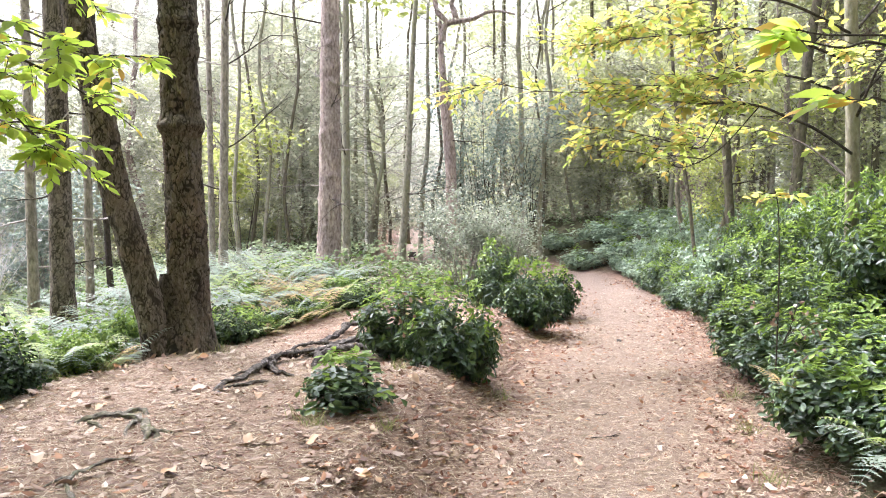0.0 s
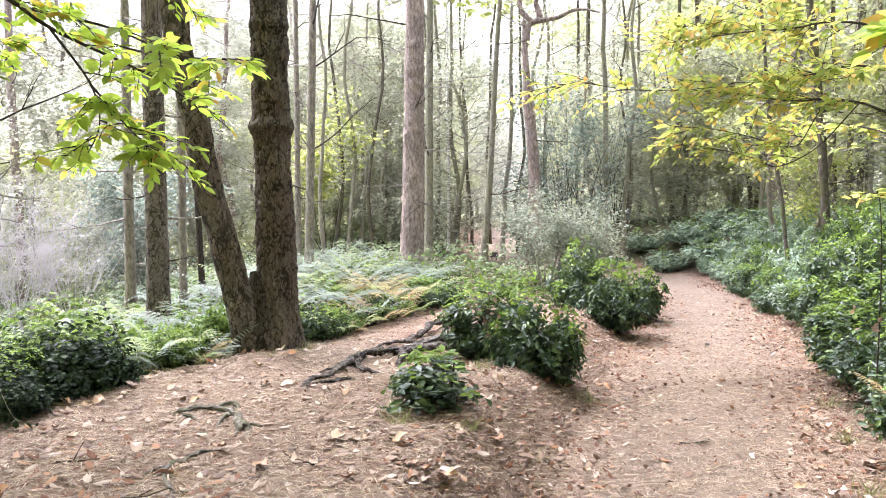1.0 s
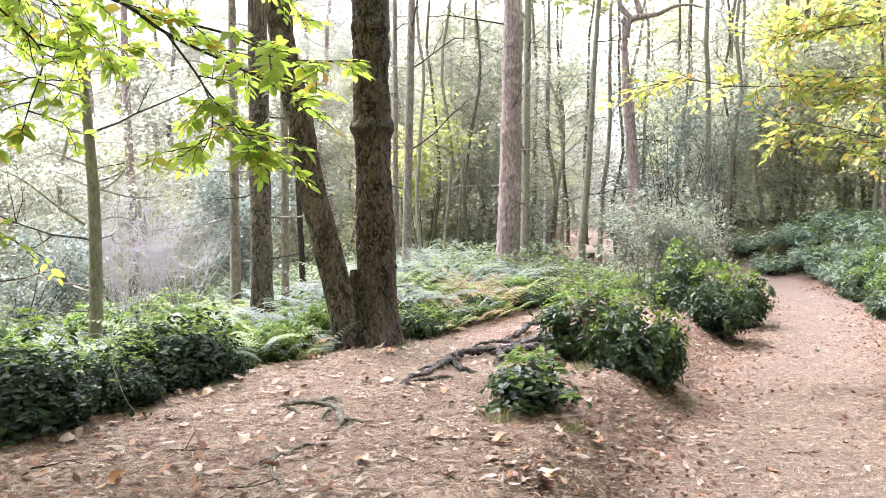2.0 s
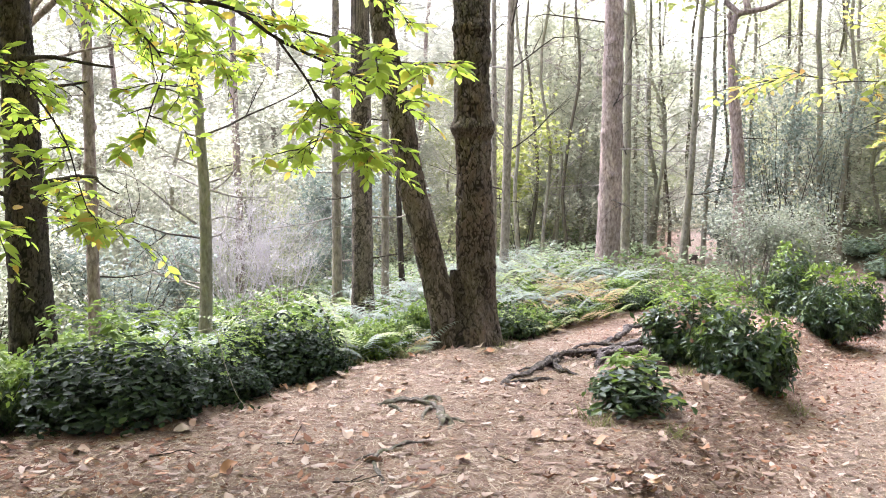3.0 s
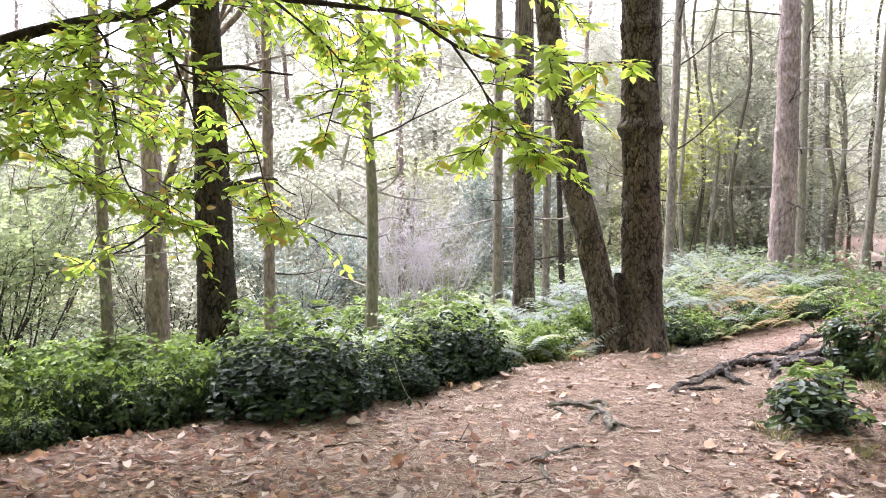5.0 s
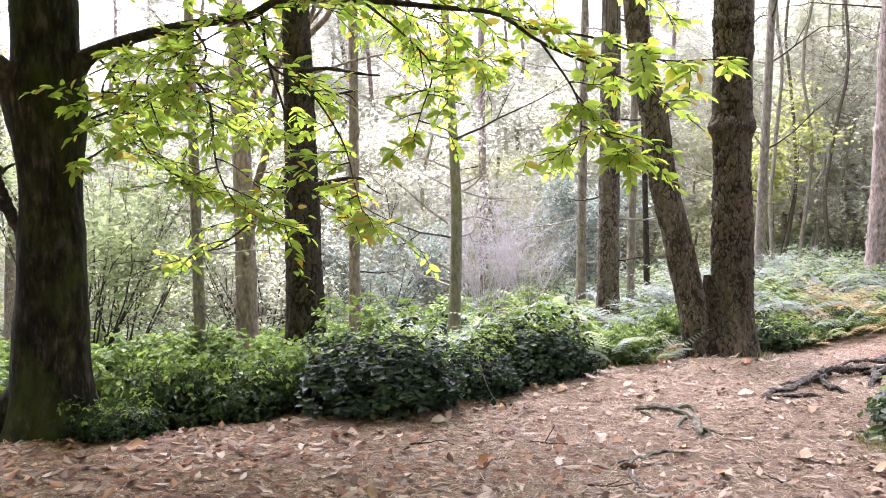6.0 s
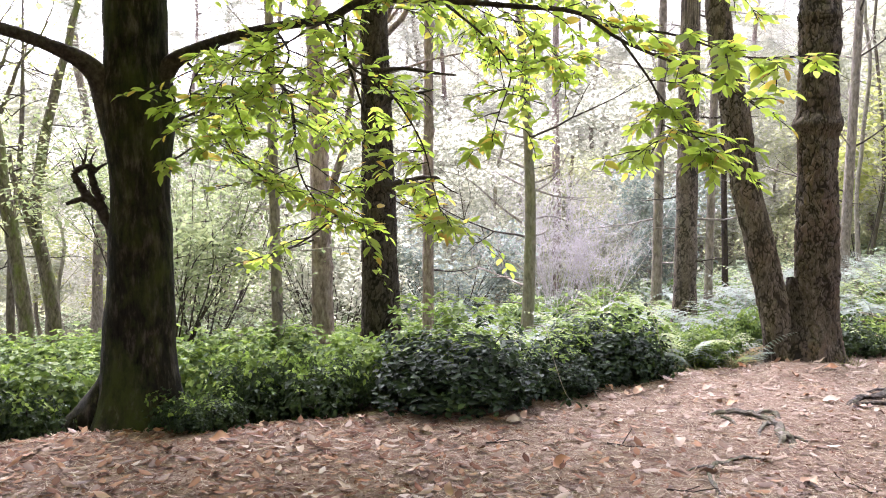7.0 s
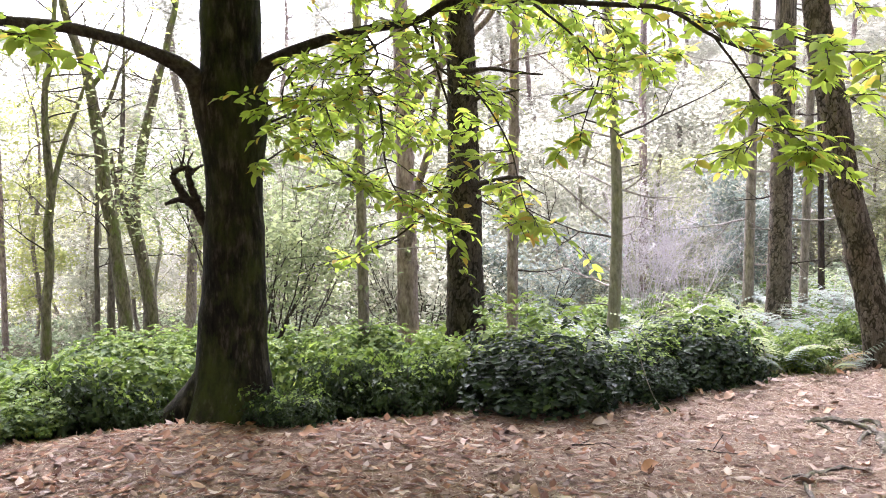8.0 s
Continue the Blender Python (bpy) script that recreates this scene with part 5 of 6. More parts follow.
        p = p + 0.02 * (np.stack([vnoise(p, 9.0), vnoise(p + 4, 9.0), vnoise(p + 8, 9.0)], 1) - 0.5)
        lines.append((p, np.linspace(ra, rb, 16) * (1 + 0.18 * np.sin(np.arange(16) * 2.3 + ra * 90))))
    part("dead_branch", lines_mesh("dead_branch", lines, M_TWIG, 8), t, "dead gnarled branch stub")
    # spreading foot
    for ctrl, ra, rb in (([(-0.01, -0.02, 0.9), (-0.03, -0.05, 0.6), (-0.07, -0.11, 0.36), (-0.16, -0.25, 0.14), (-0.29, -0.46, -0.16)], 0.17, 0.12), ([(0.08, 0.05, 0.7), (0.13, 0.08, 0.35), (0.2, 0.12, 0.1), (0.3, 0.16, -0.1)], 0.1, 0.06), ([(0.06, -0.08, 0.6), (0.1, -0.13, 0.3), (0.15, -0.2, 0.08), (0.22, -0.3, -0.12)], 0.1, 0.05)):
        p = spline(ctrl, 24)
        V, F = tube(p, np.linspace(ra, rb, 24), 20)
        V = V + 0.06 * (np.stack([vnoise(V, 6.0), vnoise(V + 4, 6.0), vnoise(V + 8, 6.0)], 1) - 0.5) + 0.02 * (np.stack([vnoise(V, 17.0), vnoise(V + 4, 17.0), vnoise(V + 8, 17.0)], 1) - 0.5)
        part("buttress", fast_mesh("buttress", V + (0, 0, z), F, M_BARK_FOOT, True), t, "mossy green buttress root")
    cen = np.stack([rg.normal(0.2, 2.6, 230), rg.normal(-0.8, 2.4, 230), rg.uniform(4.8, 11, 230)], 1)
    part("crown", leaf_cloud("crown", cloud(cen, 130, 0.6, rg), 0.18, LEAF_FLAT, M_CHESTNUT, rg), t)


chestnut()


# chestnut sprays over the track, from trees on the bank
def overhang():
    rg = np.random.default_rng(33)
    x, y = 4.6, 9.6
    t = thing("chestnut_tree", x, y, 0, "young chestnut with turning yellow-green leaves arching over the track", "chestnut tree")
    me, ax, r = trunk_mesh("trunk", x, y, 0.08, 0.07, 10, M_BARK_OLIVE, (-0.03, 0), (0.03, 0), 16)
    me.transform(Matrix.Translation((0, 0, gz(x, y))))
    part("trunk", me, t)
    turning = "yellow-green leaves turning orange"
    for ctrl, n in (([(4.6, 9.6, 1.9), (3.9, 9.0, 2.15), (3.52, 8.93, 2.29), (3.31, 9.01, 2.39), (3.02, 9.11, 2.44), (2.75, 9.2, 2.43), (2.41, 9.29, 2.48), (2.12, 9.36, 2.53), (1.71, 9.45, 2.58), (1.1, 9.54, 2.6), (0.54, 9.58, 2.69), (0.29, 9.6, 2.62)], 44),
                    ([(4.6, 9.6, 2.5), (3.9, 9.1, 2.65), (3.49, 8.95, 2.71), (3.23, 9.04, 2.76), (2.91, 9.15, 2.7), (2.63, 9.23, 2.66), (2.12, 9.36, 2.64), (1.6, 9.5, 2.7)], 34),
                    ([(4.6, 9.6, 2.9), (3.6, 9.2, 3.15), (3.06, 9.1, 3.21), (2.68, 9.22, 3.17), (2.23, 9.34, 3.16), (1.82, 9.43, 3.12), (1.4, 9.5, 3.04)], 34),
                    ([(4.6, 9.6, 3.2), (3.6, 9.2, 3.5), (2.84, 9.17, 3.52), (2.51, 9.27, 3.45), (2.22, 9.34, 3.34), (1.88, 9.41, 3.27), (1.5, 9.5, 3.25)], 30),
                    ([(3.02, 9.11, 2.44), (2.9, 9.15, 2.2), (2.76, 9.2, 1.97), (2.53, 9.26, 2.01), (2.19, 9.35, 2.11), (1.83, 9.42, 2.17), (1.47, 9.49, 2.08)], 14),
                    ([(3.31, 9.01, 2.39), (2.95, 9.15, 1.95), (2.6, 9.24, 1.76), (2.42, 9.29, 1.83), (2.13, 9.36, 1.92), (1.65, 9.46, 2.02)], 7),
                    ([(4.6, 9.6, 2.3), (4.4, 8.8, 2.7), (4.2, 8.2, 2.8), (3.7, 7.6, 2.75)], 18),
                    ([(4.6, 9.6, 1.6), (4.3, 10.4, 2.1), (3.8, 11.2, 2.35), (3.2, 11.6, 2.3)], 16),
                    ([(4.6, 9.6, 3.3), (5.0, 9.9, 3.8), (4.6, 10.4, 4.1), (3.8, 10.8, 4.2), (2.8, 11.2, 4.2)], 24),
                    ([(4.6, 9.6, 2.5), (4.9, 9.2, 3.0), (4.9, 8.6, 3.3), (4.5, 8.0, 3.3)], 18)):
        leafy(t, [(a - x, b - y, c) for a, b, c in ctrl], 0.018 if n > 15 else 0.007, 0.003, int(0.85 * n), 2, 0.125, rg, 0.5, 0.05, M_AUTUMN, 0.25, 0.12, label=turning)
    x, y = 3.6, 4.9
    t = thing("chestnut_tree", x, y, 0, "chestnut sapling with bright fresh leaves above the hedge", "chestnut tree")
    me, ax, r = trunk_mesh("trunk", x, y, 0.04, 0.03, 5, M_BARK_OLIVE, (-0.02, 0), (0.03, 0), 12)
    me.transform(Matrix.Translation((0, 0, gz(x, y))))
    part("trunk", me, t)
    for ctrl, n in (([(3.6, 4.9, 1.8), (2.6, 4.1, 2.0), (1.82, 3.56, 2.13), (1.67, 3.63, 2.13), (1.53, 3.69, 2.17), (1.42, 3.75, 2.18)], 3), ([(2.6, 4.1, 2.0), (2.0, 3.6, 2.15), (1.61, 3.66, 2.19), (1.5, 3.69, 2.22)], 2),
                    ([(3.6, 4.9, 1.6), (2.6, 4.2, 1.75), (1.83, 3.56, 1.9), (1.76, 3.59, 1.91), (1.64, 3.65, 1.92)], 3)):
        leafy(t, [(a - x, b - y, c) for a, b, c in ctrl], 0.009, 0.003, n, 2, 0.17, rg, 0.16, 0.05, M_CHESTNUT, 0.75, 0.1, forks=0)

    x, y = 2.66, 6.75
    t = thing("chestnut_tree", x, y, 0, "thin chestnut seedling with yellow-green leaves in the hedge", "chestnut tree")
    leafy(t, [(0, 0, gz(x, y) - 0.1), (0.01, 0, 0.8), (-0.03, -0.05, 1.35), (-0.08, -0.1, 1.52)], 0.008, 0.003, 4, 2, 0.12, rg, 0.2, 0.05, M_AUTUMN, 0.85, 0.2, forks=0, label="yellow-green leaves")


overhang()


def forked_top():
    """The crooked crown of the pinkish pine by the far path."""
    t = [o for o in scene.objects if o.get("label", "").startswith("crooked pine")][0]
    o = np.array([0.19, 20.0, gz(0.19, 20.0)])
    for ctrl, ra, rb in (([(-0.02, 20, 4.9), (0.02, 20, 5.2), (0.14, 20, 5.32), (0.42, 20, 5.36), (0.73, 20, 5.42), (1.0, 20, 5.55), (1.3, 20, 5.58), (1.65, 19.95, 5.5)], 0.09, 0.02),
                         ([(0.1, 20, 5.3), (0.0, 20, 5.42), (-0.14, 20, 5.6), (-0.18, 20, 5.9), (-0.1, 20, 6.4), (0.1, 20, 7.2)], 0.08, 0.03),
                         ([(0.3, 20, 5.36), (0.25, 20, 5.6), (0.2, 20, 5.75), (0.3, 20, 6.1), (0.5, 20, 6.9), (0.6, 20, 8)], 0.08, 0.03)):
        part("limb", lines_mesh("limb", [(spline(np.array(ctrl) - o, 24), np.linspace(ra, rb, 24))], M_BARK_RED, 10), t)
    rg = np.random.default_rng(77)
    cen = np.array([0.2, 0, 7.5]) + rg.normal(0, 0.9, (8, 3))
    part("crown", leaf_cloud("crown", cloud(cen, 70, (0.5, 0.5, 0.25), rg), 0.25, LEAF_THIN, M_NEEDLE, rg, 0.4, 0.0), t)


forked_top()


def crooked_branches():
    """Long crooked dead branches of the thin wavy trunk."""
    t = [o for o in scene.objects if o.get("label", "").startswith("thin wavy")][0]
    o = np.array([-6.31, 9.18, gz(-6.31, 9.18)])
    for ctrl in BRANCHES:
        part("branch", lines_mesh("branch", [(spline(np.array(ctrl) - o, 16), np.linspace(0.016, 0.005, 16))], M_TWIG_PALE, 6), t, "crooked pale dead branch")


BRANCHES = (((-6.37, 9.16, 1.09), (-6.63, 8.98, 1.33), (-6.86, 8.81, 1.58), (-7.04, 8.67, 1.71), (-7.36, 8.41, 1.80)),
            ((-6.35, 9.17, 0.34), (-6.52, 9.06, 0.38), (-6.73, 8.91, 0.38)),
            ((-6.34, 9.18, 0.47), (-6.45, 9.11, 0.56), (-6.58, 9.02, 0.62)),
            ((-6.32, 9.19, 1.47), (-6.15, 9.30, 1.55), (-5.99, 9.40, 1.73), (-5.82, 9.50, 2.13)),
            ((-6.32, 9.19, 1.58), (-6.09, 9.34, 1.67), (-5.93, 9.44, 1.80)),
            ((-6.34, 9.18, 1.80), (-6.63, 8.98, 1.93), (-6.80, 8.85, 1.87)),
            ((-6.30, 9.20, 1.11), (-6.09, 9.34, 1.18), (-5.90, 9.46, 1.13)))
crooked_branches()


def black_snags():
    """Short black dead branches of the dark furrowed pine."""
    t = [o for o in scene.objects if o.get("label", "").startswith("dark furrowed pine")][0]
    o = np.array([-5.6, 5.66, gz(-5.6, 5.66)])
    for ctrl, ra in ((((-5.55, 5.59, 2.59), (-5.40, 5.74, 2.62), (-5.24, 5.88, 2.59), (-5.13, 5.97, 2.57), (-5.03, 6.05, 2.56)), 0.022), (((-5.51, 5.64, 2.34), (-5.42, 5.72, 2.37), (-5.33, 5.80, 2.39), (-5.19, 5.92, 2.43)), 0.022),
                     (((-5.28, 5.85, 2.40), (-5.23, 5.88, 2.37), (-5.20, 5.91, 2.32)), 0.01), (((-5.5, 5.64, 1.57), (-5.31, 5.82, 1.63), (-5.22, 5.90, 1.64), (-5.15, 5.95, 1.63), (-5.15, 5.95, 1.59)), 0.024),
                     (((-5.58, 5.57, 1.96), (-5.69, 5.46, 2.00), (-5.75, 5.40, 2.02), (-5.82, 5.33, 2.07)), 0.024), (((-5.58, 5.57, 1.44), (-5.68, 5.46, 1.50), (-5.74, 5.40, 1.51), (-5.76, 5.38, 1.48)), 0.024), (((-5.16, 5.94, 1.62), (-5.09, 6.00, 1.54), (-5.01, 6.06, 1.49)), 0.01)):
        part("branch", lines_mesh("branch", [(spline(np.array(ctrl) - o, 12), np.linspace(ra, 0.4 * ra, 12) * (1 + 0.2 * np.sin(np.arange(12) * 2.1)))], M_TWIG, 7), t, "black broken dead branch")


black_snags()


# ---------------------------------------------------------------- shrubs of the middle distance
def airy_bush(nm, x, y, h, w, leaves, size, material, label, seed, stems=9, twig=M_TWIG, shape=LEAF_FLAT, category="shrub", forks=2, low=0.15, thick=0.018, wig=0.2):
    """A loose upright bush: several stems with forking twigs and small leaves."""
    rg = np.random.default_rng(seed)
    t = thing(nm, x, y, gz(x, y), label, category)
    lines, tips = [], []
    for s in range(stems):
        az = rg.uniform(0, 2 * math.pi)
        d = (math.cos(az) * w / h * 0.8, math.sin(az) * w / h * 0.8, 1)
        a, b = twig_lines((0.1 * math.cos(az), 0.1 * math.sin(az), -0.1), d, h * rg.uniform(0.7, 1.1), thick, rg, forks, 0.0, wig, 7)
        lines += a
        tips += [q for p, r in a for q in p[2:]]
    part("branchwork", lines_mesh("branchwork", lines, twig, 3), t)
    if leaves:
        tp = np.array(tips)
        tp = tp[tp[:, 2] > low * h]
        P = tp[rg.integers(0, len(tp), leaves)] + rg.normal(0, 0.1 + 0.02 * h, (leaves, 3))
        part("foliage", leaf_cloud("foliage", P, size, shape, material, rg), t)
    return t


airy_bush("silver_shrub", 0.35, 14.0, 1.35, 0.7, 5200, 0.06, M_SILVER, "loose shrub with silvery variegated leaves", 301, 10, M_TWIG_PALE)
airy_bush("silver_shrub", 1.15, 14.4, 1.2, 0.7, 5200, 0.06, M_SILVER, "pale variegated shrub beside the laurels", 302, 10, M_TWIG_PALE)
airy_bush("holly_tree", 1.15, 21.5, 4.0, 1.6, 7000, 0.11, M_HOLLY, "dense dark blue-green holly", 303, 14, category="holly")
airy_bush("hazel_bush", 2.6, 25.5, 3.6, 1.5, 4500, 0.12, M_WOOD_GREY, "grey-green hazel at the wood's edge", 304, 12, category="hazel")
airy_bush("holly_tree", 0.15, 24.5, 1.4, 0.9, 1500, 0.1, M_HOLLY, "low dark holly beside the far path", 305, 8, category="holly")
for i, (bx, by, hh) in enumerate(((-8.3, 13.4, 2.4), (-8.9, 13.9, 2.3), (-7.8, 14.0, 2.2))):
    airy_bush("bare_shrub", bx, by, hh, 1.1, 0, 0.05, M_SILVER, "bare shrub of pale purplish-grey twigs", 310 + i, 22, M_TWIG_MAUVE, forks=3, thick=0.009, wig=0.3)
airy_bush("holly_tree", -7.4, 16.0, 2.3, 1.2, 5000, 0.1, M_HOLLY, "grey-green holly behind the bare shrub", 315, 12, twig=M_TWIG_PALE, category="holly")
airy_bush("hazel_bush", -9.6, 6.0, 3.6, 1.7, 6000, 0.09, M_HAZEL, "tall leafy hazel with crooked mossy stems", 316, 12, category="hazel")
airy_bush("hazel_bush", -11.0, 7.5, 3.4, 1.6, 5500, 0.09, M_HAZEL, "leafy hazel bush on the slope", 317, 12, category="hazel")
airy_bush("hazel_bush", -10.3, 9.6, 2.6, 1.6, 5000, 0.09, M_WOOD_GREY, "grey-green bush on the slope", 318, 12, category="hazel")
airy_bush("holly_tree", -9.4, 11.6, 1.9, 1.5, 5000, 0.09, M_HOLLY, "low spreading grey-green holly bush", 319, 12, category="holly")
airy_bush("young_maple", -5.0, 21.5, 3.3, 1.3, 1300, 0.14, M_WOOD_YELLOW, "young tree with yellow-green autumn leaves", 320, 4, category="maple", shape=LEAF_BROAD, low=0.5)


# ---------------------------------------------------------------- woodland round about
def wood_tree(seed, h, material, leaves, size, bare=0.12, r=0.065, bark=None, shape=None, limbs=18, reach=0.2, flat=0.6, clump=0.2, rise=(0.2, 1.3), forks=2):
    """A slim woodland tree, foliage almost down to the ground."""
    rg = np.random.default_rng(seed)
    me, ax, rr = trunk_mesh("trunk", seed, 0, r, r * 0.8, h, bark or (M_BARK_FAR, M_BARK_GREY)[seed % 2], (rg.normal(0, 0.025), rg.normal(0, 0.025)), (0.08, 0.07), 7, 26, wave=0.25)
    lines, tips = [], []
    for s in range(limbs):
        hh = h * (bare + (0.95 - bare) * (s + rg.uniform(0, 1)) / limbs)
        i = int(np.argmin(abs(ax[:, 2] - hh)))
        az = rg.uniform(0, 6.3)
        a, b = twig_lines(ax[i], (math.cos(az), math.sin(az), rg.uniform(*rise)), h * reach * rg.uniform(0.6, 1.3), 0.016, rg, forks, 0.05, 0.4, 5)
        lines += a
        tips += [q for p, _ in a for q in p[2:]]
    tp = np.array(tips)
    P = tp[rg.integers(0, len(tp), leaves)] + rg.normal(0, clump, (leaves, 3)) * (1, 1, 0.7)
    return me, lines_mesh("branchwork", lines, M_TWIG_PALE if seed % 2 else M_BARK_FAR, 3), leaf_cloud("crown", P, size, shape or LEAF_FLAT, material, rg, flat)


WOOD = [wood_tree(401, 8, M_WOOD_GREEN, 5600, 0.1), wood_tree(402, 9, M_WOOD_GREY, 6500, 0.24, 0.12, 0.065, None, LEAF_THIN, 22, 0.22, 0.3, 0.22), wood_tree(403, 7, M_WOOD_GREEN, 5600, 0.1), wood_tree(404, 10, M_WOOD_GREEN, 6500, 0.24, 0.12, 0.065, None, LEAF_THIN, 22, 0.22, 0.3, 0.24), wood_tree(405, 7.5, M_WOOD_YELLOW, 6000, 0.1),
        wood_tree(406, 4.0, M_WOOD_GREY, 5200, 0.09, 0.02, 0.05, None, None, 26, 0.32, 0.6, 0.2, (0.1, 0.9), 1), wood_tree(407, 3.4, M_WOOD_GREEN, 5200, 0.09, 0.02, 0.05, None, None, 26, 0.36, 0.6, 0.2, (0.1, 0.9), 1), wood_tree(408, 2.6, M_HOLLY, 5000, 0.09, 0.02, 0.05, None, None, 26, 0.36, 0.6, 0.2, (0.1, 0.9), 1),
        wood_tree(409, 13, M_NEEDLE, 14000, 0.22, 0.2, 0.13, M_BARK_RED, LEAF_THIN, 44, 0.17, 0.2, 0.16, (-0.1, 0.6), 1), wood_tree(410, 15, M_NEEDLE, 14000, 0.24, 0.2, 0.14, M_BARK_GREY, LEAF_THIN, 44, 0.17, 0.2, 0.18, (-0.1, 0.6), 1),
        # big-leaved tree, always out of view: blocks light from behind the camera
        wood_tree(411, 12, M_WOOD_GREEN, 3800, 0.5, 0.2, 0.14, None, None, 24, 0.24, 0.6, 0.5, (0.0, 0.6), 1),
        wood_tree(412, 8, M_WOOD_HAZE, 20000, 0.19, 0.0, 0.08, None, LEAF_THIN, 34, 0.3, 0.3, 0.3, (0.1, 0.8), 1), wood_tree(413, 7, M_WOOD_HAZE, 22000, 0.08, 0.0, 0.08, None, None, 34, 0.33, 0.3, 0.3, (0.1, 0.8), 1)]
WOOD_LABEL = ("leafy pale green tree of the wood", "slim grey-green tree of the wood", "slim leafy green tree of the wood", "tall grey-green tree of the wood", "woodland tree with leaves turning yellow",
              "low grey-green tree under taller ones", "low leafy green tree under taller ones", "low dark blue-green holly under trees", "tall pine with a ruddy trunk and layered needles", "tall distant pine with layered grey-green needles", "unseen broad tree behind the camera, blocks sky light", "far pale tree of the wood, haze in its leaf colour", "far broad tree of the wood, haze in its leaf colour")
WOOD_KIND = ("tree", "tree", "tree", "tree", "tree", "tree", "tree", "holly", "pine tree", "pine tree", "tree", "tree", "tree")


def wood(x, y, k, s, turn):
    t = thing("woodland_tree", x, y, gz(x, y) - 0.1, WOOD_LABEL[k], WOOD_KIND[k], "woodland behind the clearing")
    t.scale = (s, s, s)
    t.rotation_euler = (0, 0, turn)
    for nm, me in zip(("trunk", "branchwork", "crown"), WOOD[k]):
        part(nm, me, t)


wr = np.random.default_rng(51)


def belt(n, a0, a1, d0, d1, kinds, s0=0.8, s1=1.25):
    """Trees scattered over a sector; angles to the left of +y."""
    for i in range(n):
        a = radians(a0 + (a1 - a0) * (i + wr.uniform(0, 1)) / n)
        d = wr.uniform(d0, d1)
        px, py = -math.sin(a) * d, math.cos(a) * d
        if abs(side_of(TRACK, np.array([px]), np.array([py]))[0]) < 1.6:
            continue
        wood(px, py, int(wr.choice(kinds)), wr.uniform(s0, s1), wr.uniform(0, 6.3))


belt(40, -34, 50, 30, 55, (0, 1, 2, 3, 4, 1))       # leafy wood all round the far side
belt(44, -36, 46, 50, 70, (11, 12), 1.0, 1.75)     # the wood closing the view, haze put into its leaf colour
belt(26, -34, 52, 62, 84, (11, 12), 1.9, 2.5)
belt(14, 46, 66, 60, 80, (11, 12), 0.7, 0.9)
belt(13, 0, 14, 25, 40, (3, 2, 1, 1), 0.7, 0.95)
belt(15, -14, 3, 33, 48, (0, 1, 3, 1), 1.1, 1.5)
belt(14, 3, 17, 33, 48, (1, 3, 1), 0.7, 0.95)
belt(36, -32, 48, 24, 36, (5, 6, 5, 5), 0.9, 1.5)   # understorey
belt(9, -30, 0, 22, 29, (5, 6), 0.8, 1.3)       # thicket beyond the bend
belt(24, -38, -13, 16, 28, (0, 2, 4, 1), 0.75, 1.1)  # trees of the bank
belt(36, 12, 58, 27, 46, (8, 9), 0.7, 1.05)          # tall pines
belt(12, 24, 50, 17, 25, (5, 5, 6, 5), 0.8, 1.2)
belt(12, 52, 80, 32, 60, (1, 3, 4, 9), 0.8, 1.1)    # open slope
belt(5, 54, 84, 18, 28, (5, 6), 0.5, 0.8)
belt(14, 57, 78, 19, 30, (1, 4, 0, 9), 0.6, 0.95)
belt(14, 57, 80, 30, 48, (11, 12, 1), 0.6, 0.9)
for px, py, k, s in ((-3.9, 31.5, 6, 0.9), (-2.9, 31.0, 5, 0.7), (-5.0, 30.5, 5, 0.9), (-3.3, 29.0, 7, 0.6), (-4.4, 28.2, 6, 0.7)):
    wood(px, py, k, s, px)
# close ring of unseen trees, added to darken what faces the camera
belt(16, 110, 300, 5.5, 9, (10,), 0.8, 1.1)
belt(34, 94, 318, 7, 22, (10,), 0.9, 1.2)    # unseen trees added behind and beside the camera to hold back sky light


def undergrowth(nm, n, a0, a1, d0, d1, size, hgt, material, label):
    """Low leafy growth on the woodland floor."""
    rg = np.random.default_rng(n)
    a = np.radians(rg.uniform(a0, a1, n * 2))
    d = d0 + (d1 - d0) * rg.uniform(0, 1, n * 2) ** 0.8
    x, y = -np.sin(a) * d, np.cos(a) * d
    p, r = side_of(TRACK, x, y), side_of(RIDGE, x, y)
    ok = ((r > 0.7) | (p < -2.2) | ((p > 1.7) & (y > 12.5))) & (np.abs(p) > 1.3)
    x, y = x[ok][:n], y[ok][:n]
    k = vnoise(np.stack([x, y, 0 * x], 1), 0.7)
    z = height(x, y) + hgt * k * rg.uniform(0, 1, len(x)) ** 0.6
    P = np.stack([x, y, z], 1)
    tagged(new(nm, leaf_cloud(nm, P, size, LEAF_FLAT, material, rg, 0.7, 0.1)), label, "undergrowth", kind="stuff")


undergrowth("undergrowth", 26000, -30, 85, 7, 16, 0.1, 0.5, M_LIGHTSHRUB, "light green low growth on the woodland floor")
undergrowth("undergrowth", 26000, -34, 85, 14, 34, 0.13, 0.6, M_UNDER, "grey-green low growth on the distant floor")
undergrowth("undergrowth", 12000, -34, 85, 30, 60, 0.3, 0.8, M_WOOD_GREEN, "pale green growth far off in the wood")


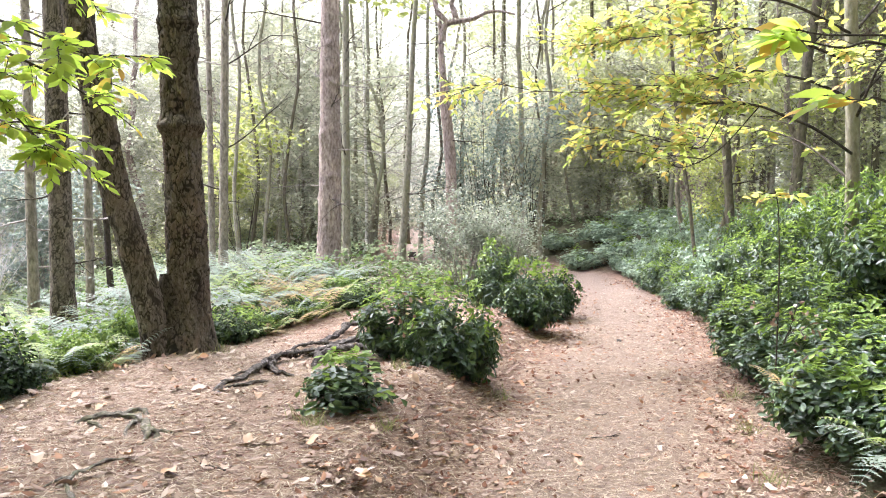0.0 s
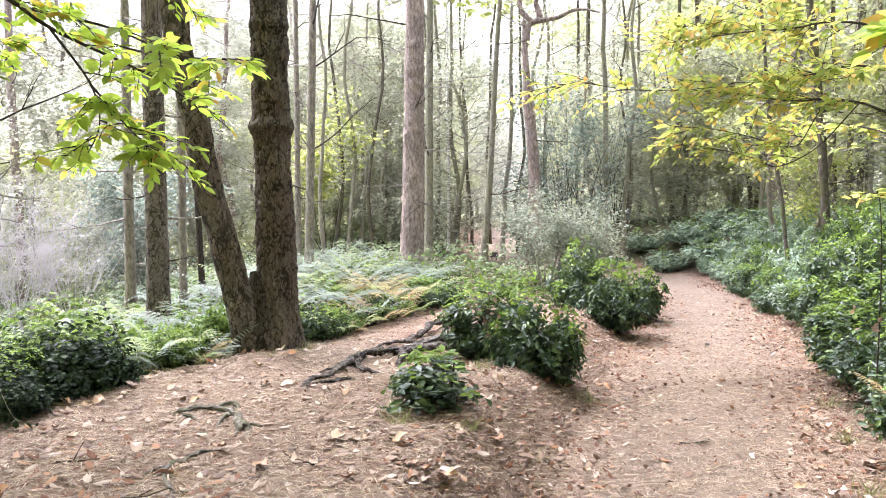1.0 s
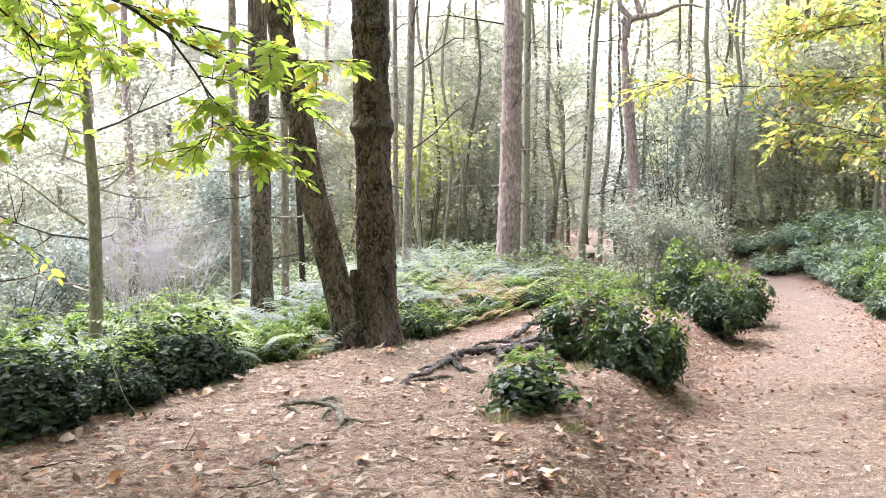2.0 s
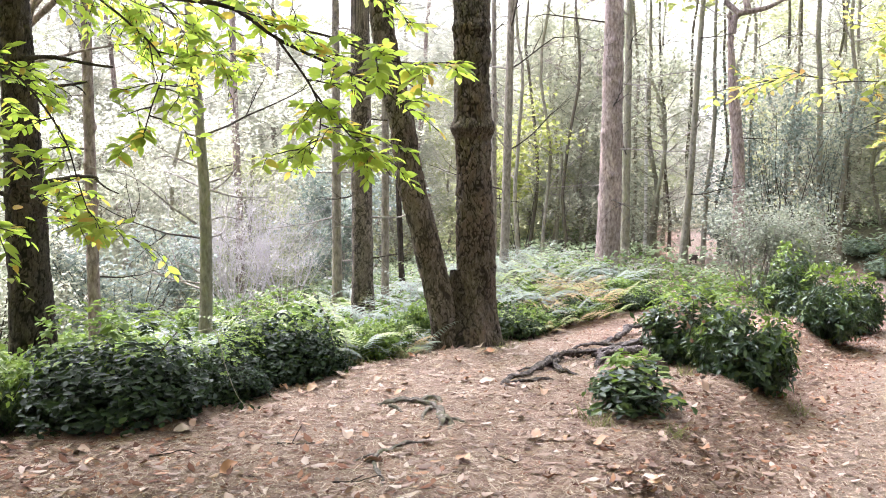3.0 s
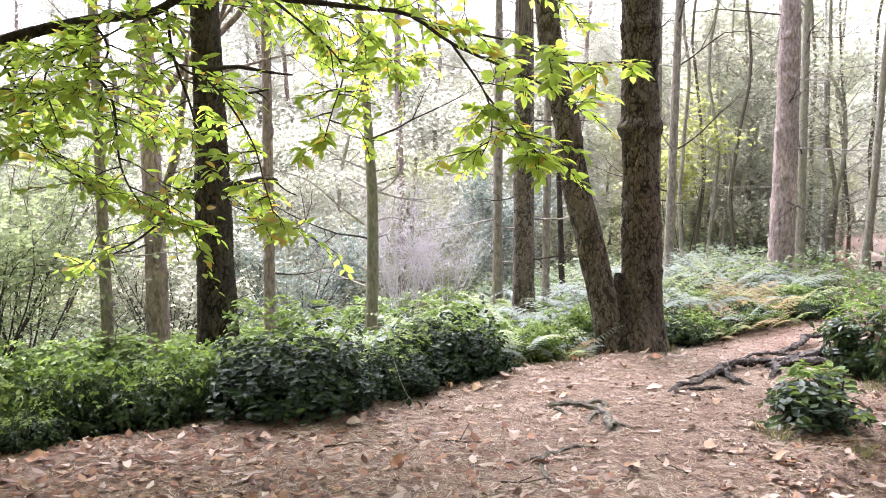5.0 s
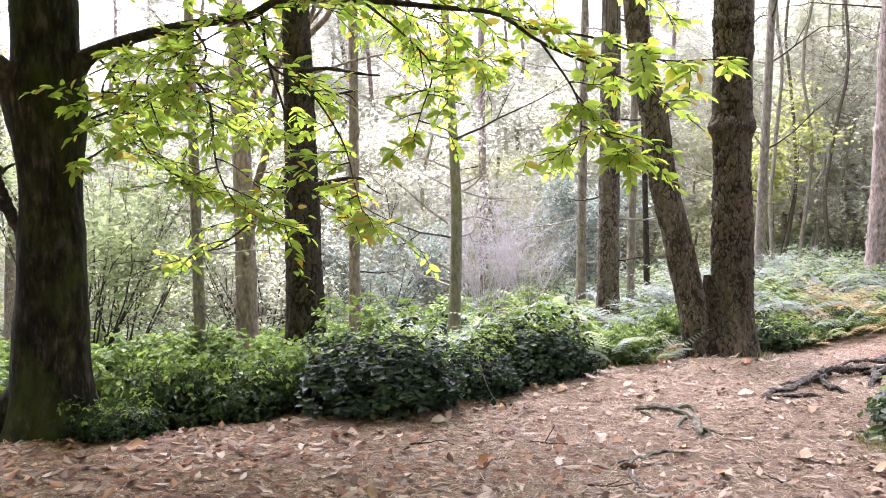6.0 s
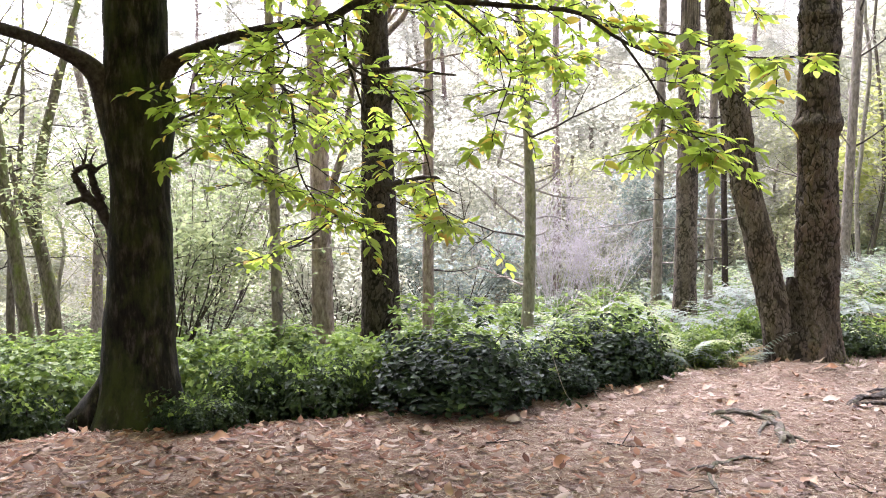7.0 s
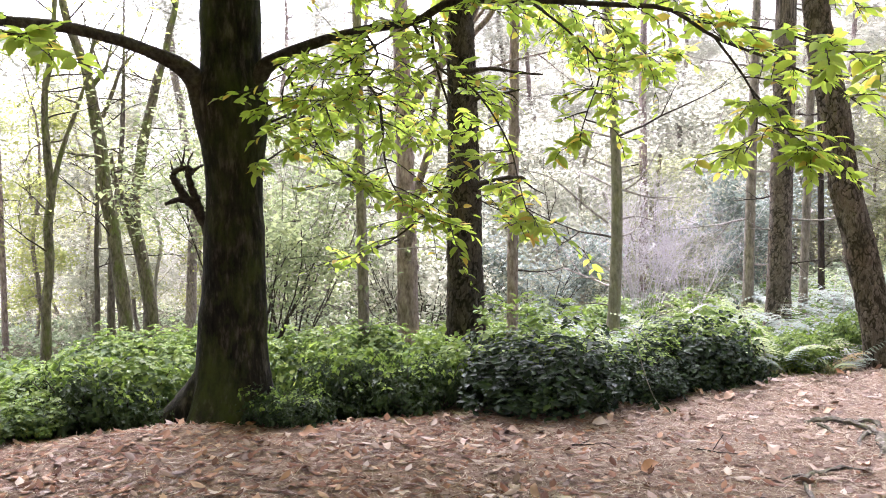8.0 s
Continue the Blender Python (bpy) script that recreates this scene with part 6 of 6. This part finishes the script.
# ---------------------------------------------------------------- roots
def root(ctrl, r0, r1, material=M_ROOT):
    """A knotty root: flattened, kinked, with ridges along it, dipping into the ground here and there."""
    c = [(x, y, gz(x, y) + z) for x, y, z in ctrl]
    ax = spline(c, 56)
    ax = ax + 0.07 * (np.stack([vnoise(ax, 5.1), vnoise(ax + 5, 5.1), 0.5 + 0.35 * (vnoise(ax + 9, 4.0) - 0.5)], 1) - 0.5)
    rg = np.random.default_rng(int(abs(ctrl[0][0]) * 1000))
    rad = 0.66 * np.linspace(r0, r1, 56) * (1 + 0.12 * rg.normal(0, 1, 56))
    V, F = tube(ax, rad, 16)
    th = np.tile(np.linspace(0, 2 * np.pi, 16, endpoint=False), 56)
    along = np.repeat(np.arange(56), 16)
    c0 = np.repeat(ax, 16, 0)
    d = V - c0
    d = d * (1 + 0.22 * np.sin(5 * th + 0.25 * along + r0 * 300) + 0.15 * np.sin(9 * th - 0.17 * along))[:, None]
    V = c0 + d * (1.15, 1.15, 0.8)
    V = V + 0.8 * r0 * (np.stack([vnoise(V, 19.0), vnoise(V + 4, 19.0), vnoise(V + 8, 19.0)], 1) - 0.5)
    return fast_mesh("root", V, F, material, True)


def roots(nm, label, items, material=M_ROOT):
    t = thing(nm, 0, 0, 0, label, "tree root")
    for ctrl, r0, r1 in items:
        part("root", root(ctrl, r0, r1, material), t)


roots("exposed_roots", "worn grey exposed roots across the mound", [
    (((-0.75, 10.5, -0.06), (-0.91, 10.15, 0.05), (-1.06, 9.68, 0.09), (-1.16, 9.3, 0.05), (-1.26, 9.04, 0.02), (-1.36, 8.85, -0.04)), 0.055, 0.04),
    (((-0.75, 9.45, -0.04), (-0.88, 9.18, 0.04), (-1.06, 8.64, 0.06), (-1.24, 8.44, 0.05), (-1.35, 8.1, 0.06), (-1.5, 7.86, 0.06), (-1.56, 7.54, 0.06), (-1.55, 7.02, 0.05), (-1.62, 6.71, 0.03), (-1.73, 6.52, 0.02), (-1.76, 6.15, -0.04)), 0.055, 0.026),
    (((-1.05, 9.0, -0.03), (-1.2, 8.92, 0.03), (-1.33, 8.9, 0.03), (-1.48, 8.72, 0.03), (-1.66, 8.4, -0.04)), 0.035, 0.02),
    (((-1.53, 7.62, 0.04), (-1.5, 7.35, 0.03), (-1.41, 7.01, 0.04), (-1.28, 6.85, 0.03), (-1.16, 6.95, -0.04)), 0.04, 0.026),
    (((-1.3, 6.7, -0.04), (-1.39, 6.61, 0.015), (-1.54, 6.49, 0.02), (-1.67, 6.38, 0.015), (-1.77, 6.15, -0.04)), 0.028, 0.02),
    (((-0.45, 8.9, -0.05), (-0.56, 8.96, 0.06), (-0.71, 8.92, 0.08), (-0.85, 8.95, 0.05), (-1.02, 9.0, -0.02)), 0.05, 0.03),
    (((-1.26, 8.4, 0.03), (-1.2, 8.05, 0.04), (-1.17, 7.7, 0.02), (-1.22, 7.5, -0.05)), 0.045, 0.025),
    (((-0.95, 9.3, 0.0), (-1.05, 8.95, 0.05), (-1.15, 8.7, 0.05), (-1.4, 8.3, 0.03), (-1.6, 8.1, 0.02), (-1.8, 7.8, -0.03)), 0.035, 0.016),
    (((-0.6, 8.7, -0.03), (-0.85, 8.6, 0.05), (-1.1, 8.35, 0.05), (-1.3, 8.2, 0.0)), 0.06, 0.04),
    (((-1.52, 7.8, 0.02), (-1.62, 7.4, 0.03), (-1.68, 7.0, 0.02), (-1.82, 6.75, -0.03)), 0.024, 0.014)])
roots("exposed_roots", "short grey roots breaking through the needles", [
    (((-2.42, 5.42, -0.05), (-2.32, 5.48, 0.015), (-2.25, 5.54, 0.03), (-2.1, 5.55, 0.03), (-1.96, 5.43, 0.025), (-1.8, 5.2, 0.03), (-1.75, 5.14, 0.02), (-1.76, 4.95, -0.04)), 0.034, 0.022),
    (((-2.18, 5.58, 0.0), (-2.03, 5.7, 0.025), (-1.92, 5.6, -0.03)), 0.028, 0.016),
    (((-1.85, 5.26, 0.01), (-1.8, 5.12, 0.03), (-1.82, 4.98, -0.03)), 0.026, 0.014),
    (((-1.9, 5.34, 0.0), (-1.72, 5.22, 0.02), (-1.6, 5.18, -0.03)), 0.022, 0.012),
    (((-2.02, 5.5, 0.01), (-1.98, 5.3, 0.022), (-1.93, 5.1, -0.03)), 0.022, 0.012),
    (((-2.3, 5.5, -0.02), (-2.26, 5.38, 0.02), (-2.12, 5.3, -0.03)), 0.02, 0.012)], M_ROOT_PALE)
roots("exposed_roots", "thin mossy root on the needles", [
    (((-1.78, 4.78, -0.02), (-1.87, 4.65, 0.015), (-1.94, 4.55, 0.02), (-1.98, 4.47, 0.02), (-1.94, 4.31, 0.02), (-1.82, 4.1, 0.02), (-1.7, 3.86, -0.03)), 0.017, 0.012),
    (((-1.97, 4.48, 0.01), (-2.01, 4.33, 0.018), (-2.1, 4.2, -0.02)), 0.011, 0.007)], M_ROOT_PALE)


# ---------------------------------------------------------------- small far sign at the path
def far_sign():
    x, y = -0.82, 22.6
    t = thing("wooden_sign", x, y, gz(x, y), "small dark wooden sign on two posts", "sign")
    m = plain_mat("sign_wood", (0.05, 0.035, 0.03))
    for nm, sx, sy, sz, px, pz in (("post", 0.03, 0.03, 0.56, -0.06, 0.06), ("post", 0.03, 0.03, 0.56, 0.06, 0.06), ("board", 0.22, 0.025, 0.13, 0, 0.29)):
        bm = bmesh.new()
        bmesh.ops.create_cube(bm, size=1, matrix=Matrix.Translation((px, -0.04 if nm == "board" else 0, pz)) @ Matrix.Diagonal((sx, sy, sz, 1)))
        bmesh.ops.bevel(bm, geom=bm.edges[:], offset=0.006, segments=1, affect="EDGES")
        me = bpy.data.meshes.new(nm)
        bm.to_mesh(me)
        bm.free()
        me.materials.append(m)
        part(nm, me, t)


far_sign()


# ---------------------------------------------------------------- litter
def litter():
    rg = np.random.default_rng(61)

    def spots(n, x0, x1, y0, y1, keep):
        x, y = rg.uniform(x0, x1, n * 3), rg.uniform(y0, y1, n * 3)
        k = keep(x, y)
        x, y = x[k][:n], y[k][:n]
        return np.stack([x, y, height(x, y)], 1)
    open_ = lambda x, y: (side_of(RIDGE, x, y) < 0.3) & (side_of(TRACK, x, y) > -1.5)
    sparse = lambda x, y: open_(x, y) & (rg.uniform(0, 1, len(x)) < 0.12 + 0.88 * step(0.4, 1.0, np.abs(side_of(TRACK, x, y)))) & (rg.uniform(0, 1, len(x)) < 0.35 + 0.9 * vnoise(np.stack([x, y, 0 * x], 1), 1.1))
    # leaves lying flat or curled
    P = np.concatenate([spots(7800, -7, 4, 1, 9, sparse), spots(4000, -4, 5, 9, 19, sparse), spots(3000, -6, 4, -4, 1, sparse)])
    n = len(P)
    az = rg.uniform(0, 6.3, n)
    X = np.stack([np.cos(az), np.sin(az), rg.normal(0, 0.15, n)], 1)
    N = np.stack([rg.normal(0, 0.18, n), rg.normal(0, 0.18, n), np.ones(n)], 1)
    S = 0.02 + 0.085 * rg.uniform(0, 1, n) ** 1.8
    P[:, 2] += 0.012
    V, F = scatter(leaf_shape(0.5, -0.12, -0.07), P, X, N, S)
    tagged(new("leaf_litter", fast_mesh("leaf_litter", V, F, M_LITTER)), "dry brown and buff fallen leaves on the ground", "leaf litter", kind="stuff")
    # drifts along both margins of the track
    edge = lambda x, y: (lambda p: ((p > 0.55) & (p < 1.7)) | ((p < -0.6) & (p > -1.45)))(side_of(TRACK, x, y) + 0.25 * rg.normal(0, 1, len(x)))
    P = np.concatenate([spots(9500, -1.5, 5, 2.2, 18, edge), spots(3000, -3, 4, -4, 2.2, edge)])
    n = len(P)
    az = rg.uniform(0, 6.3, n)
    X = np.stack([np.cos(az), np.sin(az), rg.normal(0, 0.25, n)], 1)
    N = np.stack([rg.normal(0, 0.45, n), rg.normal(0, 0.45, n), np.ones(n)], 1)
    P[:, 2] += rg.uniform(0.01, 0.03, n)
    S = 0.022 + 0.055 * rg.uniform(0, 1, n) ** 2
    for k, (mt, txt) in enumerate(((M_LITTER, "drifts of dry curled leaves along the track's margins"), (M_LITTER_DARK, "russet curled leaves drifted along the track's margins"))):
        V, F = scatter(leaf_shape(0.55, -0.3, -0.12), P[k::2], X[k::2], N[k::2], S[k::2])
        tagged(new("leaf_litter", fast_mesh("leaf_litter", V, F, mt)), txt, "leaf litter", kind="stuff")
    # dark broken bits of bark, cone and twig
    P = spots(15000, -7, 4, 1.5, 12, open_)
    n = len(P)
    az = rg.uniform(0, 6.3, n)
    X = np.stack([np.cos(az), np.sin(az), rg.normal(0, 0.2, n)], 1)
    N = np.stack([rg.normal(0, 0.4, n), rg.normal(0, 0.4, n), np.ones(n)], 1)
    P[:, 2] += 0.012
    V, F = scatter(leaf_shape(0.35, -0.4, 0.05), P, X, N, 0.012 + 0.045 * rg.uniform(0, 1, n) ** 2.5)
    tagged(new("leaf_litter", fast_mesh("leaf_litter", V, F, M_LITTER_DARK)), "dark broken bits of bark and leaf on the ground", "leaf litter", kind="stuff")
    under = lambda x, y: open_(x, y) & (np.hypot(x + 4.4, y - 2.2) + 1.3 * rg.uniform(-1, 1, len(x)) < 2.6)
    P = spots(4200, -7.5, -1.0, 0.5, 5.2, under)
    n = len(P)
    az = rg.uniform(0, 6.3, n)
    X = np.stack([np.cos(az), np.sin(az), rg.normal(0, 0.2, n)], 1)
    N = np.stack([rg.normal(0, 0.13, n), rg.normal(0, 0.13, n), np.ones(n)], 1)
    P[:, 2] += 0.012
    V, F = scatter(leaf_shape(0.48, -0.1, -0.06), P, X, N, 0.03 + 0.07 * rg.uniform(0, 1, n) ** 1.6)
    tagged(new("leaf_litter", fast_mesh("leaf_litter", V, F, M_LITTER_DARK)), "russet and brown chestnut leaves under the chestnut", "leaf litter", kind="stuff")
    # needles and broken twigs
    P = np.concatenate([spots(60000, -6.0, 4.0, -4, 1.8, open_), spots(190000, -7.0, 3.2, 1.8, 9.2, lambda x, y: open_(x, y) & (rg.uniform(0, 1, len(x)) < 0.4 + 0.6 * step(1.2, 2.8, np.hypot(x + 4.7, y - 2.3)))), spots(70000, -3.2, 4.6, 9.1, 15.5, lambda x, y: open_(x, y) & (rg.uniform(0, 1, len(x)) < 1.25 - (y - 9) / 7))])
    n = len(P)
    az = rg.uniform(0, 6.3, n)
    X = np.stack([np.cos(az), np.sin(az), rg.normal(0, 0.12, n)], 1)
    N = np.stack([rg.normal(0, 0.3, n), rg.normal(0, 0.3, n), np.ones(n)], 1)
    P[:, 2] += rg.uniform(0.0, 0.014, n)
    strip = (np.array([[-0.5, -0.03, 0], [0.5, 0.0, 0.03], [-0.5, 0.03, 0]]), np.array([[0, 1, 2]]))
    V, F = scatter(strip, P, X, N, rg.uniform(0.04, 0.11, n))
    tagged(new("needle_litter", fast_mesh("needle_litter", V, F, M_NEEDLE_LITTER)), "fallen pine needles covering the ground", "pine needles", kind="stuff")
    # the largest pale leaves, one by one
    shapes = [fast_mesh("leaf", *(lambda s: (s[0], list(s[1:])))(fine_leaf(w, d)), M_FALLEN) for w, d in ((0.4, -0.25), (0.36, 0.3), (0.5, -0.35), (0.34, 0.2), (0.62, -0.2))]
    for k, me in enumerate(shapes):
        for v in me.vertices:
            c = v.co
            c.z += 0.9 * c.y * c.y + 0.08 * math.sin(9 * c.x + k)
            c.y += 0.06 * math.sin(7 * c.x + 2 * k)
    P = spots(290, -6.0, 2.6, 2.6, 8.5, sparse)
    for i, p in enumerate(P):
        ob = new("leaf", shapes[i % 5])
        ob.parent = ground
        s = 0.07 + 0.07 * rg.uniform(0, 1) ** 1.5
        ob.matrix_basis = pose(p[0], p[1], p[2] + 0.022, rg.normal(0, 14), rg.normal(0, 12), rg.uniform(0, 360)) @ Matrix.Diagonal((s, s, s, 1))


litter()


# ---------------------------------------------------------------- small things on and beside the track
def grass_tuft(x, y, s, seed):
    rg = np.random.default_rng(seed)
    n = 46
    P = np.stack([rg.normal(0, 0.05, n), rg.normal(0, 0.05, n), np.full(n, -0.01)], 1)
    X = np.stack([rg.normal(0, 0.6, n), rg.normal(0, 0.6, n), np.ones(n)], 1)
    blade = (np.array([[0, -0.02, 0], [0, 0.02, 0], [0.55, 0.015, 0.05], [0.55, -0.015, 0.05], [1, 0, -0.12]]), np.array([[3, 2, 4]]), np.array([[0, 1, 2, 3]]))
    V, F = scatter(blade, P, X, rg.normal(0, 1, (n, 3)), s * rg.uniform(0.5, 1.2, n))
    t = thing("grass_tuft", x, y, gz(x, y), "thin dry tuft of grass at the track's edge", "grass", "grass tufts beside the track")
    part("foliage", fast_mesh("foliage", V, F, M_GRASS), t)


M_GRASS = leaf_mat("grass_dry", [(0.0, (0.12, 0.15, 0.05)), (0.6, (0.22, 0.22, 0.09)), (1.0, (0.36, 0.3, 0.16))], (0.35, 0.36, 0.14), 0.6, 0.3, 0.2)
for i, (gx, gy, s) in enumerate(((2.68, 7.8, 0.16), (2.45, 6.7, 0.17), (2.18, 5.5, 0.16), (2.0, 4.7, 0.14), (3.2, 9.7, 0.15), (-0.92, 5.6, 0.15), (-0.84, 5.42, 0.14), (-0.38, 5.5, 0.13), (0.5, 7.7, 0.16), (-0.4, 7.5, 0.14), (0.62, 9.6, 0.14), (-2.2, 8.3, 0.13), (-2.9, 7.3, 0.14), (-3.15, 6.9, 0.14))):
    grass_tuft(gx, gy, s, 500 + i)


def withered(x, y, z, n, spread, seed):
    """Brown leaves caught in a shrub."""
    rg = np.random.default_rng(seed)
    t = thing("withered_spray", x, y, z, "withered brown leaves caught in the shrub", "dead leaves")
    lines, tips = twig_lines((0, 0, -0.12), (0.1, -0.2, 1), 0.28, 0.006, rg, 2, 0.1, 0.3)
    part("twigwork", lines_mesh("twigwork", lines, M_TWIG, 4), t)
    P = np.array(tips)[rg.integers(0, len(tips), n)] + rg.normal(0, spread, (n, 3))
    part("foliage", leaf_cloud("foliage", P, 0.058, leaf_shape(0.5, -0.3, 0.2), M_LITTER, rg, 0.3, 0.5), t)


withered(-0.37, 7.62, 0.38, 26, 0.07, 521)
withered(2.32, 5.75, 0.6, 30, 0.1, 522)
fern(2.4, 5.9, 4, 0.32, 1.0, 0.52)


def stick(x, y, turn, length, r, seed):
    rg = np.random.default_rng(seed)
    t = thing("fallen_stick", x, y, gz(x, y) + 0.012, "short dark stick lying on the track", "stick")
    lines, _ = twig_lines((0, 0, 0), (math.cos(turn), math.sin(turn), 0.02), length, r, rg, 1, 0.0, 0.15)
    part("twig", lines_mesh("twig", lines, M_TWIG, 6), t)


for i, (sx, sy, tu, L, r) in enumerate(((1.15, 6.52, 0.0, 0.17, 0.007), (0.9, 5.6, 1.2, 0.1, 0.005), (-1.2, 4.6, 2.5, 0.2, 0.006), (-2.6, 4.4, 0.3, 0.24, 0.007), (-3.2, 4.0, 0.9, 0.2, 0.006), (0.1, 5.2, 2.2, 0.14, 0.005), (-2.0, 3.9, 0.5, 0.18, 0.005), (1.3, 7.2, 0.3, 0.13, 0.006))):
    stick(sx, sy, tu, L, r, 540 + i)


def pebble(x, y, s, seed):
    bm = bmesh.new()
    bmesh.ops.create_icosphere(bm, subdivisions=2, radius=s)
    for v in bm.verts:
        k = float(vnoise(np.array([[v.co.x / s + seed, v.co.y / s, v.co.z / s]]), 1.3)[0])
        v.co = v.co * (0.75 + 0.5 * k)
        v.co.z *= 0.6
    me = bpy.data.meshes.new("pebble")
    bm.to_mesh(me)
    bm.free()
    me.materials.append(M_PEBBLE)
    me.polygons.foreach_set("use_smooth", np.ones(len(me.polygons), bool))
    ob = new("pebble", me)
    ob.location = (x, y, gz(x, y) + 0.2 * s)
    tagged(ob, "small dark stone on the trodden track", "stone", "stones on the track")


M_PEBBLE = plain_mat("pebble_dark", (0.1, 0.09, 0.085), 0.8)
pr = np.random.default_rng(56)
pebble(2.25, 10.8, 0.035, 1)
for i in range(16):
    yy = pr.uniform(3.2, 9.5)
    pebble(float(np.interp(yy, TRACK[:, 1], TRACK[:, 0])) + pr.uniform(-0.7, 0.7), yy, pr.uniform(0.008, 0.02), 2 + i)


def cane(ctrl, seed):
    """A long arching bramble shoot with few leaves."""
    rg = np.random.default_rng(seed)
    ax = spline(ctrl, 24)
    o = ax[0]
    t = thing("bramble_cane", *o, "thin arching bramble cane with few leaves", "bramble")
    part("stem", lines_mesh("stem", [(ax - o, np.linspace(0.005, 0.002, 24))], M_BARK_OLIVE, 5), t)
    P = (ax - o)[rg.integers(6, 24, 14)] + rg.normal(0, 0.012, (14, 3))
    part("foliage", leaf_cloud("foliage", P, 0.06, LEAF_BROAD, M_DARKSHRUB, rg, 0.7, 0.4), t)


cane([(-3.95, 5.6, gz(-3.95, 5.6) + 0.5), (-3.6, 5.3, 0.5), (-3.42, 5.15, 0.28), (-3.28, 5.1, 0.07), (-3.15, 5.12, 0.02)], 561)
cane([(-3.8, 6.5, 0.6), (-3.4, 6.35, 0.72), (-3.15, 6.2, 0.5), (-3.05, 6.15, 0.25)], 564)
